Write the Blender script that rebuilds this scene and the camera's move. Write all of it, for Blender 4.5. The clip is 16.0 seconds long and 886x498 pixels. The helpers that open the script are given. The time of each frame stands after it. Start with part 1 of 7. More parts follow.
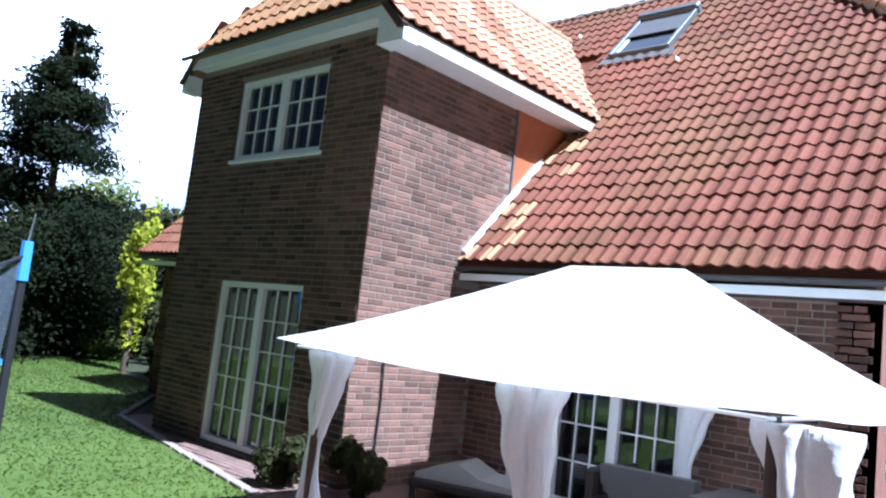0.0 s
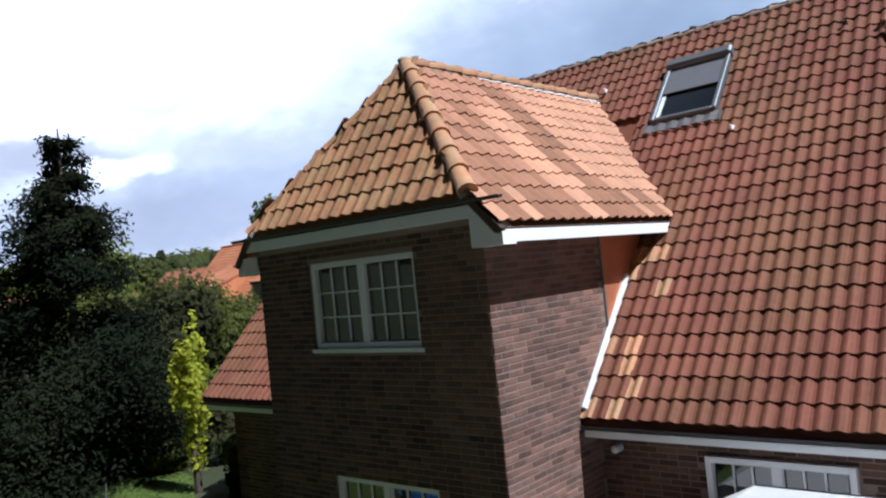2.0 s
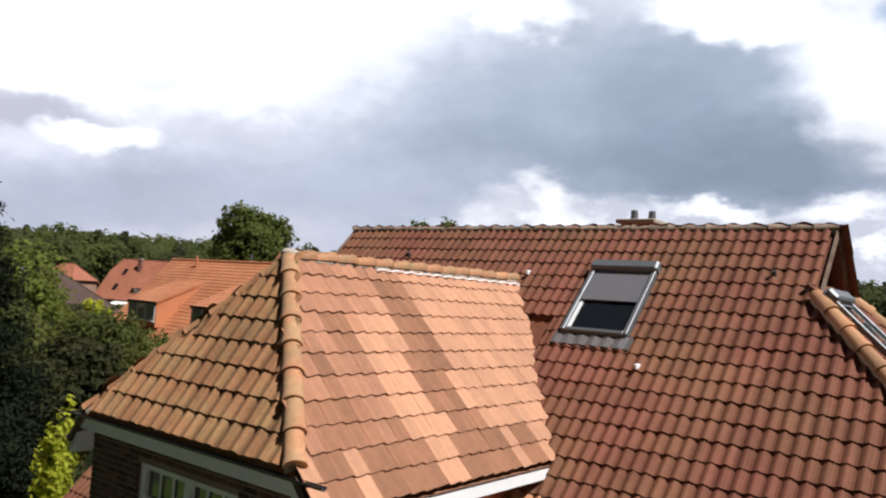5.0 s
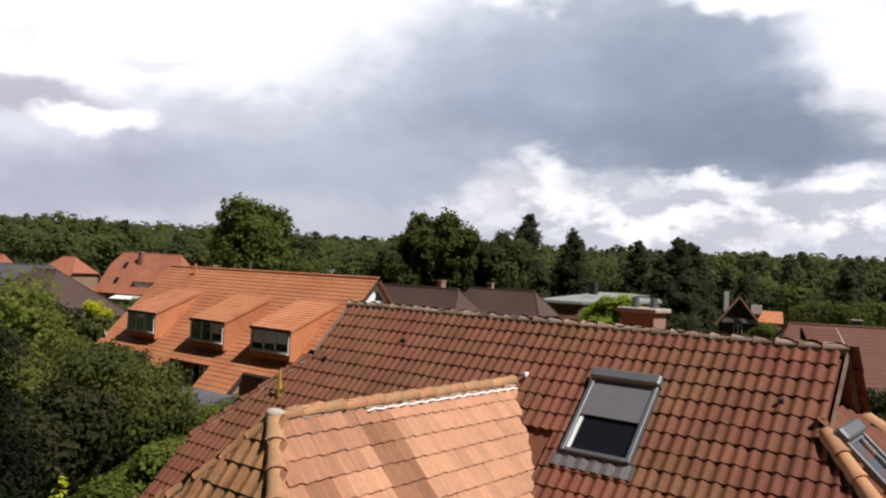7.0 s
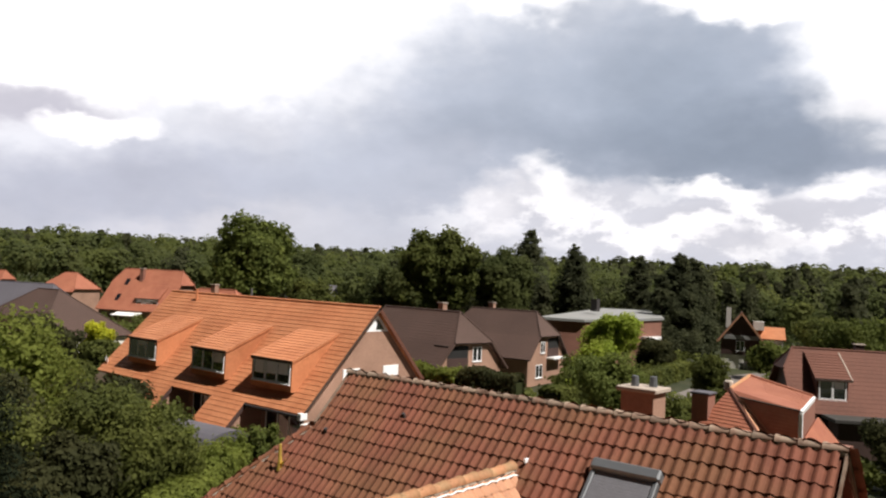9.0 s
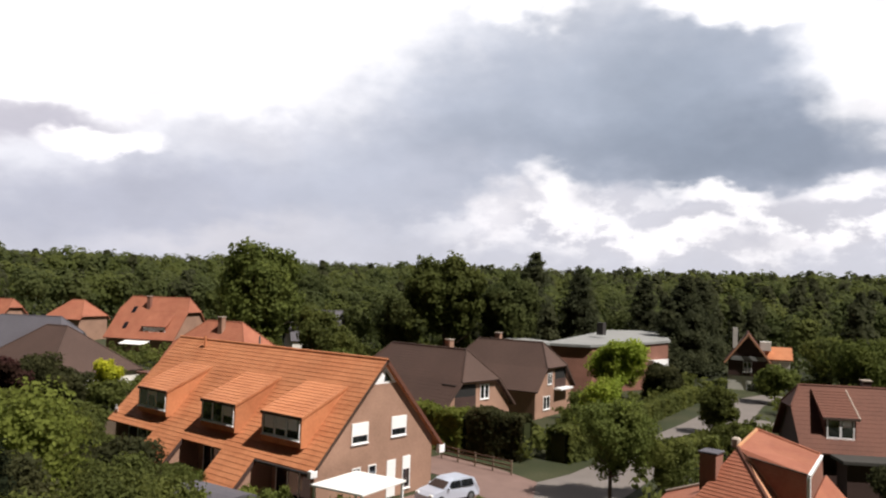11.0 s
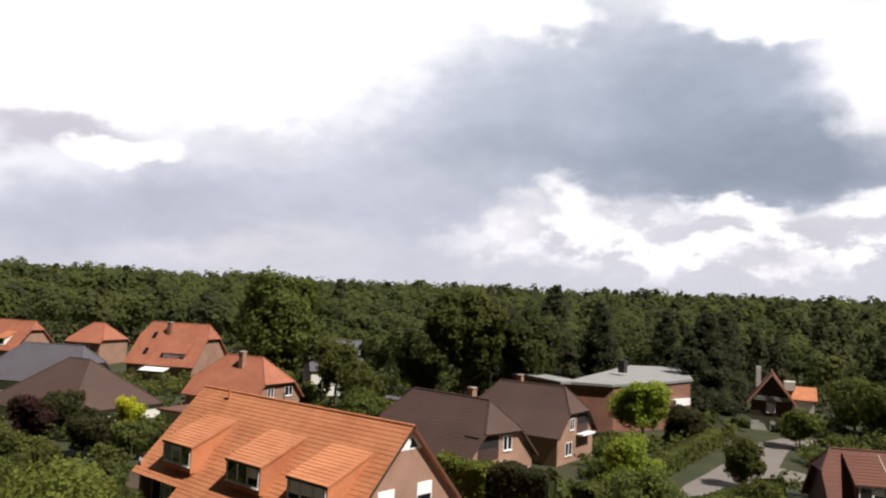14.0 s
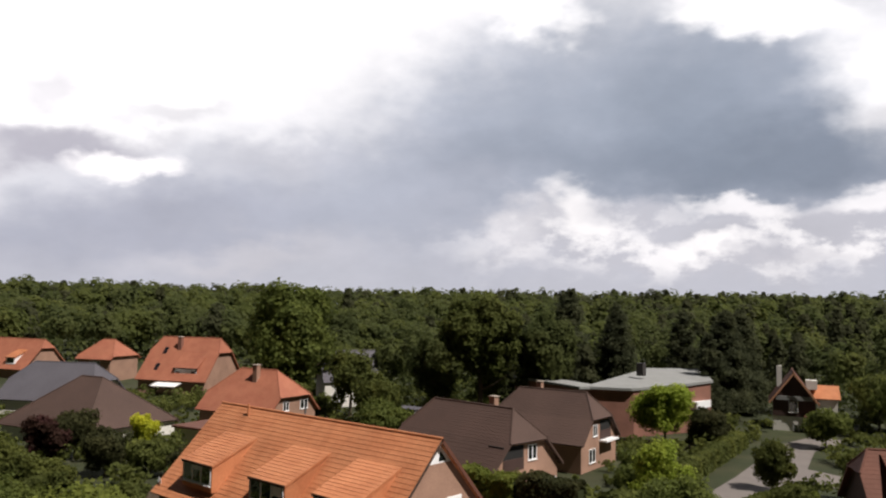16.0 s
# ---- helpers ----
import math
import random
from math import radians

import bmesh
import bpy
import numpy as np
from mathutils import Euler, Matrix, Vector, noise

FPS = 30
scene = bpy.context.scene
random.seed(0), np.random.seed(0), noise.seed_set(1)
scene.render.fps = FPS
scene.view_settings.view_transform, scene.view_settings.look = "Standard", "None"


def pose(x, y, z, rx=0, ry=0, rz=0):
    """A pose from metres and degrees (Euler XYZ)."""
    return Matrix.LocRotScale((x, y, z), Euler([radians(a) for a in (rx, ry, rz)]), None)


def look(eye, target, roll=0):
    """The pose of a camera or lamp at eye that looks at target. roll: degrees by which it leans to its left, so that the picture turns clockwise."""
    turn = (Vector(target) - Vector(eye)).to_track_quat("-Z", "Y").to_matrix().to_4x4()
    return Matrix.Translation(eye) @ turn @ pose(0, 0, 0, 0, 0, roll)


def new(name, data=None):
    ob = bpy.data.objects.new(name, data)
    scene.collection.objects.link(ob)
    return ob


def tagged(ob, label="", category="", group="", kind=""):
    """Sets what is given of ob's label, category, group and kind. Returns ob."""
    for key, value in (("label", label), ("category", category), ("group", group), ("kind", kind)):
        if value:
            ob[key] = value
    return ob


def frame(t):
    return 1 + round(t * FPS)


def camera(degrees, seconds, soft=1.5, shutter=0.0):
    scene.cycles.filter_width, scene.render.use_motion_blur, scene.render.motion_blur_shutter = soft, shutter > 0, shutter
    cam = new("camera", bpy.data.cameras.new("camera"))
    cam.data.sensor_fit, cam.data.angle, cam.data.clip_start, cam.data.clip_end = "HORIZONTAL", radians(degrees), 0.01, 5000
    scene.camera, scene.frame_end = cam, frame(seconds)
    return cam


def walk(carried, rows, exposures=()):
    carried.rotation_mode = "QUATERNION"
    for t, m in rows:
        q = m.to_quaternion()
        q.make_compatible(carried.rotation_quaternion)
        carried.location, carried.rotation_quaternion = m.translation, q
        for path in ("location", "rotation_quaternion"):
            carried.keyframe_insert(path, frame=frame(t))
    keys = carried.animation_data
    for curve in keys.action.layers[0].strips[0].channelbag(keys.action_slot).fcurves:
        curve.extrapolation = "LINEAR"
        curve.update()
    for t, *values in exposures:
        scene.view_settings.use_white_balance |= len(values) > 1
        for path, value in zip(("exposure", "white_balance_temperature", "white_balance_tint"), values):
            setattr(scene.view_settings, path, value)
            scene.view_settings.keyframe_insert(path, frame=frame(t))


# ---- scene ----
cam = camera(60.0, 16.0, soft=2.2)
PATH = [
    (0, (8.870, -5.354, 2.004), (2.138, 1.960, 3.086), 6.46),
    (0.5, (8.310, -5.944, 2.444), (1.813, 1.631, 3.080), -6.75),
    (1, (8.004, -6.287, 3.303), (1.597, 1.385, 3.609), -7.05),
    (1.5, (7.667, -6.345, 3.763), (1.152, 1.230, 4.178), -5.22),
    (2, (7.673, -6.207, 4.726), (1.125, 1.345, 5.034), -5.80),
    (2.5, (7.677, -6.059, 5.596), (1.155, 1.512, 5.985), -3.21),
    (3, (7.729, -5.886, 6.111), (1.108, 1.597, 6.522), -4.39),
    (3.5, (7.743, -5.562, 6.481), (1.107, 1.889, 7.151), 0.64),
    (4, (7.823, -5.335, 6.635), (1.232, 2.160, 7.252), -0.43),
    (4.5, (8.080, -5.160, 6.721), (1.733, 2.482, 7.868), 3.01),
    (4.7, (8.111, -5.023, 6.824), (1.839, 2.734, 7.526), 4.01),
    (6.8, (7.802, -4.462, 9.066), (1.599, 3.366, 9.566), 3.58),
    (7, (7.879, -4.580, 9.112), (1.614, 3.206, 9.448), 3.01),
    (7.5, (7.937, -4.742, 9.175), (1.628, 2.976, 9.962), 1.05),
    (8, (7.934, -4.922, 9.408), (1.588, 2.806, 9.452), 2.38),
    (8.5, (7.948, -4.853, 9.801), (1.642, 2.895, 10.241), 3.99),
    (9, (7.912, -4.660, 10.347), (1.626, 3.105, 10.796), 2.87),
    (9.2, (7.925, -4.874, 10.706), (1.731, 2.953, 11.309), 0.41),
    (11.3, (8.154, -5.250, 13.418), (1.830, 2.478, 13.952), 2.11),
    (11.5, (8.305, -5.358, 13.685), (2.069, 2.446, 14.135), 2.29),
    (12, (8.501, -5.611, 14.294), (2.307, 2.223, 14.806), 2.98),
    (12.5, (8.548, -5.690, 14.705), (2.464, 2.246, 14.815), 5.10),
    (13, (8.143, -5.735, 15.367), (1.920, 2.092, 15.453), 4.39),
    (13.5, (7.696, -5.714, 15.919), (1.327, 1.983, 16.367), 1.99),
    (14, (7.313, -5.694, 16.368), (0.826, 1.885, 17.060), 2.68),
    (14.5, (6.930, -5.799, 16.568), (0.614, 1.914, 17.356), 3.03),
    (15, (6.534, -5.663, 16.695), (0.199, 2.026, 17.552), 3.44),
    (15.5, (5.999, -5.515, 16.574), (-0.424, 2.116, 17.286), 2.06),
    (16, (5.550, -5.426, 16.451), (-0.978, 2.109, 17.224), 1.12),
]
walk(cam, [(t, look(eye, target, roll)) for t, eye, target, roll in PATH], [(0.0, 1.20, 4800, 8), (0.5, 0.62, 4900, 8), (1.0, 0.12, 4950, 12), (1.5, -0.16, 5100, 10), (2.0, 0.06, 5400, 10), (2.5, 0.38, 5750, 11), (3.0, 0.40, 5850, 11), (4.0, 0.10, 6050, 11), (4.5, -0.01, 6150, 11), (7.0, -0.20, 6450, 12), (9.0, -0.02, 6700, 12), (12.5, -0.07, 6700, 13), (13.3, 0.12, 6700, 13), (14.5, -0.17, 6700, 13), (16.0, -0.29, 6700, 13)])

# ---- world, sun ----
SUN_DIR = Vector((1.0, 0.06, 1.50)).normalized()
world = bpy.data.worlds.new("sky")
scene.world = world
world.use_nodes = True


def build_sky(w):
    nt = w.node_tree
    nt.nodes.clear()
    N, L = nt.nodes, nt.links

    def math_(op, a, b=0.0, c=0.0, clamp=False):
        n = N.new("ShaderNodeMath")
        n.operation, n.use_clamp = op, clamp
        for i, v in enumerate((a, b, c)):
            if isinstance(v, (int, float)):
                n.inputs[i].default_value = v
            else:
                L.new(v, n.inputs[i])
        return n.outputs[0]

    def mix(fac, a, b):
        n = N.new("ShaderNodeMix")
        n.data_type = "RGBA"
        for s, v in ((n.inputs[0], fac), (n.inputs[6], a), (n.inputs[7], b)):
            if isinstance(v, (int, float, tuple)):
                s.default_value = v if not isinstance(v, tuple) else (*v, 1)
            else:
                L.new(v, s)
        return n.outputs[2]

    tc = N.new("ShaderNodeTexCoord")
    sky = N.new("ShaderNodeTexSky")
    sky.sky_type, sky.sun_disc = "NISHITA", False
    sky.sun_elevation = math.asin(SUN_DIR.z)
    sky.sun_rotation = math.atan2(SUN_DIR.x, SUN_DIR.y)
    sky.dust_density = 1.5
    bl = N.new("ShaderNodeVectorMath")
    bl.operation = "SCALE"
    L.new(sky.outputs[0], bl.inputs[0])
    bl.inputs[3].default_value = 0.0035
    # direction turned so that y points north-west, over the neighbours
    rot = N.new("ShaderNodeMapping")
    rot.inputs["Rotation"].default_value = (0, 0, radians(-40))
    L.new(tc.outputs["Generated"], rot.inputs[0])
    sep = N.new("ShaderNodeSeparateXYZ")
    L.new(rot.outputs[0], sep.inputs[0])
    flat = N.new("ShaderNodeVectorMath")
    flat.operation = "MULTIPLY"
    flat.inputs[1].default_value = (1, 1, 1.7)
    L.new(rot.outputs[0], flat.inputs[0])

    def noise_(scale, detail, rough, off, out="Fac"):
        n = N.new("ShaderNodeTexNoise")
        n.inputs["Scale"].default_value, n.inputs["Detail"].default_value = scale, detail
        n.inputs["Roughness"].default_value = rough
        mp = N.new("ShaderNodeMapping")
        mp.inputs["Location"].default_value = (off, off * 0.7, off * 0.3)
        L.new(flat.outputs[0], mp.inputs[0])
        L.new(mp.outputs[0], n.inputs[0])
        return n.outputs[out]

    # places across and above the horizon, billowing at three sizes
    y = math_("MAXIMUM", sep.outputs[1], 0.08)
    u, v = math_("DIVIDE", sep.outputs[0], y), math_("DIVIDE", sep.outputs[2], y)
    fu, fv = u, v
    for scale, amount, off in ((5.0, 0.16, 1.3), (14.0, 0.085, 4.1), (38.0, 0.04, 7.7)):
        c = N.new("ShaderNodeSeparateColor")
        L.new(noise_(scale, 3, 0.5, off, "Color"), c.inputs[0])
        fu = math_("ADD", fu, math_("MULTIPLY", math_("SUBTRACT", c.outputs[0], 0.5), amount))
        fv = math_("ADD", fv, math_("MULTIPLY", math_("SUBTRACT", c.outputs[1], 0.5), amount * 0.75))
    ahead = math_("SMOOTH_MIN", math_("MULTIPLY_ADD", sep.outputs[1], 2.5, -0.75, clamp=True), 1.0, 0.2)

    def blob(u0, v0, a, b, soft=0.5, amount=1.0, tilt=0.0):
        """An elliptic mass of cloud; tilt: how much it climbs to the right."""
        du = math_("SUBTRACT", fu, u0)
        dv = math_("SUBTRACT", math_("SUBTRACT", fv, v0), math_("MULTIPLY", du, tilt))
        du, dv = math_("DIVIDE", du, a), math_("DIVIDE", dv, b)
        r = math_("SQRT", math_("ADD", math_("MULTIPLY", du, du), math_("MULTIPLY", dv, dv)))
        m = N.new("ShaderNodeMapRange")
        m.interpolation_type = "SMOOTHSTEP"
        m.inputs[1].default_value, m.inputs[2].default_value = 1.0 + soft, 1.0 - soft
        m.inputs[3].default_value, m.inputs[4].default_value = 0.0, amount
        L.new(r, m.inputs[0])
        return math_("MULTIPLY", m.outputs[0], ahead)

    def ramp(x, lo, hi):
        m = N.new("ShaderNodeMapRange")
        m.interpolation_type = "SMOOTHSTEP"
        m.inputs[1].default_value, m.inputs[2].default_value = lo, hi
        L.new(x, m.inputs[0])
        return m.outputs[0]

    col = mix(math_("MULTIPLY", ahead, 0.96), bl.outputs[0], VEIL)
    for masses in (FAR_CLOUDS, WHITE_CLOUDS, RAIN_CLOUDS, EDGES):
        for args, c in masses:
            col = mix(blob(*args), col, c)
    # broken cumulus low over the woods, whiter where it billows
    puffs = ramp(noise_(17.0, 7, 0.58, 2.9), 0.44, 0.60)
    col = mix(blob(0.40, 0.098, 0.34, 0.046, 0.45, 0.85, 0.02), col, mix(puffs, (0.56, 0.57, 0.63), (1.02, 1.02, 1.04)))
    for args, c in HEADS:
        col = mix(blob(*args), col, c)
    grain = math_("MULTIPLY_ADD", math_("SUBTRACT", noise_(9.0, 8, 0.6, 5.3), 0.5), 0.30, 1.0)
    sc = N.new("ShaderNodeVectorMath")
    sc.operation = "SCALE"
    L.new(col, sc.inputs[0])
    L.new(grain, sc.inputs[3])
    bg = N.new("ShaderNodeBackground")
    L.new(sc.outputs[0], bg.inputs[0])
    bg.inputs[1].default_value = 1.25
    out = N.new("ShaderNodeOutputWorld")
    L.new(bg.outputs[0], out.inputs[0])


# cloud masses: (across, height, half-width, half-height, softness, strength, tilt), colour
WHITE, VEIL = (1.25, 1.26, 1.28), (0.495, 0.535, 0.635)
FAR_CLOUDS = [
    ((-0.05, 0.03, 1.2, 0.05, 0.6, 0.6), (0.60, 0.61, 0.67)),
    ((-0.50, 0.10, 0.28, 0.07, 0.8, 0.6), (0.42, 0.44, 0.53)),
    ((-0.30, 0.055, 0.12, 0.018, 0.8, 0.5), (0.66, 0.66, 0.71)),
    ((0.0, 0.75, 1.6, 0.36, 0.35, 0.95), (1.05, 1.06, 1.08)),
]
WHITE_CLOUDS = [
    ((-0.46, 0.36, 0.40, 0.17, 0.55, 1.0, 0.12), WHITE),
    ((-0.12, 0.42, 0.22, 0.16, 0.8, 0.8, 0.3), (1.05, 1.06, 1.09)),
    ((-0.52, 0.205, 0.12, 0.030, 0.6, 0.85), (0.40, 0.40, 0.48)),
    ((-0.56, 0.285, 0.050, 0.030, 0.7, 0.6), (0.66, 0.66, 0.73)),
    ((-0.39, 0.256, 0.080, 0.014, 0.7, 0.55), (0.66, 0.67, 0.73)),
    ((-0.43, 0.174, 0.085, 0.022, 0.4, 1.0, -0.05), (1.10, 1.10, 1.13)),
    ((-0.22, 0.200, 0.090, 0.020, 0.9, 0.4, 0.1), (0.46, 0.48, 0.56)),
]
RAIN_CLOUDS = [
    ((0.07, 0.225, 0.17, 0.115, 0.95, 0.55, 0.25), (0.445, 0.500, 0.600)),
    ((0.02, 0.10, 0.10, 0.10, 0.9, 0.35), (0.44, 0.46, 0.54)),
    ((0.32, 0.275, 0.25, 0.130, 0.80, 0.92), (0.345, 0.402, 0.495)),
    ((0.42, 0.208, 0.32, 0.050, 0.85, 0.90, 0.05), (0.220, 0.265, 0.340)),
    ((0.30, 0.270, 0.10, 0.060, 0.9, 0.5), (0.268, 0.320, 0.402)),
]
EDGES = [
    ((0.60, 0.315, 0.100, 0.080, 0.70, 0.95), WHITE),
    ((0.400, 0.400, 0.130, 0.042, 0.40, 0.95), WHITE),
    ((0.085, 0.405, 0.060, 0.040, 0.65, 0.9), WHITE),
    ((0.600, 0.245, 0.060, 0.026, 0.60, 0.7), (0.75, 0.76, 0.80)),
    ((0.640, 0.420, 0.040, 0.050, 0.50, 0.9), (0.38, 0.47, 0.62)),
]
HEADS = [
    ((0.190, 0.118, 0.046, 0.030, 0.55, 0.9, -0.3), (1.02, 1.02, 1.04)),
    ((0.355, 0.146, 0.065, 0.013, 0.60, 0.85, -0.1), (1.02, 1.02, 1.05)),
    ((0.530, 0.148, 0.065, 0.017, 0.60, 0.85, 0.1), (1.02, 1.02, 1.05)),
    ((0.270, 0.122, 0.070, 0.022, 0.60, 0.6), (0.58, 0.60, 0.67)),
    ((0.330, 0.090, 0.050, 0.014, 0.50, 0.8), (1.08, 1.08, 1.10)),
    ((0.100, 0.098, 0.045, 0.028, 0.70, 0.6), (0.80, 0.80, 0.84)),
    ((0.420, 0.070, 0.080, 0.008, 0.70, 0.6), (0.60, 0.61, 0.67)),
]
build_sky(world)

sun = new("sun", bpy.data.lights.new("sun", "SUN"))
sun.data.energy, sun.data.angle, sun.data.color = 6.5, radians(0.6), (1.0, 0.96, 0.90)
sun.matrix_world = look(SUN_DIR * 100, (0, 0, 0))


# ---- materials ----
def material(name, base, rough=0.8, metal=0.0, grain=20.0, vary=0.25, big=0.7, bump=0.15, island=0.0, obj=0.0, tint=None, dirt=None, spec=0.3):
    """A surface with grain and stains at two scales; island and obj: how much single pieces differ."""
    m = bpy.data.materials.new(name)
    m.use_nodes = True
    nt = m.node_tree
    N, L = nt.nodes, nt.links
    b = N["Principled BSDF"]
    b.inputs["Roughness"].default_value, b.inputs["Metallic"].default_value = rough, metal
    b.inputs["Specular IOR Level"].default_value = spec
    tc = N.new("ShaderNodeNewGeometry")
    fine, wide = N.new("ShaderNodeTexNoise"), N.new("ShaderNodeTexNoise")
    fine.inputs["Scale"].default_value, fine.inputs["Detail"].default_value = grain, 6
    wide.inputs["Scale"].default_value, wide.inputs["Detail"].default_value = big, 5
    for n in (fine, wide):
        L.new(tc.outputs["Position"], n.inputs["Vector"])

    def mathn(op, a, v):
        n = N.new("ShaderNodeMath")
        n.operation = op
        for i, q in enumerate((a, v)):
            if isinstance(q, (int, float)):
                n.inputs[i].default_value = q
            else:
                L.new(q, n.inputs[i])
        return n.outputs[0]

    f = mathn("ADD", mathn("MULTIPLY", mathn("SUBTRACT", fine.outputs[0], 0.5), vary * 1.6), mathn("MULTIPLY", mathn("SUBTRACT", wide.outputs[0], 0.5), vary * 1.8))
    if island:
        f = mathn("ADD", f, mathn("MULTIPLY", mathn("SUBTRACT", tc.outputs["Random Per Island"], 0.5), island))
    if obj:
        oi = N.new("ShaderNodeObjectInfo")
        f = mathn("ADD", f, mathn("MULTIPLY", mathn("SUBTRACT", oi.outputs["Random"], 0.5), obj))
    hsv = N.new("ShaderNodeHueSaturation")
    hsv.inputs["Color"].default_value = (*base, 1)
    L.new(mathn("ADD", f, 1.0), hsv.inputs["Value"])
    col = hsv.outputs[0]
    if tint:
        mx = N.new("ShaderNodeMix")
        mx.data_type = "RGBA"
        r = N.new("ShaderNodeMapRange")
        r.inputs[1].default_value, r.inputs[2].default_value = 0.42, 0.62
        w2 = N.new("ShaderNodeTexNoise")
        w2.inputs["Scale"].default_value, w2.inputs["Detail"].default_value = (dirt or big * 2.3), 7
        L.new(tc.outputs["Position"], w2.inputs["Vector"])
        L.new(w2.outputs[0], r.inputs[0])
        L.new(r.outputs[0], mx.inputs[0])
        L.new(col, mx.inputs[6])
        h2 = N.new("ShaderNodeHueSaturation")
        h2.inputs["Color"].default_value = (*tint, 1)
        L.new(mathn("ADD", f, 1.0), h2.inputs["Value"])
        L.new(h2.outputs[0], mx.inputs[7])
        col = mx.outputs[2]
    L.new(col, b.inputs["Base Color"])
    if bump:
        bp = N.new("ShaderNodeBump")
        bp.inputs["Strength"].default_value, bp.inputs["Distance"].default_value = bump, 0.02
        L.new(fine.outputs[0], bp.inputs["Height"])
        L.new(bp.outputs[0], b.inputs["Normal"])
    return m


def glass_mat(name, tone, rough=0.03):
    m = bpy.data.materials.new(name)
    m.use_nodes = True
    b = m.node_tree.nodes["Principled BSDF"]
    b.inputs["Base Color"].default_value = (*tone, 1)
    b.inputs["Roughness"].default_value = rough
    b.inputs["Specular IOR Level"].default_value = 0.7
    b.inputs["IOR"].default_value = 1.9
    return m


M = {}
M["tile_main"] = material("roof_tile_red", (0.195, 0.071, 0.045), 0.78, grain=14, vary=0.26, big=0.9, island=0.26, obj=0.26, tint=(0.185, 0.083, 0.045), dirt=0.7, spec=0.18)
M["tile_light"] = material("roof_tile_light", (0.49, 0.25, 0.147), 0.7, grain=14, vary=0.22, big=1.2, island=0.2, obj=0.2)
M["tile_mid"] = material("roof_tile_mid", (0.36, 0.172, 0.100), 0.75, grain=14, vary=0.26, big=1.2, island=0.28, obj=0.28)
M["tile_dull"] = material("roof_tile_dull", (0.27, 0.125, 0.068), 0.75, grain=14, vary=0.28, big=1.2, island=0.3, obj=0.3)
M["tile_moss"] = material("roof_tile_mossy", (0.30, 0.142, 0.066), 0.8, grain=18, vary=0.4, big=1.5, island=0.4, obj=0.4, tint=(0.29, 0.165, 0.076))
M["ridge"] = material("ridge_tile", (0.46, 0.225, 0.115), 0.75, grain=16, vary=0.35, big=1.5, island=0.3, obj=0.3, tint=(0.38, 0.23, 0.12))
M["ridge_main"] = material("main_ridge_tile", (0.27, 0.20, 0.15), 0.75, grain=16, vary=0.35, big=1.5, obj=0.4, tint=(0.20, 0.12, 0.085))
M["mortar"] = material("mortar", (0.42, 0.36, 0.30), 0.95, grain=40, vary=0.3)
M["brick_a"] = material("brick_red", (0.156, 0.081, 0.060), 0.9, grain=30, vary=0.35, big=1.1, island=0.8, obj=0.8, tint=(0.11, 0.066, 0.052), dirt=5.0)
M["joint"] = material("joint_mortar", (0.240, 0.190, 0.155), 0.95, grain=60, vary=0.25)
M["white"] = material("white_paint", (0.86, 0.87, 0.88), 0.4, grain=6, vary=0.08, bump=0.03)
M["dark_metal"] = material("dark_gutter", (0.05, 0.045, 0.045), 0.5, grain=20, vary=0.3)
M["grey_metal"] = material("grey_sheet_metal", (0.16, 0.17, 0.18), 0.45, metal=0.4, grain=8, vary=0.15)
M["zinc"] = material("lead_flashing", (0.22, 0.21, 0.21), 0.5, metal=0.5, grain=20, vary=0.3)
M["shutter"] = material("roller_shutter", (0.15, 0.15, 0.165), 0.55, grain=10, vary=0.15)
M["copper"] = material("copper_sheet", (0.52, 0.19, 0.09), 0.45, metal=0.35, grain=8, vary=0.25)
M["glass"] = glass_mat("window_glass", (0.012, 0.014, 0.018))
# near-black: the gloom of rooms and recesses is painted in
M["dark"] = material("shade_black", (0.02, 0.02, 0.02), 0.9, vary=0.2)
M["grass"] = material("lawn_grass", (0.068, 0.102, 0.017), 0.9, grain=25, vary=0.35, big=0.5, tint=(0.080, 0.114, 0.021), dirt=1.2, bump=0.4)
M["ground"] = material("rough_ground", (0.030, 0.037, 0.015), 0.95, grain=6, vary=0.5, big=0.12, tint=(0.045, 0.048, 0.022), dirt=0.2, bump=0.4)
M["kerb"] = material("weathered_kerb", (0.30, 0.245, 0.215), 0.9, grain=25, vary=0.3, obj=0.3)
M["paving"] = material("red_paving", (0.17, 0.11, 0.094), 0.9, grain=25, vary=0.3, big=0.8, obj=0.4, island=0.4)
M["edging"] = material("stone_edging", (0.45, 0.38, 0.32), 0.9, grain=30, vary=0.3, obj=0.3)
M["asphalt"] = material("grey_road", (0.17, 0.15, 0.138), 0.9, grain=20, vary=0.25, big=0.3)
M["canvas"] = material("canopy_canvas", (0.95, 0.945, 0.94), 0.9, grain=60, vary=0.06, bump=0.05)
M["curtain"] = material("curtain_cloth", (0.78, 0.79, 0.82), 0.9, grain=50, vary=0.15)
M["frame_brown"] = material("brown_metal", (0.07, 0.045, 0.035), 0.5, vary=0.2)
M["orange_tile"] = material("orange_roof_tile", (0.50, 0.200, 0.094), 0.75, grain=5, vary=0.25, big=0.35, island=0.15, obj=0.15, tint=(0.44, 0.165, 0.075))
M["red_tile"] = material("red_roof_tile", (0.34, 0.128, 0.076), 0.75, grain=5, vary=0.25, big=0.35, island=0.15, tint=(0.31, 0.11, 0.066))
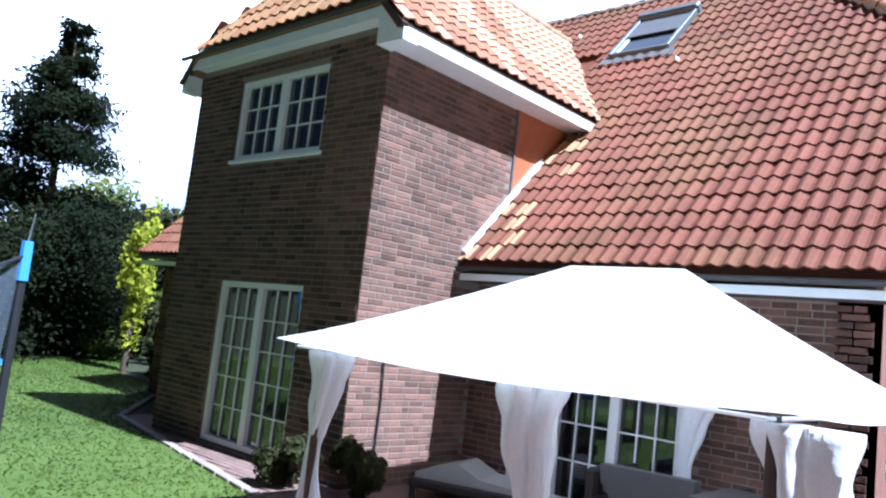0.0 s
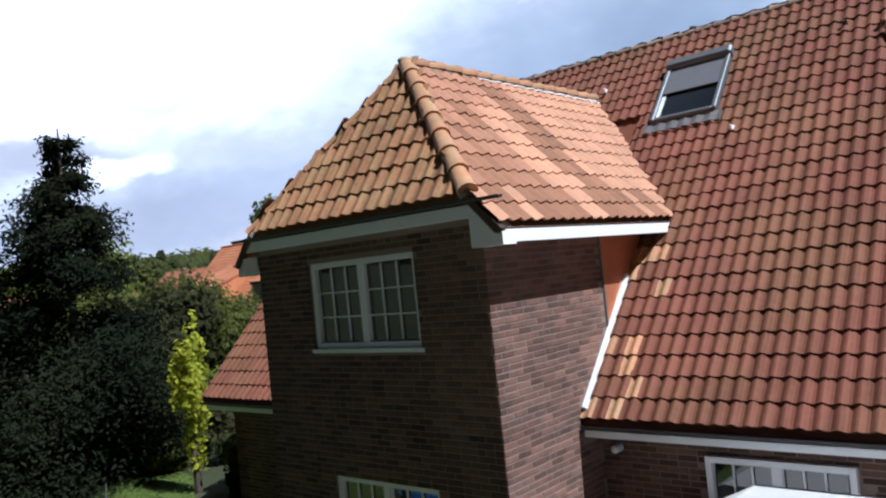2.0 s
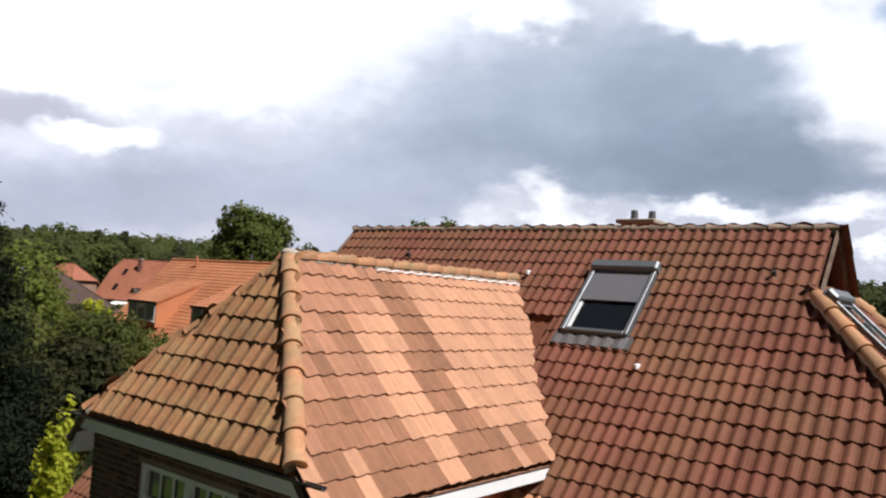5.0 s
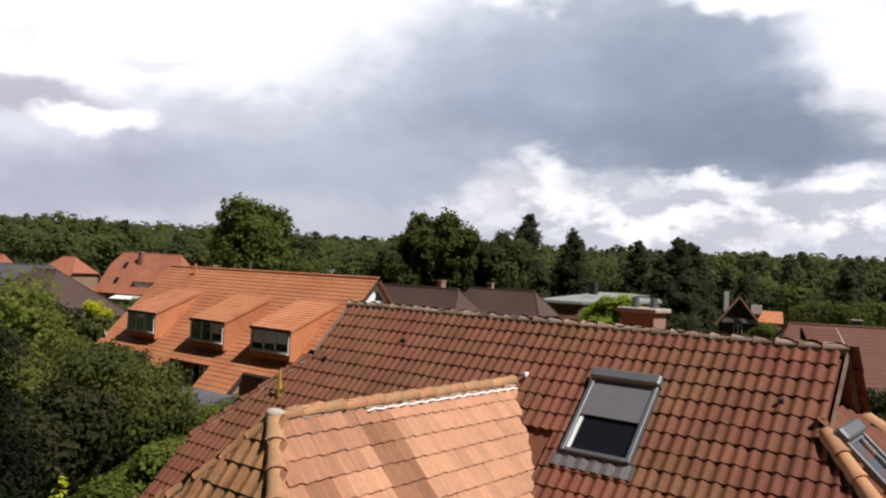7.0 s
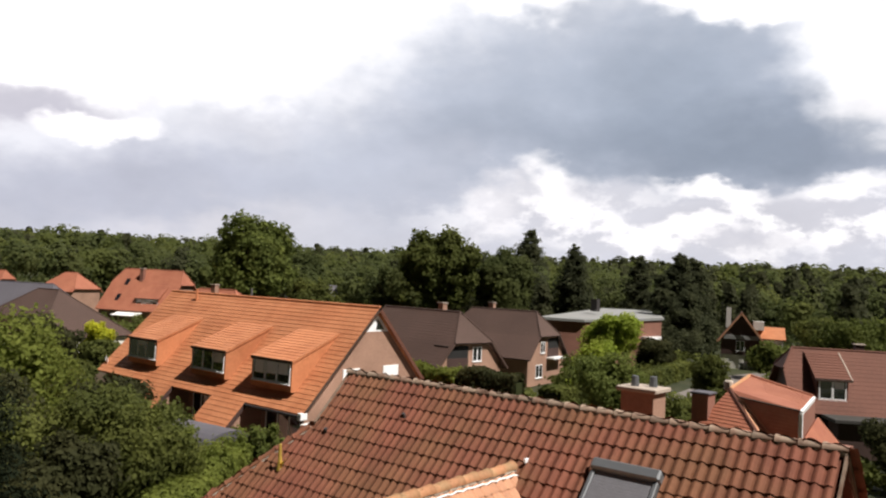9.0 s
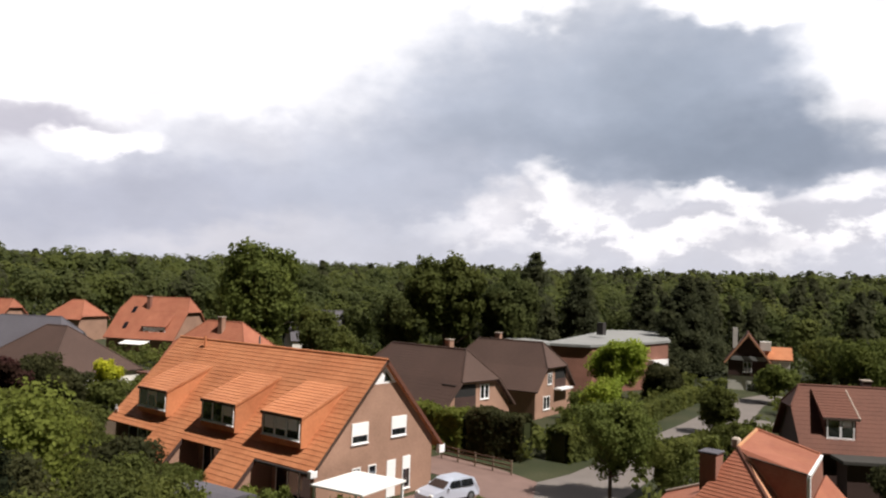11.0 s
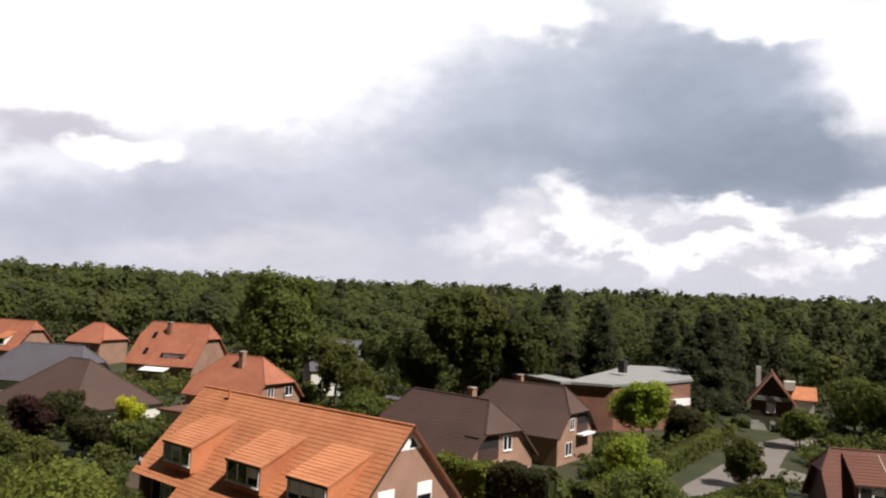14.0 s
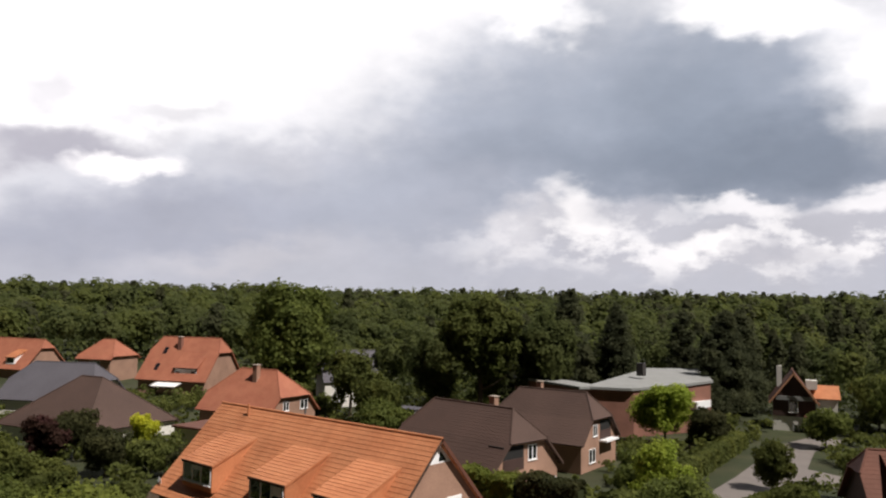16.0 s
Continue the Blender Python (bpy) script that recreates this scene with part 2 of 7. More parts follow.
M["brown_tile"] = material("brown_roof_tile", (0.078, 0.048, 0.039), 0.75, grain=5, vary=0.25, big=0.3, island=0.2, obj=0.2)
M["rust_tile"] = material("rust_roof_tile", (0.128, 0.052, 0.035), 0.75, grain=5, vary=0.3, big=0.3, island=0.2, obj=0.2)
M["slate_tile"] = material("grey_roof_tile", (0.095, 0.09, 0.105), 0.7, grain=5, vary=0.25, big=0.3)
M["far_brick"] = material("brick_wall_far", (0.33, 0.20, 0.145), 0.9, grain=12, vary=0.35, big=0.5)
M["far_brick2"] = material("brown_brick_wall_far", (0.24, 0.115, 0.085), 0.9, grain=12, vary=0.35, big=0.5)
M["plaster"] = material("pale_plaster", (0.70, 0.68, 0.63), 0.9, grain=10, vary=0.12)
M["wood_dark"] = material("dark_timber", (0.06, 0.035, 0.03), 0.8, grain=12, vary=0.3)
M["wood"] = material("weathered_timber", (0.20, 0.15, 0.11), 0.85, grain=14, vary=0.4)
M["wood_orange"] = material("orange_timber", (0.40, 0.17, 0.06), 0.8, grain=14, vary=0.3)
M["flat_roof"] = material("grey_flat_roof", (0.25, 0.255, 0.25), 0.8, grain=4, vary=0.2, big=0.4)
M["felt"] = material("roofing_felt", (0.048, 0.046, 0.042), 0.9, grain=6, vary=0.25, big=0.5)
M["bark"] = material("bark", (0.10, 0.075, 0.055), 0.95, grain=18, vary=0.5, bump=0.5)
M["blue"] = material("blue_foam", (0.10, 0.30, 0.72), 0.6, vary=0.1)
M["black"] = material("black_rubber", (0.02, 0.02, 0.022), 0.6, vary=0.2)
M["silver"] = material("silver_car_paint", (0.52, 0.57, 0.68), 0.28, metal=0.25, vary=0.03, bump=0.0, spec=0.6)
M["gold"] = material("gilded_finial", (0.75, 0.52, 0.12), 0.4, metal=0.6, vary=0.15)
M["net"] = material("grey_netting", (0.16, 0.19, 0.23), 0.9, grain=40, vary=0.2)
M["net"].node_tree.nodes["Principled BSDF"].inputs["Alpha"].default_value = 0.38
M["white_sheet"] = material("white_sheet", (0.85, 0.85, 0.84), 0.6, grain=20, vary=0.06, bump=0.03)
M["steel"] = material("polished_steel", (0.72, 0.73, 0.75), 0.12, metal=1.0, vary=0.05, bump=0.0)
M["rattan"] = material("dark_rattan", (0.035, 0.028, 0.026), 0.7, grain=60, vary=0.4)
M["cushion"] = material("grey_cushion", (0.10, 0.095, 0.10), 0.95, grain=50, vary=0.15)
M["lounger_cushion"] = material("lounger_cushion", (0.30, 0.29, 0.28), 0.95, grain=50, vary=0.15)
M["blind"] = material("white_blind", (0.88, 0.88, 0.88), 0.7, grain=8, vary=0.05, bump=0.02)
M["tyre"] = material("tyre_rubber", (0.02, 0.02, 0.02), 0.9, vary=0.2)
M["lamp_glass"] = material("opal_lamp", (0.80, 0.80, 0.78), 0.3, vary=0.03, bump=0.0)


def leaf(name, base, alt, rough=0.7, thin=0.56, island=0.34, patch=0.35, spec=0.1, vary=0.3):
    """Leaves that let some light through."""
    m = material(name, base, rough, grain=1.5, vary=vary, big=0.25, island=island, obj=0.2, tint=alt, dirt=patch, bump=0.0, spec=spec)
    N, L = m.node_tree.nodes, m.node_tree.links
    b = N["Principled BSDF"]
    t, mx = N.new("ShaderNodeBsdfTranslucent"), N.new("ShaderNodeMixShader")
    L.new(b.inputs["Base Color"].links[0].from_socket, t.inputs["Color"])
    mx.inputs[0].default_value = thin
    L.new(b.outputs[0], mx.inputs[1])
    L.new(t.outputs[0], mx.inputs[2])
    L.new(mx.outputs[0], N["Material Output"].inputs["Surface"])
    return m


M["leaf_oak"] = leaf("leaf_oak", (0.115, 0.142, 0.038), (0.155, 0.182, 0.046))
M["leaf_light"] = leaf("leaf_light", (0.15, 0.18, 0.038), (0.19, 0.22, 0.048))
M["leaf_maple"] = leaf("leaf_maple", (0.26, 0.33, 0.05), (0.32, 0.38, 0.06))
M["leaf_dark"] = leaf("leaf_dark", (0.060, 0.065, 0.028), (0.078, 0.078, 0.032))
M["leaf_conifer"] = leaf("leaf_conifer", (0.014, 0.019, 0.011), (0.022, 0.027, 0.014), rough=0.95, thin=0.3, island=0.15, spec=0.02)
M["leaf_pine"] = leaf("needles", (0.070, 0.080, 0.043), (0.090, 0.098, 0.050))
M["leaf_yellow"] = leaf("leaf_yellow", (0.55, 0.55, 0.05), (0.42, 0.45, 0.05))
M["leaf_wood"] = leaf("leaf_woodland", (0.080, 0.098, 0.036), (0.110, 0.126, 0.044), thin=0.6, island=0.08, patch=0.1, vary=0.15)
M["leaf_wood_light"] = leaf("leaf_woodland_light", (0.112, 0.134, 0.040), (0.140, 0.156, 0.046), thin=0.6, island=0.08, patch=0.1, vary=0.15)
M["leaf_wood_dark"] = leaf("leaf_woodland_dark", (0.072, 0.080, 0.040), (0.090, 0.096, 0.047), thin=0.6, island=0.08, patch=0.1, vary=0.15)
# very dark green: the shade deep inside hedges, put into the colour
M["leaf_core_shade"] = leaf("leaf_core_shade", (0.026, 0.032, 0.013), (0.034, 0.04, 0.016), thin=0.05)
M["leaf_grass"] = leaf("leaf_grass", (0.078, 0.116, 0.018), (0.092, 0.128, 0.022), thin=0.5, island=0.10)
M["leaf_hedge"] = leaf("leaf_hedge", (0.105, 0.123, 0.036), (0.145, 0.160, 0.042))
M["leaf_red"] = leaf("leaf_copper", (0.07, 0.03, 0.028), (0.055, 0.03, 0.022))


# ---- building helpers ----
def mesh_of(name, verts, faces, mat):
    me = bpy.data.meshes.new(name)
    me.from_pydata([tuple(map(float, v)) for v in verts], [], faces)
    me.materials.append(mat)
    me.update()
    return me


def thing(name, label, category, kind="", group="", at=(0, 0, 0), turn=0.0):
    ob = new(name)
    ob.matrix_world = pose(*at, 0, 0, turn)
    ob.empty_display_size = 0.1
    return tagged(ob, label, category, group, kind)


def child(name, me, parent, label="", m=None):
    ob = new(name, me)
    ob.parent = parent
    if m is not None:
        ob.matrix_local = m
    return tagged(ob, label)


def part(name, bm, mat, parent, label="", m=None, smooth=False):
    me = bpy.data.meshes.new(name)
    bm.normal_update()
    if smooth:
        for f in bm.faces:
            f.smooth = True
    bm.to_mesh(me)
    bm.free()
    me.materials.append(mat)
    if parent is None:
        ob = new(name, me)
        if m is not None:
            ob.matrix_world = m
        return tagged(ob, label)
    return child(name, me, parent, label, m)


def add_box(bm, lo, hi, bevel=0.0):
    d = [h - l for l, h in zip(lo, hi)]
    r = bmesh.ops.create_cube(bm, size=1.0)
    vs = r["verts"]
    for v in vs:
        v.co = Vector([l + (c + 0.5) * s for l, c, s in zip(lo, v.co, d)])
    if bevel:
        es = list({e for v in vs for e in v.link_edges})
        bmesh.ops.bevel(bm, geom=es, offset=bevel, segments=1, affect="EDGES")
    return bm


def box(lo, hi, bevel=0.0):
    return add_box(bmesh.new(), lo, hi, bevel)


def prism(pts, axis, a, b):
    """A closed outline swept along an axis from a to b. pts: pairs in the other two axes, in order."""
    bm = bmesh.new()
    o = [i for i in range(3) if i != axis]

    def put(p, w):
        c = [0, 0, 0]
        c[o[0]], c[o[1]], c[axis] = p[0], p[1], w
        return bm.verts.new(c)

    lo, hi = [put(p, a) for p in pts], [put(p, b) for p in pts]
    bm.faces.new(lo)
    bm.faces.new(hi[::-1])
    for i in range(len(pts)):
        j = (i + 1) % len(pts)
        bm.faces.new((lo[i], hi[i], hi[j], lo[j]))
    bmesh.ops.recalc_face_normals(bm, faces=bm.faces)
    return bm


def slab(poly, thick):
    """A flat plate: a polygon in space given by its upper corners, thickened downwards along its normal."""
    bm = bmesh.new()
    p = [Vector(q) for q in poly]
    n = (p[1] - p[0]).cross(p[2] - p[0]).normalized()
    if n.z < 0:
        n = -n
    up, dn = [bm.verts.new(q) for q in p], [bm.verts.new(q - n * thick) for q in p]
    bm.faces.new(up)
    bm.faces.new(dn[::-1])
    for i in range(len(p)):
        j = (i + 1) % len(p)
        bm.faces.new((up[i], dn[i], dn[j], up[j]))
    bmesh.ops.recalc_face_normals(bm, faces=bm.faces)
    return bm


def tube(points, r0, r1=None, seg=8):
    """A tapered round bar along points."""
    r1 = r0 if r1 is None else r1
    bm = bmesh.new()
    rings = []
    pts = [Vector(p) for p in points]
    for i, p in enumerate(pts):
        d = (pts[min(i + 1, len(pts) - 1)] - pts[max(i - 1, 0)]).normalized()
        a = d.orthogonal().normalized()
        b = d.cross(a)
        r = r0 + (r1 - r0) * i / (len(pts) - 1)
        rings.append([bm.verts.new(p + r * (math.cos(k * 2 * math.pi / seg) * a + math.sin(k * 2 * math.pi / seg) * b)) for k in range(seg)])
    for s, t in zip(rings, rings[1:]):
        for k in range(seg):
            bm.faces.new((s[k], s[(k + 1) % seg], t[(k + 1) % seg], t[k]))
    bm.faces.new(rings[0][::-1])
    bm.faces.new(rings[-1])
    bmesh.ops.recalc_face_normals(bm, faces=bm.faces)
    return bm


rng = np.random.default_rng(7)


def leaves_mesh(name, centres, normals, size, mat, aspect=0.62, spread=0.5, lit=None):
    """Small leaf clumps, two triangles folded along the middle, turned about their outward way."""
    n = len(centres)
    c = np.asarray(centres, float)
    nn = np.asarray(normals, float) + rng.normal(0, spread, (n, 3))
    nn /= np.linalg.norm(nn, axis=1, keepdims=True) + 1e-9
    t = rng.normal(0, 1, (n, 3))
    t -= nn * (t * nn).sum(1, keepdims=True)
    t /= np.linalg.norm(t, axis=1, keepdims=True) + 1e-9
    b = np.cross(nn, t)
    s = (np.asarray(size) * rng.uniform(0.6, 1.35, n))[:, None]
    v = np.stack([c - t * s, c + b * s * aspect + nn * s * 0.25, c + t * s, c - b * s * aspect + nn * s * 0.25], 1).reshape(-1, 3)
    k = np.arange(n)[:, None] * 4
    tri = np.concatenate([k + [0, 1, 2], k + [0, 2, 3]], 1).reshape(-1, 3)
    me = bpy.data.meshes.new(name)
    me.vertices.add(len(v))
    me.vertices.foreach_set("co", v.ravel())
    me.loops.add(tri.size)
    me.loops.foreach_set("vertex_index", tri.ravel())
    me.polygons.add(len(tri))
    me.polygons.foreach_set("loop_start", np.arange(0, tri.size, 3))
    me.polygons.foreach_set("loop_total", np.full(len(tri), 3))
    me.materials.append(mat)
    me.update()
    me.validate()
    return me


def crown_points(n, centre, radii, lobes, seed, hollow=0.55, limit=1.12):
    """Places and outward ways over a crown made of overlapping round lobes."""
    g = np.random.default_rng(seed)
    centre, radii = np.array(centre, float), np.array(radii, float)
    d = g.normal(0, 1, (lobes, 3))
    d /= np.linalg.norm(d, axis=1, keepdims=True)
    lc = d * g.uniform(0.25, 0.82, (lobes, 1))
    lr = g.uniform(0.2, 0.44, lobes)
    which = g.choice(lobes, n, p=lr ** 2 / (lr ** 2).sum())
    w = g.normal(0, 1, (n, 3))
    w /= np.linalg.norm(w, axis=1, keepdims=True)
    # each lobe is itself made of small uneven sprays
    puff = 1 + 0.22 * np.sin(w[:, 0] * 6 + which * 1.7) * np.sin(w[:, 1] * 6 + which) + 0.12 * np.sin(w[:, 2] * 9 + which * 2.3)
    p = lc[which] + w * (lr[which] * puff * g.uniform(hollow, 1.03, n))[:, None]
    far = np.linalg.norm(p, axis=1, keepdims=True)
    p *= np.minimum(1.0, limit / np.maximum(far, 1e-6))
    return centre + p * radii, w * 0.7 + p


def limbs(base, height, r, n, seed, spread, lift=0.5):
    g = random.Random(seed)
    bm = tube([base, (base[0] + g.uniform(-.1, .1), base[1] + g.uniform(-.1, .1), base[2] + height * 0.5), (base[0], base[1], base[2] + height * 0.95)], r, r * 0.25, 8)
    for i in range(n):
        z = base[2] + height * (0.3 + 0.55 * i / max(1, n - 1))
        a = i * 2.4 + g.uniform(-.4, .4)
        ln = spread * (1.0 - 0.4 * i / n) * g.uniform(.6, .95)
        e = (base[0] + math.cos(a) * ln, base[1] + math.sin(a) * ln, z + ln * lift)
        mid = ((base[0] + e[0]) / 2, (base[1] + e[1]) / 2, (z + e[2]) / 2 - 0.05 * ln)
        t = tube([(base[0], base[1], z), mid, e], r * 0.4, r * 0.08, 5)
        me = bpy.data.meshes.new("tmp")
        t.to_mesh(me)
        t.free()
        bm.from_mesh(me)
        bpy.data.meshes.remove(me)
    return bm


FINE = 1.75


def broadleaf(name, at, height, radius, mat, n, size, label, category="tree", seed=1, low=0.22, lobes=26, group=""):
    n, size = int(n * FINE), size * 0.66
    tr = thing(name, label, category, at=at, group=group)
    part("trunk", limbs((0, 0, -0.1), height * 0.8, max(0.08, height * 0.022), 9, seed, radius * 0.75), M["bark"], tr)
    ch = height * (1 - low) / 2
    p, w = crown_points(n, (0, 0, height * low + ch), (radius, radius, ch), lobes, seed)
    p[:, 2] = np.maximum(p[:, 2], 0.05)
    child("crown", leaves_mesh("crown", p, w, size, mat, spread=0.75), tr)
    return tr


def conifer(name, at, height, radius, mat, n, size, label, seed=1, low=0.06, droop=0.25, power=0.85, group=""):
    tr = thing(name, label, "tree", at=at, group=group)
    part("trunk", tube([(0, 0, -0.1), (0, 0, height * 0.5), (0, 0, height)], max(0.08, height * 0.02), 0.02, 8), M["bark"], tr)
    n, size = int(n * 1.8), size * 0.68
    g = np.random.default_rng(seed)
    nb = max(30, int(height * 9))
    hz = g.uniform(low, 0.985, nb)
    az = g.uniform(0, 2 * np.pi, nb)
    ln = radius * (1 - hz) ** power * g.uniform(0.65, 1.15, nb) + 0.12
    prob = ln / ln.sum()
    br = g.choice(nb, n, p=prob)
    s = g.uniform(0.12, 1, n) ** 0.7
    width = 0.22 * ln[br] + 0.09
    x = np.cos(az[br]) * ln[br] * s + g.normal(0, 1, n) * width * 0.7
    y = np.sin(az[br]) * ln[br] * s + g.normal(0, 1, n) * width * 0.7
    z = height * hz[br] - droop * ln[br] * s + 0.22 * ln[br] * s * s + g.normal(0, 1, n) * width * 0.5
    p = np.stack([x, y, np.maximum(z, 0.05)], 1)
    w = np.stack([np.cos(az[br]) * 0.5, np.sin(az[br]) * 0.5, np.full(n, 0.6)], 1)
    child("crown", leaves_mesh("crown", p, w, size, mat, aspect=0.4), tr)
    return tr


def bush(name, at, size3, mat, n, size, label, seed=1, category="bush", group=""):
    b = thing(name, label, category, at=at, group=group)
    part("stem", tube([(0, 0, -0.05), (0.03, 0, size3[2] * 0.5), (0, 0.03, size3[2] * 0.8)], 0.05, 0.015, 6), M["bark"], b)
    p, w = crown_points(n, (0, 0, size3[2] * 0.5), (size3[0], size3[1], size3[2] * 0.55), 16, seed, 0.3)
    p[:, 2] = np.abs(p[:, 2])
    child("foliage", leaves_mesh("foliage", p, w, size, mat), b)
    return b


def hedge(name, a, b, width, height, mat, n, size, label):
    h = thing(name, label, "hedge", at=(a[0], a[1], 0))
    d = Vector((b[0] - a[0], b[1] - a[1], 0))
    ln, d = d.length, d.normalized()
    s = Vector((-d.y, d.x, 0))
    g = np.random.default_rng(int(abs(a[0] * 7 + a[1] * 3)) + 5)
    t, q, z = g.uniform(0, ln, n), g.uniform(-1, 1, n), g.uniform(0, 1, n)
    face = g.integers(0, 3, n)
    q = np.where(face == 0, -1, np.where(face == 1, 1, q)) + g.normal(0, 0.08, n)
    z = np.where(face == 2, 1 + 0.05 * np.sin(t * 1.3) + g.normal(0, .04, n), z)
    off = 0.06 * np.sin(t * 2.1) + g.normal(0, 0.05, n)
    p = np.stack([d.x * t + s.x * (q * width / 2 + off), d.y * t + s.y * (q * width / 2 + off), z * height], 1)
    w = np.stack([s.x * q, s.y * q, np.where(face == 2, 1.0, 0.2)], 1)
    child("foliage", leaves_mesh("foliage", p, w, size, mat), h)
    # dark box behind the leaves paints the hedge's inner shade
    part("core", box((0, -width * 0.32, 0), (ln, width * 0.32, height * 0.86)), M["leaf_core_shade"], h, m=pose(0, 0, 0, 0, 0, math.degrees(math.atan2(d.y, d.x))))
    return h


# ---- ground ----
GZ0 = 0.30  # the house and its garden stand a little above the lane


def lift(x, y):
    """The land rises gently under the woods, and a little under the brick house."""
    d = math.hypot(x - 8, y + 5)
    t = min(1.0, max(0.0, (d - 130) / 280))
    s = min(1.0, max(0.0, (d - 24) / 14))
    return 11.0 * t * t * (3 - 2 * t) + GZ0 * (1 - s * s * (3 - 2 * s))


def ground_sheet():
    bm = bmesh.new()
    rs = [0, 8, 16, 24, 28, 32, 38, 48, 60, 90, 130, 170, 210, 250, 300, 360, 430, 600, 1000, 2000, 4500]
    n = 56
    rings = []
    for r in rs:
        if r == 0:
            rings.append([bm.verts.new((8, -5, 0))])
        else:
            ring = []
            for k in range(n):
                a = 2 * math.pi * k / n
                x, y = 8 + r * math.cos(a), -5 + r * math.sin(a)
                ring.append(bm.verts.new((x, y, lift(x, y) + (0.05 * noise.noise(Vector((x * 0.1, y * 0.1, 0))) if r > 60 else 0) - 0.03)))
            rings.append(ring)
    for k in range(n):
        bm.faces.new((rings[0][0], rings[1][k], rings[1][(k + 1) % n]))
    for s, t in zip(rings[1:], rings[2:]):
        for k in range(n):
            bm.faces.new((s[k], t[k], t[(k + 1) % n], s[(k + 1) % n]))
    g = part("ground", bm, M["ground"], None, smooth=True)
    return tagged(g, "rough grassy ground running to the woods", "ground", kind="structure")


ground_sheet()


def flat_area(name, pts, z, mat, label, category, thick=0.05):
    ob = part(name, slab([(x, y, z) for x, y in pts], thick), mat, None)
    return tagged(ob, label, category, kind="structure")


LAWN = [(-13.5, 4.6), (-9.9, 3.9), (-8.3, 2.9), (-5.6, 2.4), (-4.4, 1.8), (-2.0, -0.05), (0.35, -0.5), (2.73, -0.96), (4.0, -2.2), (4.0, -12.0), (-15.5, -12.0)]
flat_area("lawn", LAWN, GZ0, M["grass"], "mown garden lawn beside the brick house", "lawn")


def blades():
    """Short grass on the lawn, far too much to count."""
    g = np.random.default_rng(5)
    q = np.stack([g.uniform(-13.5, 4.0, 90000), g.uniform(-9.0, 4.6, 90000)], 1)
    inside = np.zeros(len(q), bool)
    for (x0, y0), (x1, y1) in zip(LAWN, LAWN[1:] + LAWN[:1]):
        if y0 != y1:
            inside ^= ((y0 > q[:, 1]) != (y1 > q[:, 1])) & (q[:, 0] < x0 + (q[:, 1] - y0) * (x1 - x0) / (y1 - y0))
    q = q[inside]
    c = np.concatenate([q, np.full((len(q), 1), GZ0 + 0.01)], 1)
    e = g.uniform(0, 2 * np.pi, len(q))
    w = np.stack([np.cos(e), np.sin(e), np.full(len(q), 1.3)], 1)
    me = leaves_mesh("grass", c, w, np.full(len(q), 0.024), M["leaf_grass"], aspect=0.3, spread=0.25)
    tagged(new("grass", me), "short green grass blades on the garden lawn", "grass", kind="stuff")


blades()
terrace = flat_area("terrace", [(-2.2, 0.4), (-1.95, 0.1), (0.4, -0.35), (2.73, -0.81), (4.15, -2.1), (4.15, -7.0), (10.5, -7.0), (10.5, 2.1), (-1.2, 2.1)], GZ0 + 0.004, M["paving"], "red block paved terrace along the house", "terrace")


# ---- roof tiles ----
def tile_mesh(name, w, l, mat, s=1.0):
    """One pantile: a shallow trough and a roll, with a front lip. u across, v up the slope, z out of the roof."""
    roll, t = 0.035 * s, 0.024 * s
    prof = [(0.0, 0.012), (0.16, 0.0), (0.36, 0.002), (0.52, 0.021 * s), (0.66, roll), (0.80, roll + 0.004 * s), (0.93, roll * 0.6), (1.06, 0.008)]
    over = l * 1.18
    vs, fs = [], []
    for v, z in ((0.0, 0.034 * s), (over, 0.004)):
        for a, h in prof:
            vs.append((a * w - w / 2, v, h + z))
    k = len(prof)
    for i in range(k - 1):
        fs.append((i, i + 1, k + i + 1, k + i))
    b = len(vs)
    for a, h in prof:
        vs.append((a * w - w / 2, 0.004, h + 0.034 * s - t))
    for i in range(k - 1):
        fs.append((b + i, b + i + 1, i + 1, i))
    return mesh_of(name, vs, fs, mat)


def inside(p, poly):
    c = False
    for (x1, y1), (x2, y2) in zip(poly, poly[1:] + poly[:1]):
        if (y1 > p[1]) != (y2 > p[1]) and p[0] < (x2 - x1) * (p[1] - y1) / (y2 - y1) + x1:
            c = not c
    return c


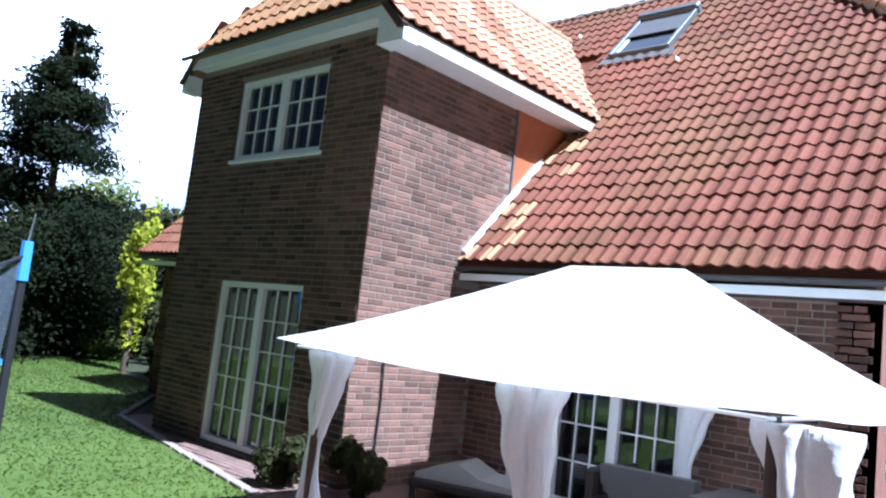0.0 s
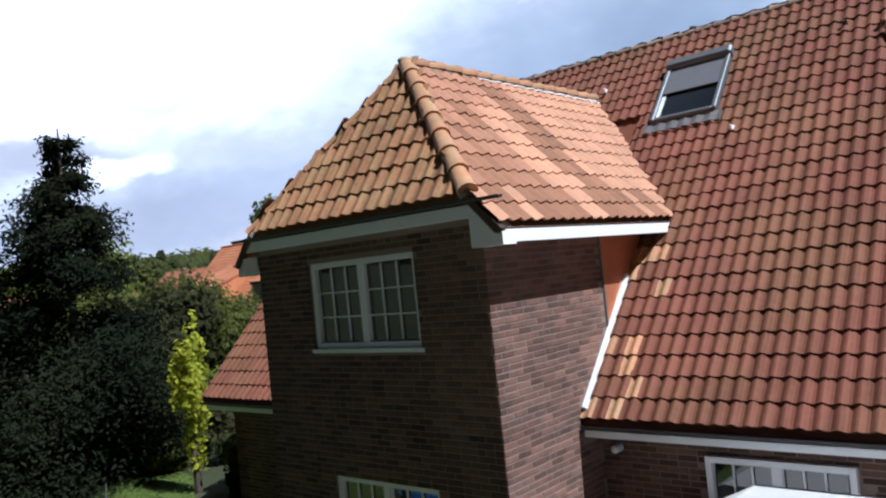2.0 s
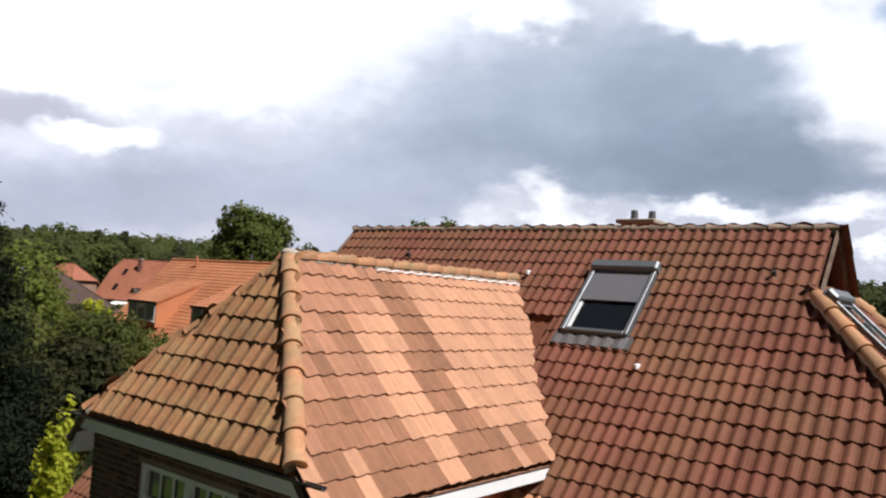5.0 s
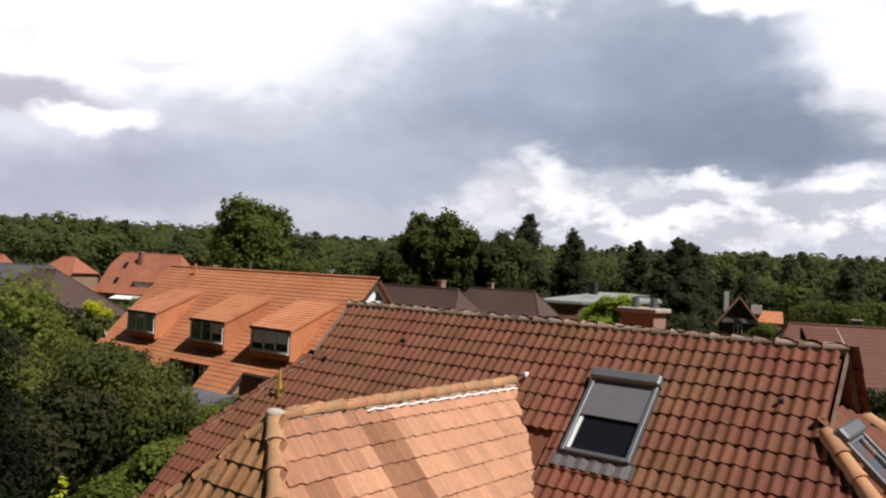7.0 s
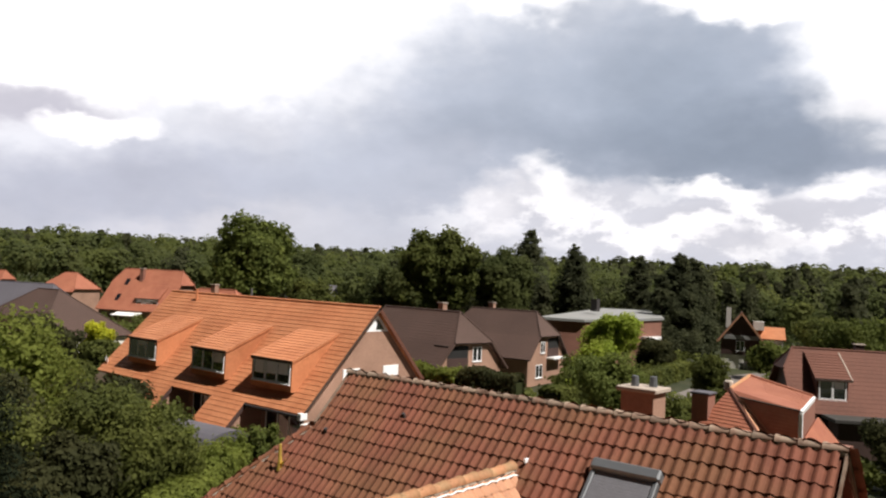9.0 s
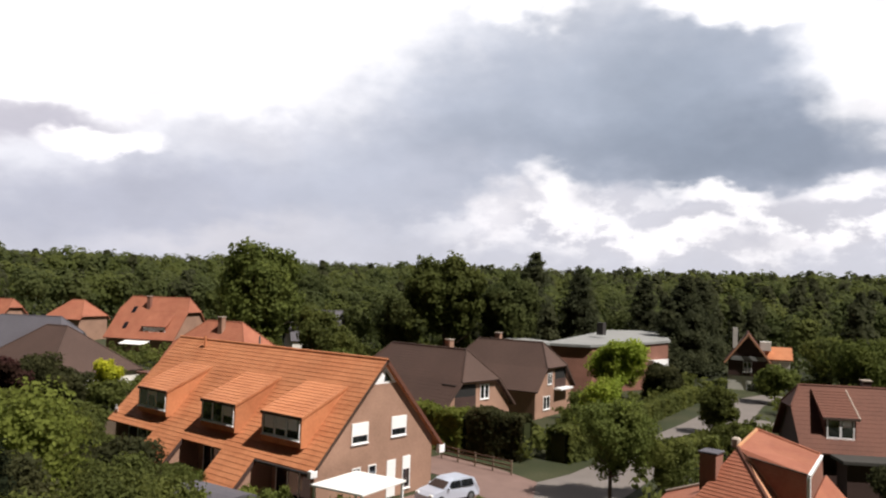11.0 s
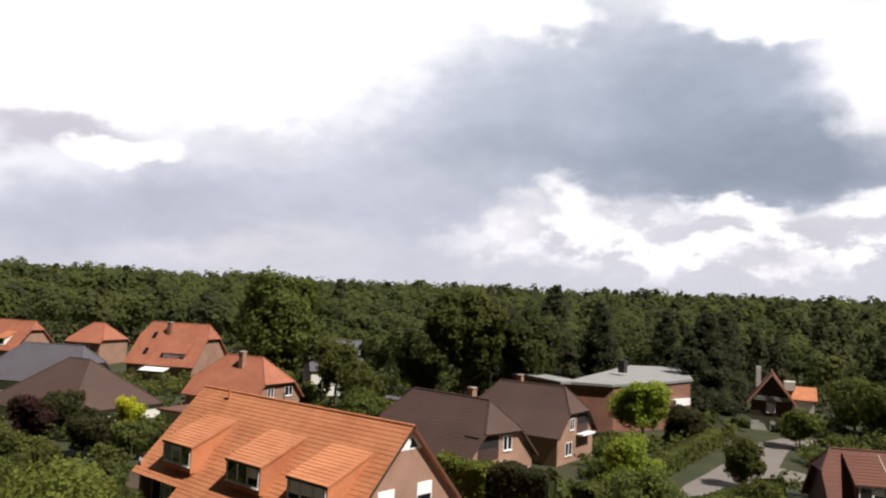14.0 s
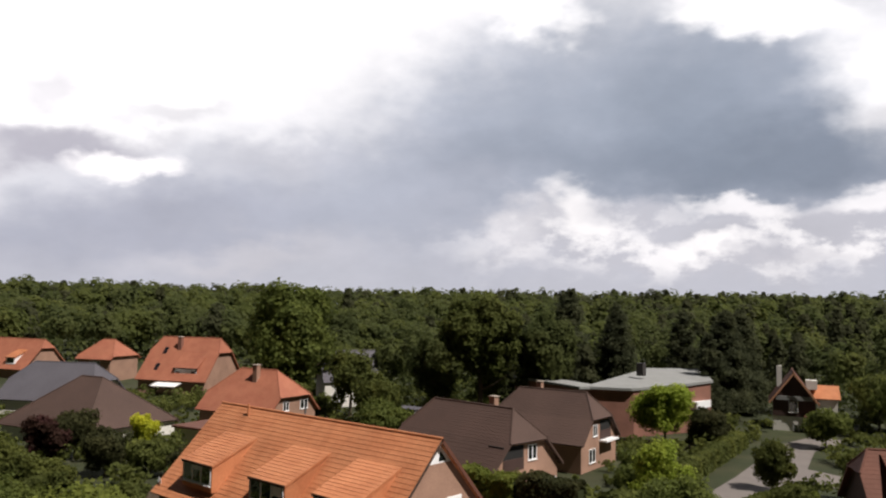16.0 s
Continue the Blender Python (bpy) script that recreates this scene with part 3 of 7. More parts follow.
def tile_field(roof, origin, udir, vdir, poly, mats, pick, w=0.20, l=0.33, singles=None, holes=()):
    """Lays tiles on a slope. poly: outline in the slope's own u, v. singles(u, v): which tiles are parts of their own."""
    o, u, v = Vector(origin), Vector(udir).normalized(), Vector(vdir).normalized()
    n = u.cross(v)
    meshes = {k: tile_mesh("tile", w, l, m, max(0.72, l / 0.33) if l < 0.6 else 1.6) for k, m in mats.items()}
    rest = {k: ([], []) for k in mats}
    us, vs = [p[0] for p in poly], [p[1] for p in poly]
    g = random.Random(int(abs(origin[0] * 131 + origin[1] * 17 + us[0])) + 3)
    row = 0
    vv = min(vs)
    while vv < max(vs) - 0.05:
        col = 0
        uu = min(us) + w / 2
        while uu < max(us):
            c = (uu, vv + l * 0.5)
            if inside(c, poly) and not any(a < uu < b and e < vv + l * 0.5 < f for a, b, e, f in holes):
                k = pick(uu, vv, row, col)
                at = o + u * (uu + g.uniform(-.004, .004)) + v * (vv + g.uniform(-.006, .006)) + n * g.uniform(0, 0.006)
                tw = g.uniform(-0.012, 0.012)
                uu2, vv2 = (u + v * tw).normalized(), (v - u * tw + n * g.uniform(-.012, .012)).normalized()
                m = Matrix((uu2, vv2, uu2.cross(vv2))).transposed().to_4x4()
                m.translation = at
                if singles and singles(uu, vv):
                    child("tile", meshes[k], roof, m=m)
                else:
                    V, Fc = rest[k]
                    b = len(V)
                    V.extend((m @ q.co)[:] for q in meshes[k].vertices)
                    Fc.extend(tuple(b + i for i in p.vertices) for p in meshes[k].polygons)
            uu += w
            col += 1
        vv += l
        row += 1
    for k, (V, Fc) in rest.items():
        if V:
            tagged(child("tiles", mesh_of("tiles", V, Fc, mats[k]), roof), kind="stuff")


def ridge_caps(roof, a, b, r=0.115, step=0.33, mat=None, start=0.0):
    """Half-round cap tiles from a to b, each tapering a little over the next."""
    a, b = Vector(a), Vector(b)
    d = (b - a).normalized()
    s = d.cross(Vector((0, 0, 1))).normalized()
    up = s.cross(d)
    vs, fs = [], []
    seg = 8
    for i, (y, k, zz) in enumerate(((0, 1.12, 0.0), (step * 0.16, 1.1, 0.0), (step * 0.18, 1.0, 0), (step * 1.08, 0.92, -0.012))):
        for j in range(seg + 1):
            t = math.pi * (j / seg * 1.16 - 0.08)
            vs.append((math.cos(t) * r * k, y, math.sin(t) * r * k * 0.92 + zz))
    for i in range(3):
        for j in range(seg):
            fs.append((i * (seg + 1) + j, i * (seg + 1) + j + 1, (i + 1) * (seg + 1) + j + 1, (i + 1) * (seg + 1) + j))
    for j in range(seg // 2):
        fs.append((j, j + 1, seg - j - 1, seg - j))
    me = mesh_of("ridge_tile", vs, fs, mat or M["ridge"])
    for p in me.polygons:
        p.use_smooth = True
    ln = (b - a).length
    cnt = max(1, int(ln / step))
    g = random.Random(int(ln * 100))
    for i in range(cnt):
        m = Matrix((s, d, up)).transposed().to_4x4()
        m.translation = a + d * (start + i * ln / cnt) + s * g.uniform(-.006, .006) + up * g.uniform(-.004, .006)
        child("ridge_tile", me, roof, m=m)
    bm = tube([a - up * 0.05, b - up * 0.05], r * 0.85, r * 0.85, 8)
    part("bedding", bm, M["mortar"], roof)


# ---- windows ----
def window_unit(parent, at, turn, w, h, leaves=2, cols=3, rows=3, frame=0.07, bars=0.016, mat="white", sill=True, name="window", pane_parts=True, deep=0.09, label=""):
    """A framed window; its own x runs along the wall, -y points outdoors, the origin is its lower left corner."""
    win = thing(name, "", "")
    for k in ("label", "category", "group", "kind"):
        if k in win:
            del win[k]
    if label:
        win["label"] = label
    win.parent = parent
    win.matrix_local = pose(*at, 0, 0, turn)
    bm = bmesh.new()
    add_box(bm, (0, -0.03, 0), (frame, deep, h), 0.006)
    add_box(bm, (w - frame, -0.03, 0), (w, deep, h), 0.006)
    add_box(bm, (frame, -0.03, h - frame), (w - frame, deep, h), 0.006)
    add_box(bm, (frame, -0.03, 0), (w - frame, deep, frame), 0.006)
    lw = (w - 2 * frame) / leaves
    for i in range(1, leaves):
        add_box(bm, (frame + i * lw - frame * 0.8, -0.035, frame), (frame + i * lw + frame * 0.8, deep - 0.01, h - frame), 0.006)
    part("frame", bm, M[mat], win)
    for i in range(leaves):
        x0 = frame + i * lw + (frame * 0.8 if i else 0.02)
        x1 = frame + (i + 1) * lw - (frame * 0.8 if i < leaves - 1 else 0.02)
        z0, z1 = frame + 0.01, h - frame - 0.01
        bm = bmesh.new()
        for c in range(1, cols):
            x = x0 + (x1 - x0) * c / cols
            add_box(bm, (x - bars / 2, 0.0, z0), (x + bars / 2, 0.022, z1))
        for r in range(1, rows):
            z = z0 + (z1 - z0) * r / rows
            add_box(bm, (x0, 0.002, z - bars / 2), (x1, 0.020, z + bars / 2))
        if cols * rows > 1:
            part("glazing_lattice", bm, M[mat], win)
        else:
            bm.free()
        if pane_parts:
            pw, ph = (x1 - x0) / cols, (z1 - z0) / rows
            me = mesh_of("pane", [(0, 0, 0), (pw - 0.001, 0, 0), (pw - 0.001, 0, ph - 0.001), (0, 0, ph - 0.001)], [(0, 1, 2, 3)], M["glass"])
            for c in range(cols):
                for r in range(rows):
                    child("pane", me, win, m=pose(x0 + c * pw, 0.03, z0 + r * ph, random.uniform(-.25, .25), 0, random.uniform(-.25, .25)))
        else:
            part("pane", box((x0, -0.008, z0), (x1, -0.003, z1)), M["glass"], win)
    if sill:
        part("sill", box((-0.04, -0.09, -0.05), (w + 0.04, 0.02, 0.0), 0.006), M[mat], win)
    return win


# ---- brickwork ----
def brick_wall(wall, axis, plane, out, lo, hi, keep, mat, joint, singles=None, bl=0.22, bh=0.057, j=0.014, proud=0.0035, openings=()):
    """Courses of stretchers on an upright wall. axis: the one along the wall; keep(a, z): where bricks go."""
    V, Fc = [], []
    g = random.Random(int(plane * 1000) + 11)
    z, row = lo[1], 0

    def brick(a0, a1, z0, z1, d):
        p0, p1 = plane + out * (proud + d), plane - out * 0.02
        c = []
        for a, zz in ((a0, z0), (a1, z0), (a1, z1), (a0, z1)):
            c.append((a, zz))
        vs = []
        e = 0.004
        for (a, zz), (ia, iz) in zip(c, ((e, e), (-e, e), (-e, -e), (e, -e))):
            vs.append((a + ia, p0, zz + iz))
        for a, zz in c:
            vs.append((a, p0 - out * e, zz))
        for a, zz in c:
            vs.append((a, p1, zz))
        vs = [(a, p, zz) if axis == 0 else (p, a, zz) for a, p, zz in vs]
        fs = [(0, 1, 2, 3)] + [(k, (k + 1) % 4, 4 + (k + 1) % 4, 4 + k)[::-1] for k in range(4)] + [(4 + k, 4 + (k + 1) % 4, 8 + (k + 1) % 4, 8 + k)[::-1] for k in range(4)]
        if (axis == 0) == (out > 0):
            fs = [f[::-1] for f in fs]
        return vs, fs

    while z < hi[1] - 0.02:
        a = lo[0] - (0.111 if row % 2 else 0.0)
        while a < hi[0]:
            ln = bl if (row % 3 or g.random() > 0.25) else 0.10
            a0, a1 = max(a, lo[0]), min(a + ln, hi[0])
            for x0, x1, z0, z1 in openings:
                if z0 - 0.03 < z + bh / 2 < z1 + 0.03 and a1 > x0 and a0 < x1:
                    if a0 < x0 - 0.05:
                        a1 = x0
                    elif a1 > x1 + 0.05:
                        a0 = x1
                    else:
                        a1 = a0
            if a1 - a0 > 0.05 and keep((a0 + a1) / 2, z + bh / 2):
                if singles and singles((a0 + a1) / 2, z):
                    ca, d = (a0 + a1) / 2, g.uniform(0, .004)
                    vs, fs = brick(a0 - ca, a1 - ca, 0, bh, d)
                    ob = child("brick", mesh_of("brick", [(q[0] - (0 if axis == 0 else plane), q[1] - (plane if axis == 0 else 0), q[2]) for q in vs], fs, mat), wall)
                    ob.matrix_local = pose(ca if axis == 0 else plane, plane if axis == 0 else ca, z)
                else:
                    vs, fs = brick(a0, a1, z, z + bh, g.uniform(0, .004))
                    b = len(V)
                    V.extend(vs)
                    Fc.extend(tuple(b + i for i in f) for f in fs)
            a += ln + j
        z += bh + j
        row += 1
    if V:
        tagged(child("bricks", mesh_of("bricks", V, Fc, mat), wall), kind="stuff")


# ---- the brick house ----
EY, EZ, SL = 1.50, 2.87, 1.05          # main eave and slope
RY, MW = 6.76, 1.94  # ridge, and the main wall's outer face
WX0, WX1, XC = -1.02, 2.84, 1.11  # the wing
HF, HS, LF, LS = 1.81, 2.12, 1.99, 2.33  # half-widths at the feet of its hips and, lower down, at its side eaves
WEZ, SEZ, WAZ, WFY, WAY = 5.48, 5.15, 7.43, -0.25, 1.01


def mz(y):
    return EZ + SL * (y - EY)


RZ = mz(RY)
house = thing("brick_house", "red brick house with a pantiled roof and a hipped wing", "house")

# main body
LX, RX, VY = -5.25, 7.5, 4.2
part_walls = part("wall", box((-4.95, MW, 0), (7.2, MW + 0.3, 2.75)), M["joint"], house)


def gable_wall(x0, x1):
    y1, y2 = VY - 0.1, 2 * RY - VY + 0.1
    return prism([(MW, 0), (2 * RY - MW, 0), (2 * RY - MW, mz(MW) - 0.25), (y2, mz(y1) - 0.25), (y1, mz(y1) - 0.25), (MW, mz(MW) - 0.25)], 0, x0, x1)


part("wall", gable_wall(-4.95, -4.65), M["far_brick2"], house)
part("wall", gable_wall(6.9, 7.2), M["far_brick2"], house)
part("wall", box((-4.65, 2 * RY - MW - 0.3, 0), (6.9, 2 * RY - MW, 2.75)), M["far_brick2"], house)
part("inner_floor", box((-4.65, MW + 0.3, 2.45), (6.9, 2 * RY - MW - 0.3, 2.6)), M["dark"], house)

# wing walls, with their openings
OPEN = [(0.0, 1.84, 3.89, 5.0), (0.14, 1.88, 0.34, 2.36)]


def holed_wall(us, zs, holes, y0, y1):
    """One upright wall with square openings: a grid whose cells named in holes stay open."""
    bm = bmesh.new()
    v = {(i, k, s): bm.verts.new((us[i], y, zs[k])) for i in range(len(us)) for k in range(len(zs)) for s, y in ((0, y0), (1, y1))}
    solid = {(i, k) for i in range(len(us) - 1) for k in range(len(zs) - 1)} - set(holes)
    for i, k in solid:
        bm.faces.new((v[i, k, 0], v[i + 1, k, 0], v[i + 1, k + 1, 0], v[i, k + 1, 0]))
        bm.faces.new((v[i, k, 1], v[i, k + 1, 1], v[i + 1, k + 1, 1], v[i + 1, k, 1]))
        for (a, b), q in ((((i, k), (i + 1, k)), (i, k - 1)), (((i + 1, k + 1), (i, k + 1)), (i, k + 1)), (((i, k + 1), (i, k)), (i - 1, k)), (((i + 1, k), (i + 1, k + 1)), (i + 1, k))):
            if q not in solid:
                bm.faces.new((v[(*a, 0)], v[(*b, 0)], v[(*b, 1)], v[(*a, 1)]))
    bmesh.ops.delete(bm, geom=[w for w in bm.verts if not w.link_faces], context="VERTS")
    bmesh.ops.recalc_face_normals(bm, faces=bm.faces)
    return bm


SIDE = [(0.3, 0.0), (MW, 0.0), (MW, 2.75), (MW + 0.2, mz(MW + 0.2) - 0.12), (3.9, mz(3.9) - 0.12), (3.9, 5.25), (0.3, 5.25)]
wing_front = part("wall", holed_wall([WX0, 0.0, 0.14, 1.84, 1.88, WX1], [0.0, 0.34, 2.36, 3.89, 5.0, 5.32], [(2, 1), (3, 1), (1, 3), (2, 3)], 0.0, 0.3), M["joint"], house, "dark brick wall with recessed joints")
wing_side = part("wall", prism(SIDE, 0, WX1 - 0.3, WX1), M["joint"], house, "sunlit brick wall with pale joints")
part("wall", prism(SIDE, 0, WX0, WX0 + 0.3), M["joint"], house)
# inner surfaces are blackened to paint the unlit rooms
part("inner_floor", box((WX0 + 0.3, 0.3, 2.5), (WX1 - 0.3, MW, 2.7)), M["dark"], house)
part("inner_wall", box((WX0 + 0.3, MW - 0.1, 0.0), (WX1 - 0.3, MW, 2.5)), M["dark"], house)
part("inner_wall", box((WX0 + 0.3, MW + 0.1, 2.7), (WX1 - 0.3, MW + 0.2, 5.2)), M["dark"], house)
window_unit(house, (0.0, 0.07, 3.93), 0, 1.84, 1.07, 2, 3, 3, label="white framed window with glazing bars")
window_unit(house, (0.14, 0.07, 0.36), 0, 1.74, 2.0, 2, 3, 5, name="glazed_door", sill=False, label="white double glazed door with glazing bars")

# eaves of the wing: white soffit and fascia; the side eaves hang lower than the front one, closed by boxed ends
E0, E1 = XC - LS + 0.06, XC + HS + 0.005
FY = WFY + 0.06
part("soffit", box((WX0, FY, 5.27), (WX1, 0.0, 5.31)), M["white"], house)
part("soffit", box((WX1, 0.0, 4.98), (E1, 3.8, 5.01)), M["white"], house)
part("soffit", box((E0, 0.0, 4.98), (WX0, 3.8, 5.01)), M["white"], house)
part("fascia", box((WX0 + 0.02, FY - 0.025, 5.245), (WX1 + 0.02, FY, 5.38), 0.004), M["white"], house, "white painted fascia board")
part("fascia", box((E1, FY + 0.002, 4.96), (E1 + 0.022, 3.82, 5.09), 0.004), M["white"], house)
part("fascia", box((E0 - 0.022, FY + 0.002, 4.96), (E0, 3.82, 5.09), 0.004), M["white"], house)
for w, e, f, sg in ((WX1, E1 + 0.024, XC + HF, 1), (WX0, E0 - 0.024, XC - LF, -1)):
    part("boxed_end", prism([(w + 0.02 * sg, 5.39), (w + 0.02 * sg, 4.94), (e, 4.94), (e, 5.07), (f + 0.02 * sg, 5.41)], 1, FY - 0.030, -0.002), M["white"], house, "white boxed eave end")
    part("verge_trim", slab([(e + 0.02 * sg, FY - 0.07, 5.10), (e + 0.02 * sg, FY + 0.02, 5.10), (f + 0.02 * sg, FY + 0.02, 5.44), (f + 0.02 * sg, FY - 0.07, 5.44)], 0.07), M["frame_brown"], house, "brown verge trim")


def gutter(a, b, side, r=0.065):
    """A half-round gutter, open above; side: the way outwards."""
    a, b, s = Vector(a), Vector(b), Vector(side)
    seg = 8
    bm = bmesh.new()
    rings = []
    for p in (a, b):
        for k, q in ((1.0, 0), (0.88, 1)):
            rings.append([bm.verts.new(p + s * (math.cos(math.pi * i / seg) * r * k) - Vector((0, 0, math.sin(math.pi * i / seg) * r * k))) for i in range(seg + 1)])
    o0, i0, o1, i1 = rings
    for i in range(seg):
        bm.faces.new((o0[i], o0[i + 1], o1[i + 1], o1[i]))
        bm.faces.new((i0[i + 1], i0[i], i1[i], i1[i + 1]))
        bm.faces.new((o0[i], i0[i], i0[i + 1], o0[i + 1]))
        bm.faces.new((o1[i + 1], i1[i + 1], i1[i], o1[i]))
    for i in (0, seg):
        bm.faces.new((o0[i], o1[i], i1[i], i0[i]))
    bmesh.ops.recalc_face_normals(bm, faces=bm.faces)
    return bm


part("gutter", gutter((E0 - 0.03, FY - 0.075, 5.425), (E1 + 0.08, FY - 0.075, 5.425), (0, -1, 0), 0.036), M["dark_metal"], house, "dark half-round gutter")
part("drip_edge", tube([(E1 + 0.012, FY - 0.03, 5.10), (E1 + 0.012, 3.85, 5.10)], 0.014, 0.014, 6), M["frame_brown"], house, "slim brown drip edge")
part("gutter", gutter((E0 - 0.07, FY - 0.05, 5.11), (E0 - 0.07, 3.9, 5.11), (-1, 0, 0), 0.042), M["frame_brown"], house)

# wing roof
yv = EY + (SEZ - EZ) / SL
yt = EY + (WAZ - EZ) / SL
wroof = part("wing_roof", slab([(XC + HF, WFY, WEZ - 0.05), (XC + HS, WFY, SEZ - 0.05), (XC + HS, yv, SEZ - 0.05), (XC, yt, WAZ - 0.05), (XC, WAY, WAZ - 0.05)], 0.06), M["tile_dull"], house, "hipped pantile roof with mossy ridge")
part("roof_deck", slab([(XC - LF, WFY, WEZ - 0.05), (XC, WAY, WAZ - 0.05), (XC, yt, WAZ - 0.05), (XC - LS, yv, SEZ - 0.05), (XC - LS, WFY, SEZ - 0.05)], 0.06), M["tile_dull"], wroof)
part("roof_deck", slab([(XC - LF, WFY, WEZ - 0.05), (XC + HF, WFY, WEZ - 0.05), (XC, WAY, WAZ - 0.05)], 0.06), M["tile_moss"], wroof)
side_v = Vector((-HS, 0, WAZ - SEZ))
side_len, left_len = side_v.length, math.hypot(LS, WAZ - SEZ)
foot, left_foot = side_len * (HS - HF) / HS, left_len * (LS - LF) / LS
hip_run = WAY - WFY
valley_run = (WAZ - SEZ) / SL


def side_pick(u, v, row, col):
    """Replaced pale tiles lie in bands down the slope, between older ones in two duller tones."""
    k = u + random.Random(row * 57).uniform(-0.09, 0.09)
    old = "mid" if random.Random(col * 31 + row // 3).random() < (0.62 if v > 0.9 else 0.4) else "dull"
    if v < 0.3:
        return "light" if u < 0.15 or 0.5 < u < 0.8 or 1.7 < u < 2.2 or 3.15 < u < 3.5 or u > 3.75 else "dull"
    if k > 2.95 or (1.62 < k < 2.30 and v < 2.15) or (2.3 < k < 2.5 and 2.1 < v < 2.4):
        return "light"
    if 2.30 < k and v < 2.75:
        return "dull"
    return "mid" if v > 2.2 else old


WTILES = {"light": M["tile_light"], "mid": M["tile_mid"], "dull": M["tile_dull"]}
tile_field(wroof, (XC + HS, WFY, SEZ), (0, 1, 0), side_v, [(0, 0), (yv - WFY + 0.32, 0), (yv - WFY + valley_run + 0.32, side_len), (hip_run, side_len), (0, foot)], WTILES, side_pick, l=side_len / 11, singles=lambda u, v: u < 3.0)
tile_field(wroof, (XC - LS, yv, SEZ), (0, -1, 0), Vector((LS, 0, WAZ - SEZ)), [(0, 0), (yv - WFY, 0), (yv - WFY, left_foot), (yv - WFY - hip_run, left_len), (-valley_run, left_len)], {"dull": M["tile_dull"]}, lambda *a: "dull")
hip_v = Vector((0, hip_run, WAZ - WEZ))
tile_field(wroof, (XC - LF, WFY, WEZ), (1, 0, 0), hip_v, [(0, 0), (LF + HF, 0), (LF, hip_v.length)], {"moss": M["tile_moss"]}, lambda *a: "moss", l=hip_v.length / 8, singles=lambda u, v: True)
up = Vector((0, 0, 0.05))
ridge_caps(wroof, Vector((XC + HF - 0.03, WFY + 0.02, WEZ)) + up * 0.55, Vector((XC, WAY, WAZ)) + up * 0.55, 0.102, 0.36)
ridge_caps(wroof, Vector((XC - LF + 0.03, WFY + 0.02, WEZ)) + up * 0.2, Vector((XC, WAY, WAZ)) + up * 0.2, 0.065, 0.36, M["tile_moss"])
ridge_caps(wroof, Vector((XC, yt - 0.05, WAZ)) + up, Vector((XC, WAY, WAZ)) + up * 0.4, 0.09, 0.34, M["ridge"])
# mortar dab and finial on the peak
bm = bmesh.new()
bmesh.ops.create_icosphere(bm, subdivisions=2, radius=0.10, matrix=pose(XC, WAY, WAZ + 0.05) @ Matrix.Diagonal((1, 1, 0.55, 1)))
for v in bm.verts:
    v.co += Vector((0.04 * noise.noise(v.co * 6), 0.04 * noise.noise(v.co * 6 + Vector((3, 0, 0))), 0))
part("peak_mortar", bm, M["mortar"], wroof, "grey mortar cap", smooth=True)

# white bedding mortar showing in scallops under the ridge tiles
bed = [(XC + 0.115 + 0.012 * math.sin(i * 2.1), WAY + 1.35 + (yt - WAY - 1.45) * i / 48, WAZ - 0.055 + 0.018 * abs(math.sin(i * math.pi / 4))) for i in range(49)]
part("bedding_mortar", tube(bed, 0.012, 0.016, 6), M["white"], wroof, "white bedding mortar under the ridge tiles")

# main roof, front slope with hips that start below small gablets
LG, RG, HY = -3.67, 5.71, 5.85
FRONT = [(LX, EY), (RX, EY), (RX, VY), (RG, HY), (RG, RY), (LG, RY), (LG, HY), (LX, VY)]
k = math.hypot(1, SL)
mroof = part("main_roof", slab([(x, y, mz(y) - 0.05) for x, y in FRONT], 0.08), M["tile_main"], house, "weathered red-brown pantile roof")
part("roof_deck", slab([(x, 2 * RY - y, mz(y) - 0.05) for x, y in FRONT], 0.08), M["tile_main"], mroof)
SKY = (2.43, 3.48, 5.12, 6.11)
tile_field(mroof, (0, EY, EZ), (1, 0, 0), (0, 1, SL), [(x, (y - EY) * k) for x, y in FRONT], {"red": M["tile_main"], "pale": M["ridge"]}, lambda u, v, r, c: "pale" if 2.9 < u < 3.55 and v < 2.6 and random.Random(r * 13 + c * 5).random() < 0.45 - 0.5 * (u - 2.9) else "red", w=0.165, l=(RY - EY) * k / 26,
           singles=lambda u, v: 3.1 < u < 5.3 and 0.3 < v < 5.2,
           holes=[(SKY[0] - 0.02, SKY[1] + 0.02, (SKY[2] - EY) * k - 0.05, (SKY[3] - EY) * k), (XC - 1.0, XC + 1.0, 3.3 * k, 3.9 * k)])
tile_field(mroof, (0, 2 * RY - EY, EZ), (-1, 0, 0), (0, -1, SL), [(-x, (y - EY) * k) for x, y in FRONT], {"red": M["tile_main"]}, lambda *a: "red", w=0.33, l=(RY - EY) * k / 16)
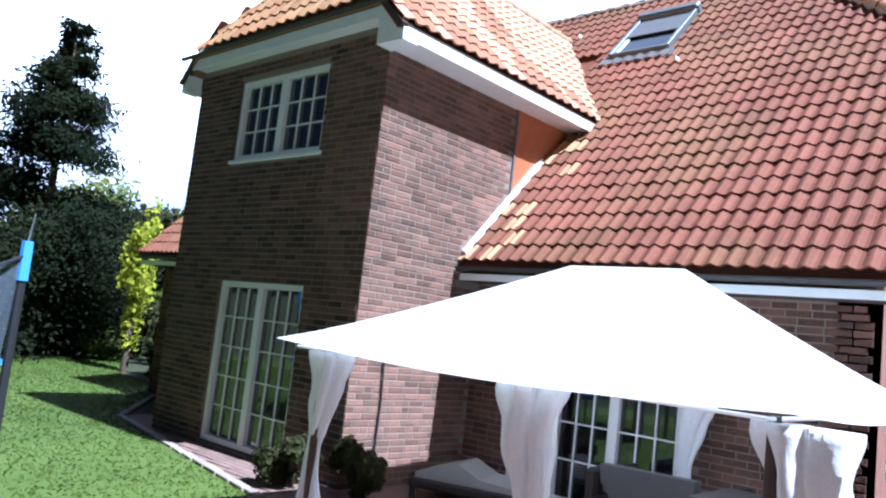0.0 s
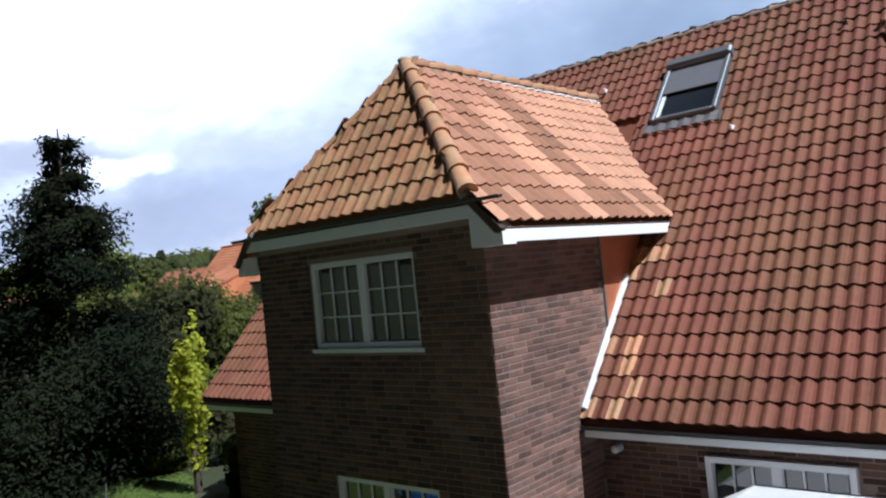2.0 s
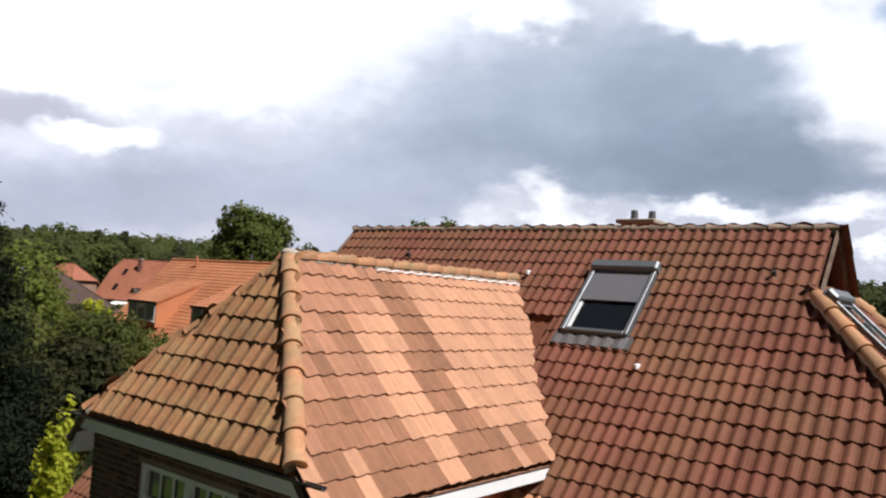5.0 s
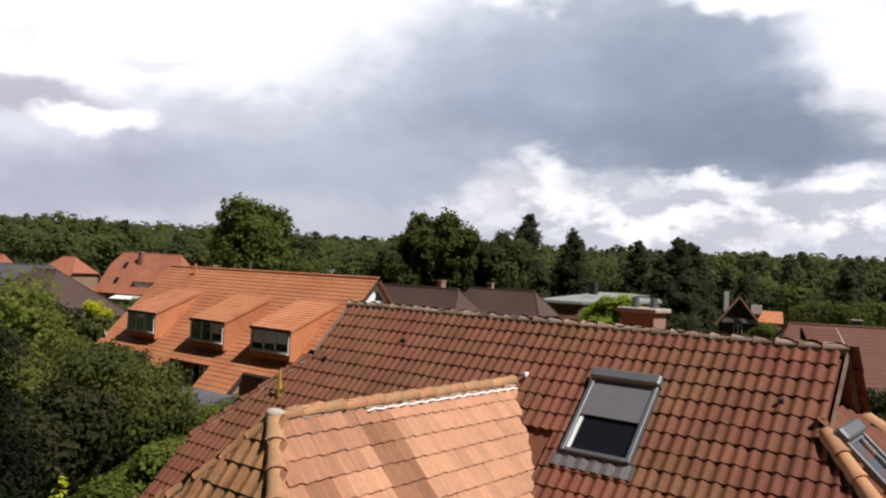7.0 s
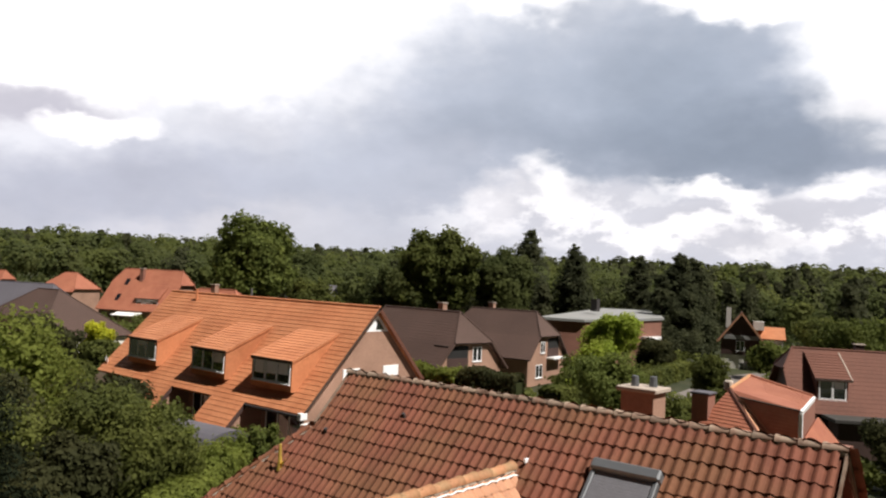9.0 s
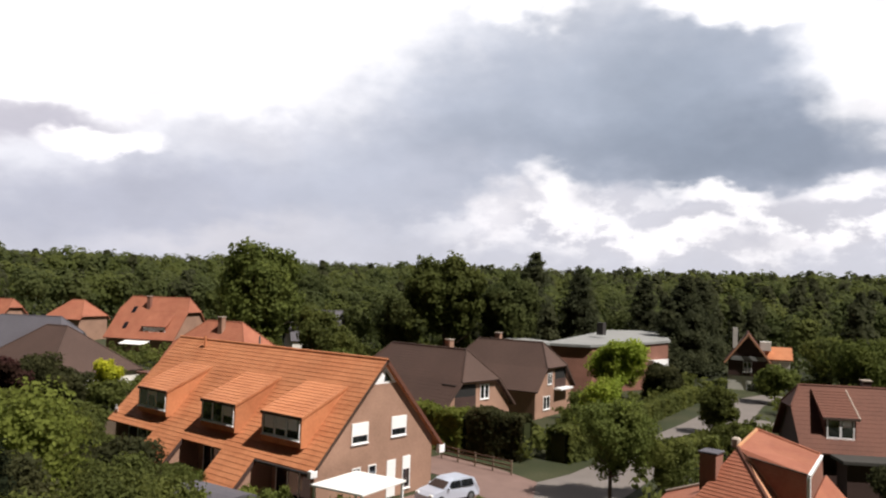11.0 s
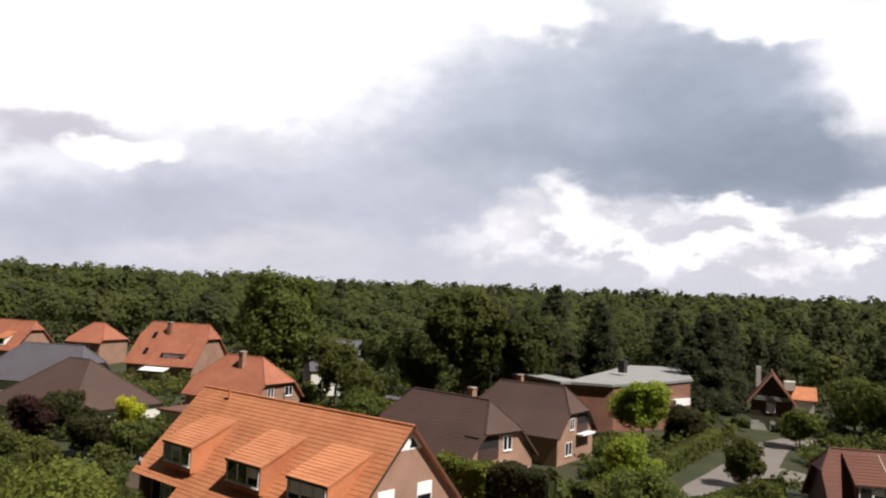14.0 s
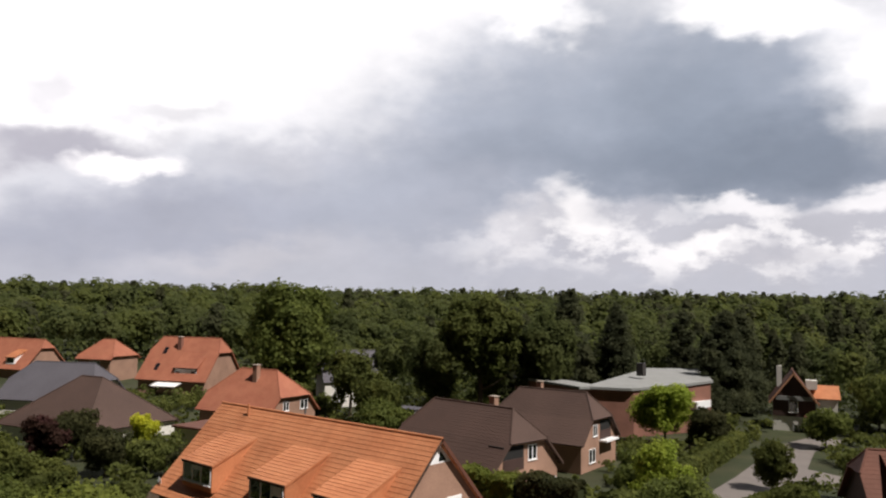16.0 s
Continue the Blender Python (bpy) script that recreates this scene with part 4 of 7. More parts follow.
for sx, gx, ex in ((1, RG, RX), (-1, LG, LX)):
    poly = [(ex, VY, mz(VY) - 0.05), (ex, 2 * RY - VY, mz(VY) - 0.05), (gx, 2 * RY - HY, mz(HY) - 0.05), (gx, HY, mz(HY) - 0.05)]
    part("hip_deck", slab(poly, 0.08), M["tile_main"], mroof)
    hv = Vector((gx - ex, 0, mz(HY) - mz(VY)))
    w2 = 2 * (RY - VY)
    if sx > 0:
        tile_field(mroof, (ex, VY, mz(VY)), (0, 1, 0), hv, [(0, 0), (w2, 0), (w2 - (HY - VY), hv.length), (HY - VY, hv.length)], {"l": M["tile_main"]}, lambda *a: "l")
    else:
        tile_field(mroof, (ex, 2 * RY - VY, mz(VY)), (0, -1, 0), hv, [(0, 0), (w2, 0), (w2 - (HY - VY), hv.length), (HY - VY, hv.length)], {"l": M["tile_main"]}, lambda *a: "l")
    part("gablet", prism([(HY, mz(HY) - 0.1), (2 * RY - HY, mz(HY) - 0.1), (RY, RZ - 0.1)], 0, gx - 0.25 * sx - 0.05, gx - 0.25 * sx + 0.05), M["grey_metal"], mroof, "grey clad gablet")
    ridge_caps(mroof, Vector((ex - 0.02 * sx, VY, mz(VY))) + up, Vector((gx, HY - 0.1, mz(HY) - 0.05)) + up * (1.0 if sx > 0 else 0.3), 0.10 if sx > 0 else 0.06, 0.36, None if sx > 0 else M["tile_main"])
    ridge_caps(mroof, Vector((ex - 0.02 * sx, 2 * RY - VY, mz(VY))) + up, Vector((gx, 2 * RY - HY, mz(HY))) + up, 0.12, 0.36)
    for s in (0, 1):
        fy = (lambda y: y) if s == 0 else (lambda y: 2 * RY - y)
        part("verge_board", slab([(ex, fy(EY), EZ - 0.03), (ex + 0.03 * sx, fy(EY), EZ - 0.03), (ex + 0.03 * sx, fy(VY), mz(VY) - 0.03), (ex, fy(VY), mz(VY) - 0.03)], 0.2), M["wood_dark"], mroof)
        part("verge_board", slab([(gx, fy(HY), mz(HY) + 0.02), (gx + 0.03 * sx, fy(HY), mz(HY) + 0.02), (gx + 0.03 * sx, fy(RY), RZ + 0.02), (gx, fy(RY), RZ + 0.02)], 0.08), M["ridge_main"], mroof)
ridge_caps(mroof, (LG - 0.02, RY, RZ + 0.015), (RG + 0.02, RY, RZ + 0.015), 0.07, 0.30, M["ridge_main"])

# main eave
part("fascia", box((WX1 + 0.01, EY + 0.03, 2.655), (RX - 0.05, EY + 0.06, 2.735), 0.004), M["white"], house)
part("gutter", gutter((WX1 + 0.02, EY - 0.03, 2.805), (RX, EY - 0.03, 2.805), (0, -1, 0), 0.05), M["dark_metal"], house)
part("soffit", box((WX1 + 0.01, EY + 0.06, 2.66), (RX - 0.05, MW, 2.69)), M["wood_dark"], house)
part("fascia", box((LX + 0.05, EY + 0.03, 2.655), (WX0 - 0.01, EY + 0.06, 2.735), 0.004), M["white"], house)
part("gutter", gutter((LX, EY - 0.03, 2.805), (WX0 - 0.02, EY - 0.03, 2.805), (0, -1, 0), 0.05), M["dark_metal"], house)
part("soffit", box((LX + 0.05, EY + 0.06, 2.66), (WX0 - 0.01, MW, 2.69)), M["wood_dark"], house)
window_unit(house, (4.12, MW - 0.06, 0.34), 0, 1.5, 2.12, 2, 3, 5, name="glazed_door", sill=False, label="white glazed terrace door with glazing bars")

# flashing where the main roof climbs along the wing, and the copper sheet above it
part("flashing", slab([(WX1 + 0.015, EY + 0.02, EZ + 0.14), (WX1 + 0.055, EY + 0.02, EZ + 0.14), (WX1 + 0.055, 2.9, mz(2.9) + 0.14), (WX1 + 0.015, 2.9, mz(2.9) + 0.14)], 0.08), M["white"], house, "pale flashing strip")
part("copper_sheet", prism([(2.35, mz(2.35) + 0.02), (3.75, mz(3.75) + 0.02), (3.75, 5.165), (2.35, 5.165)], 0, WX1 + 0.002, WX1 + 0.02), M["copper"], house, "copper sheet cladding")
part("edge_strip", box((WX1 + 0.002, 2.315, mz(2.33)), (WX1 + 0.026, 2.345, 5.165)), M["zinc"], house)

brick_wall(wing_side, 1, WX1, 1, (0.0, 0.02), (4.0, 5.16), lambda a, z: a < 2.31 and not (a > 1.6 and z > 2.55 and z < mz(a) + 0.06) and not (a > MW - 0.01 and z < 2.6), M["brick_a"], M["joint"], singles=lambda a, z: a < 1.6 and 2.4 < z < 4.4)
brick_wall(wing_front, 0, 0.0, -1, (WX0, 0.02), (WX1, 5.16), lambda a, z: True, M["brick_a"], M["joint"], openings=OPEN, singles=lambda a, z: a > 1.95 and 3.0 < z < 5.0)
brick_wall(part_walls, 0, MW, -1, (WX1, 0.02), (7.2, 2.64), lambda a, z: not (4.08 < a < 5.66 and z < 2.44), M["brick_a"], M["joint"])
brick_wall(part_walls, 0, MW, -1, (-4.95, 0.02), (WX0, 2.64), lambda a, z: True, M["brick_a"], M["joint"])


# skylight windows
def skylight(parent, o, u, v, w, h, shut=0.5):
    """A roof window: dark frame standing proud of the tiles, a roller shutter over its upper part, glass below."""
    o, u, v = Vector(o), Vector(u).normalized(), Vector(v).normalized()
    n = u.cross(v)
    m = Matrix((u, v, n)).transposed().to_4x4()
    m.translation = o
    s = thing("skylight", "", "")
    for q in ("label", "category", "group", "kind"):
        if q in s:
            del s[q]
    s["label"] = "grey metal skylight with a half-drawn shutter"
    s.parent = parent
    s.matrix_local = m
    bm = bmesh.new()
    f = 0.065
    add_box(bm, (0, 0, -0.05), (f, h, 0.13), 0.01)
    add_box(bm, (w - f, 0, -0.05), (w, h, 0.13), 0.01)
    add_box(bm, (f, 0, -0.05), (w - f, f, 0.12), 0.01)
    part("frame", bm, M["grey_metal"], s)
    part("shutter_box", box((-0.02, h - 0.16, -0.05), (w + 0.02, h + 0.03, 0.19), 0.03), M["grey_metal"], s, "rounded shutter box")
    y0 = f + (h - 0.16 - f) * (1 - shut)
    k = 12
    st = (h - 0.16 - y0) / k
    prof = [(y0 + st * (i + q), z) for i in range(k) for q, z in ((0.0, 0.103), (0.10, 0.105), (0.90, 0.105), (1.0, 0.103))] if shut else [(h - 0.2, 0.1), (h - 0.16, 0.1)]
    bm = prism(prof + [(prof[-1][0], 0.085), (prof[0][0], 0.085)], 0, f, w - f)
    part("shutter", bm, M["shutter"], s, "dark slatted roller shutter")
    part("pane", box((f, f, 0.05), (w - f, h - 0.16, 0.06)), M["glass"], s)
    part("inner_frame", box((f, f, 0.061), (f + 0.05, y0, 0.075)), M["white"], s)
    part("inner_frame", box((w - f - 0.02, f, 0.061), (w - f, y0, 0.075)), M["white"], s)
    st = (w + 0.16) / 24
    prof = [(-0.08 + st * i, 0.066 + 0.010 * math.sin(i * math.pi / 2)) for i in range(25)]
    bm = prism(prof + [(w + 0.08, 0.0), (-0.08, 0.0)], 1, -0.22, 0.0)
    part("apron", bm, M["zinc"], s, "pleated lead apron")
    return s


kk = (SKY[3] - SKY[2]) * k
skylight(mroof, (SKY[0], SKY[2], mz(SKY[2]) + 0.0), (1, 0, 0), (0, 1, SL), SKY[1] - SKY[0], kk, 0.52)
hv = Vector((RG - RX, 0, mz(HY) - mz(VY))).normalized()
skylight(mroof, Vector((RX, 5.68, mz(VY))) + hv * 1.28, (0, 1, 0), hv, 1.0, 1.15, 0.0)

# chimney
chim = part("chimney", box((1.90, 7.93, 6.5), (2.50, 8.45, 8.64)), M["far_brick"], house, "brick chimney with a concrete cap")
part("chimney_cap", box((1.83, 7.86, 8.64), (2.57, 8.52, 8.72), 0.015), M["edging"], chim)
for x, y in ((2.08, 8.1), (2.34, 8.28)):
    part("flue", tube([(x, y, 8.72), (x, y, 8.90)], 0.075, 0.06, 10), M["grey_metal"], chim)
# small white clips and a vent on the tiles
for x, y in ((3.80, 4.74), (1.29, 5.92)):
    part("snow_clip", box((x - 0.02, y - 0.08, mz(y) + 0.05), (x + 0.02, y + 0.06, mz(y) + 0.12), 0.008), M["white"], mroof)
for x, y in ((5.1, 6.05), (-1.6, 6.2), (-3.2, 5.75)):
    part("vent_tile", tube([(x, y, mz(y)), (x, y - 0.04, mz(y) + 0.10)], 0.045, 0.035, 8), M["dark_metal"], mroof)
# gilded weather figure standing on the tiles near the verge
fx, fy = -3.70, 5.05
fz = mz(fy) + 0.03
fin = part("roof_figure", tube([(fx, fy, fz), (fx + 0.01, fy, fz + 0.16), (fx, fy, fz + 0.28)], 0.055, 0.035, 8), M["gold"], mroof, "small gilded figure on the roof")
part("spike", tube([(fx, fy, fz + 0.26), (fx - 0.01, fy, fz + 0.50)], 0.036, 0.026, 8), M["gold"], fin)
part("wing", tube([(fx, fy, fz + 0.12), (fx + 0.10, fy, fz + 0.16), (fx + 0.16, fy, fz + 0.24)], 0.035, 0.01, 6), M["gold"], fin)
part("base_plate", tube([(fx - 0.12, fy, fz - 0.01), (fx + 0.05, fy, fz + 0.03)], 0.035, 0.03, 6), M["mortar"], fin)


# ---- neighbouring houses ----
def far_window(parent, at, turn, w, h, leaves=2, mat="white", shutter=0.0, frame=0.07):
    win = window_unit(parent, at, turn, w, h, leaves, 1, 1, frame=frame, sill=True, mat=mat, pane_parts=False, deep=0.06)
    if shutter:
        part("blind", box((0.05, -0.018, h * (1 - shutter)), (w - 0.05, -0.010, h - 0.05)), M["white"], win, "lowered white blind")
    return win


def tiled_slope(roof, p0, p1, p2, p3, mat, row=0.36, lip=0.018):
    """Courses of overlapping tiles on a four-cornered slope, stepped as one sheet: p0-p1 the eave, p3-p2 the top."""
    p0, p1, p2, p3 = map(Vector, (p0, p1, p2, p3))
    n = (p1 - p0).cross(p3 - p0).normalized()
    cnt = max(3, int(max((p3 - p0).length, (p2 - p1).length) / row))
    V, Fc = [p0 - n * 0.01, p1 - n * 0.01], []
    for i in range(cnt):
        a, b = i / cnt, (i + 1) / cnt
        k = len(V)
        V += [p0.lerp(p3, a) + n * lip, p1.lerp(p2, a) + n * lip, p0.lerp(p3, b) + n * 0.005, p1.lerp(p2, b) + n * 0.005]
        Fc += [(k - 2, k - 1, k + 1, k), (k, k + 1, k + 3, k + 2)]
    return child("tile_sheet", mesh_of("tile_sheet", V, Fc, mat), roof)


def gable_house(name, label, at, turn, length, width, eave, ridge, roof_mat, wall_mat, half_hip=0.0, hip_ends=(1, 1), over=0.45, hip_rise=0.45, row=0.36, windows=(), chimney=None, full_hip=False):
    """A house with its ridge along its own x. half_hip: how far the ends of the ridge are drawn in; hip_rise: how far down the hips reach (0 to 1)."""
    h = thing(name, label, "house", at=at, turn=turn)
    L2, W2 = length / 2, width / 2
    sl = (ridge - eave) / (W2 + over)
    wt = eave + sl * over - 0.15
    part("wall", box((-L2, -W2, 0), (L2, -W2 + 0.3, wt)), wall_mat, h)
    part("wall", box((-L2, W2 - 0.3, 0), (L2, W2, wt)), wall_mat, h)
    hz = ridge - (ridge - eave) * hip_rise if half_hip else ridge
    hy = (ridge - hz) / sl
    for s, on in ((-1, hip_ends[0]), (1, hip_ends[1])):
        top = [(-hy, hz - 0.15), (hy, hz - 0.15)][::-1] if (half_hip and on) else [(0, ridge - 0.15)]
        x0 = s * L2
        pts = [(-W2 + 0.3, 0), (W2 - 0.3, 0), (W2 - 0.3, wt + sl * 0.3 - 0.02)] + top + [(-W2 + 0.3, wt + sl * 0.3 - 0.02)]
        part("gable", prism(pts, 0, min(x0, x0 - 0.3 * s), max(x0, x0 - 0.3 * s)), wall_mat, h)
    g = [half_hip if hip_ends[0] else 0, half_hip if hip_ends[1] else 0]
    O = L2 + over
    ye = W2 + over
    poly = [(-O, -ye, eave), (O, -ye, eave)]
    if g[1]:
        poly += [(O, -hy, hz)]
    poly += [(O - g[1], 0, ridge), (-O + g[0], 0, ridge)]
    if g[0]:
        poly += [(-O, -hy, hz)]
    roof = part("roof", slab(poly, 0.16), roof_mat, h)
    part("roof_deck", slab([(x, -y, z) for x, y, z in poly], 0.16), roof_mat, roof)
    for s in (-1, 1):
        gl, gr = g
        if gl or gr:
            tiled_slope(roof, (-O if s < 0 else O, s * ye, eave), (O if s < 0 else -O, s * ye, eave), (O if s < 0 else -O, s * hy, hz), (-O if s < 0 else O, s * hy, hz), roof_mat, row)
            tiled_slope(roof, (-O if s < 0 else O, s * hy, hz), (O if s < 0 else -O, s * hy, hz), ((O - g[1]) if s < 0 else (-O + g[0]), 0, ridge), ((-O + g[0]) if s < 0 else (O - g[1]), 0, ridge), roof_mat, row)
        else:
            tiled_slope(roof, (-O if s < 0 else O, s * ye, eave), (O if s < 0 else -O, s * ye, eave), (O if s < 0 else -O, 0, ridge), (-O if s < 0 else O, 0, ridge), roof_mat, row)
    for s, gg in ((1, g[1]), (-1, g[0])):
        if gg:
            part("hip", slab([(s * O, -hy, hz), (s * O, hy, hz), (s * (O - gg), 0, ridge)], 0.14), roof_mat, roof)
            tiled_slope(roof, (s * O, -s * hy, hz), (s * O, s * hy, hz), (s * (O - gg), s * 0.02, ridge), (s * (O - gg), -s * 0.02, ridge), roof_mat, row)
            for q in (-1, 1):
                part("hip_ridge", tube([(s * O, q * hy, hz + 0.05), (s * (O - gg), 0, ridge + 0.03)], 0.08, 0.08, 6), roof_mat, roof)
    part("ridge", tube([(-O + g[0], 0, ridge + 0.02), (O - g[1], 0, ridge + 0.02)], 0.09, 0.09, 8), roof_mat, roof)
    for w in windows:
        far_window(h, *w)
    if chimney:
        cx, cy, cw, ct = chimney
        c = part("chimney", box((cx - cw / 2, cy - cw / 2, ridge - sl * abs(cy) - 0.4), (cx + cw / 2, cy + cw / 2, ct)), wall_mat, h)
        part("chimney_cap", box((cx - cw / 2 - 0.07, cy - cw / 2 - 0.07, ct), (cx + cw / 2 + 0.07, cy + cw / 2 + 0.07, ct + 0.09), 0.01), M["edging"], c)
    return h, roof


def dormer(h, x, w, yf, zt, zb, ytop, ztop, roof_mat, wall_mat, lights=3, frame="frame_brown", over=0.35, blinds=()):
    """A shed dormer: its roof falls from (ytop, ztop) on the main slope to a front of three lights. -y is its front."""
    d = part("dormer", prism([(yf, zb - 0.4), (yf, zt - 0.05), (ytop, ztop - 0.12), (ytop, zb - 0.4)], 0, x, x + w), wall_mat, h, "shed dormer clad in tiles")
    sl = (ztop - zt) / (ytop - yf)
    e = [(x - over, yf - over, zt - sl * over), (x + w + over, yf - over, zt - sl * over), (x + w + over, ytop, ztop), (x - over, ytop, ztop)]
    part("dormer_roof", slab(e, 0.12), roof_mat, d)
    tiled_slope(d, *e, roof_mat, 0.33, 0.028)
    part("eave_board", box((x - over, yf - over - 0.03, zt - sl * over - 0.17), (x + w + over, yf - over, zt - sl * over - 0.02), 0.01), M["frame_brown"], d)
    win = far_window(d, (x + 0.12, yf - 0.02, zb + 0.02), 0, w - 0.24, zt - zb - 0.13, lights, frame, frame=0.095)
    lw = (w - 0.24 - 0.14) / lights
    for i, b in enumerate(blinds):
        if b:
            part("blind", box((0.07 + i * lw + 0.12, -0.018, (zt - zb - 0.13) * (1 - b)), (0.07 + (i + 1) * lw - 0.12, -0.010, zt - zb - 0.21)), M["blind"], win, "white sheet for roller blinds and bright panes")
    return d


def cut_roof(name, eave_pts, x0, x1, yr, zr, mat, parent, label=""):
    """A slope whose lower edge runs through eave_pts (x, z) and whose upper edge is the ridge."""
    pts = [(x, yr - (zr - z) / RSL, z) for x, z in eave_pts]
    return part(name, slab(pts + [(x1, yr, zr), (x0, yr, zr)], 0.16), mat, parent, label)


# ---- terraced house: orange roof, three dormers, set-back terraces between tongues of roof ----
RSL = 1.035
RR = (-24.88, 30.0, 8.65)
th = thing("terraced_house", "long brick terraced house with an orange tiled roof", "house")
X0, X1 = -47.5, -25.2
part("wall", box((X0, 25.6, 0), (X1 - 0.3, 25.9, 3.6)), M["far_brick"], th)
part("wall", box((X0, 34.6, 0), (X1 - 0.3, 34.9, 3.6)), M["far_brick"], th)
for xa, xb in ((X1 - 0.3, X1), (X0, X0 + 0.3)):
    part("gable", prism([(24.6, 0), (34.9, 0), (34.9, 3.45), (31.25, 7.15), (28.75, 7.15), (24.6, 2.95)], 0, xa, xb), M["far_brick"], th, "brown brick gable wall")
    part("gable_top", prism([(28.75, 7.16), (31.25, 7.16), (30.0, 8.42)], 0, xa + 0.02, xb - 0.02), M["white"], th, "white boarded gable top")
part("gable_light", prism([(30.05, 7.30), (30.75, 7.30), (30.2, 7.88)], 0, X1 - 0.03, X1 + 0.012), M["glass"], th, "small triangular window")
eave_line = [(-48.0, 2.65), (-41.6, 2.65), (-41.6, 1.0), (-38.0, 1.0), (-38.0, 2.65), (-33.5, 2.65), (-33.5, 0.9), (-30.1, 0.9), (-30.1, 2.65), (RR[0], 2.65)]
troof = cut_roof("roof", eave_line, -48.0, RR[0], RR[1], RR[2], M["orange_tile"], th, "orange tiled roof with stepped lower edge")


def slope_pt(x, z):
    return (x, RR[1] - (RR[2] - z) / RSL, z)


tiled_slope(troof, slope_pt(-48.0, 2.65), slope_pt(RR[0], 2.65), slope_pt(RR[0], RR[2]), slope_pt(-48.0, RR[2]), M["orange_tile"], 0.33, 0.030)
for a, b, zb in ((-41.6, -38.0, 1.0), (-33.5, -30.1, 0.9)):
    tiled_slope(troof, slope_pt(a, zb), slope_pt(b, zb), slope_pt(b, 2.7), slope_pt(a, 2.7), M["orange_tile"], 0.33, 0.030)
    for x in (a + 0.25, b - 0.25):
        part("party_wall", prism([(slope_pt(0, zb)[1] + 0.35, 0), (25.6, 0), (25.6, 3.9), (slope_pt(0, zb)[1] + 0.35, zb + 0.2)], 0, x - 0.12, x + 0.12), M["far_brick"], th)
    part("verge_board", slab([slope_pt(b, zb + 0.03), slope_pt(b + 0.06, zb + 0.03), slope_pt(b + 0.06, 2.68), slope_pt(b, 2.68)], 0.22), M["wood_dark"], troof)
part("roof_deck", slab([(-48.0, 35.8, 2.65), (RR[0], 35.8, 2.65), RR, (-48.0, RR[1], RR[2])], 0.16), M["orange_tile"], troof)
part("verge_board", slab([(RR[0], 24.2, 2.68), (RR[0] + 0.05, 24.2, 2.68), (RR[0] + 0.05, 30.0, 8.7), (RR[0], 30.0, 8.7)], 0.15), M["frame_brown"], troof)
part("verge_board", slab([(RR[0], 30.0, 8.7), (RR[0] + 0.05, 30.0, 8.7), (RR[0] + 0.05, 35.8, 2.68), (RR[0], 35.8, 2.68)], 0.22), M["rust_tile"], troof)
part("ridge", tube([(-48.0, 30, 8.68), (RR[0], 30, 8.68)], 0.09, 0.09, 8), M["orange_tile"], troof)
part("verge_end", box((RR[0] - 0.25, 24.0, 2.35), (RR[0] + 0.06, 24.5, 2.75), 0.02), M["white"], troof)
part("verge_end", box((RR[0] - 0.25, 35.3, 2.2), (RR[0] + 0.06, 35.85, 2.75), 0.02), M["white"], troof)
part("gutter", box((-30.1, 24.05, 2.45), (RR[0], 24.2, 2.6), 0.03), M["dark_metal"], troof)
part("vent_pipe", tube([(-43.8, 29.5, 8.0), (-43.8, 29.5, 9.0)], 0.09, 0.09, 8), M["orange_tile"], troof)
part("vent_pipe", tube([(-38.0, 30.2, 8.3), (-38.0, 30.2, 9.3)], 0.07, 0.07, 8), M["grey_metal"], troof)
DY = 28.35
for x, bl in ((-44.7, (0.0, 0.3, 0.0)), (-36.75, (0.0, 0.0, 0.55)), (-30.35, (0.66, 0.62, 0.58))):
    dormer(th, x, 3.7, 24.75, 5.45, 4.02, DY, RR[2] - (30.0 - DY) * RSL + 0.03, M["orange_tile"], M["orange_tile"], 3, "white", 0.07, bl)
# terrace glazing behind the tongues
for x, w, n in ((-37.4, 3.7, 4), (-29.7, 4.4, 4), (-47.2, 5.2, 4)):
    far_window(th, (x, 25.5, 0.1), 0, w, 2.35, n, "white")
# gable windows with blinds
for y, z, w, h, bl in ((27.4, 3.72, 1.4, 1.25, 0.62), (30.85, 3.78, 1.4, 1.25, 0.62), (32.0, 0.35, 0.75, 2.05, 0.4), (27.55, 1.2, 0.7, 1.1, 0.0), (28.9, 1.2, 0.7, 1.1, 0.0)):
    w_ = far_window(th, (X1 + 0.02, y, z), 90, w, h, 1, "white")
    if bl:
        part("blind", box((0.05, -0.036, h * (1 - bl)), (w - 0.05, 0.02, h - 0.05)), M["blind"], w_, "lowered white roller shutter")
part("door", box((X1, 30.55, 0.05), (X1 + 0.05, 31.35, 2.35), 0.01), M["white"], th, "white entrance door")

# white flat canopy beside the terraced house
cp = thing("carport", "white flat-roofed carport on slim posts", "carport", at=(-22.2, 25.2, 0), turn=8)
part("carport_roof", box((-1.75, -2.0, 2.35), (1.75, 2.0, 2.47), 0.02), M["white_sheet"], cp)
for x in (-1.6, 1.6):
    for y in (-1.85, 1.85):
        part("post", box((x - 0.06, y - 0.06, 0), (x + 0.06, y + 0.06, 2.35)), M["white"], cp)
sh = thing("garden_shed", "dark timber garden shed with a rounded grey roof", "shed", at=(-26.3, 18.8, 0), turn=5)
part("wall", box((-1.8, -1.2, 0), (1.8, 1.2, 2.1)), M["wood_dark"], sh)
part("roof", prism([(1.5 * math.cos(q), 1.75 + 0.75 * math.sin(q)) for q in np.linspace(0, math.pi, 11)], 0, -2.1, 2.1), M["slate_tile"], sh)


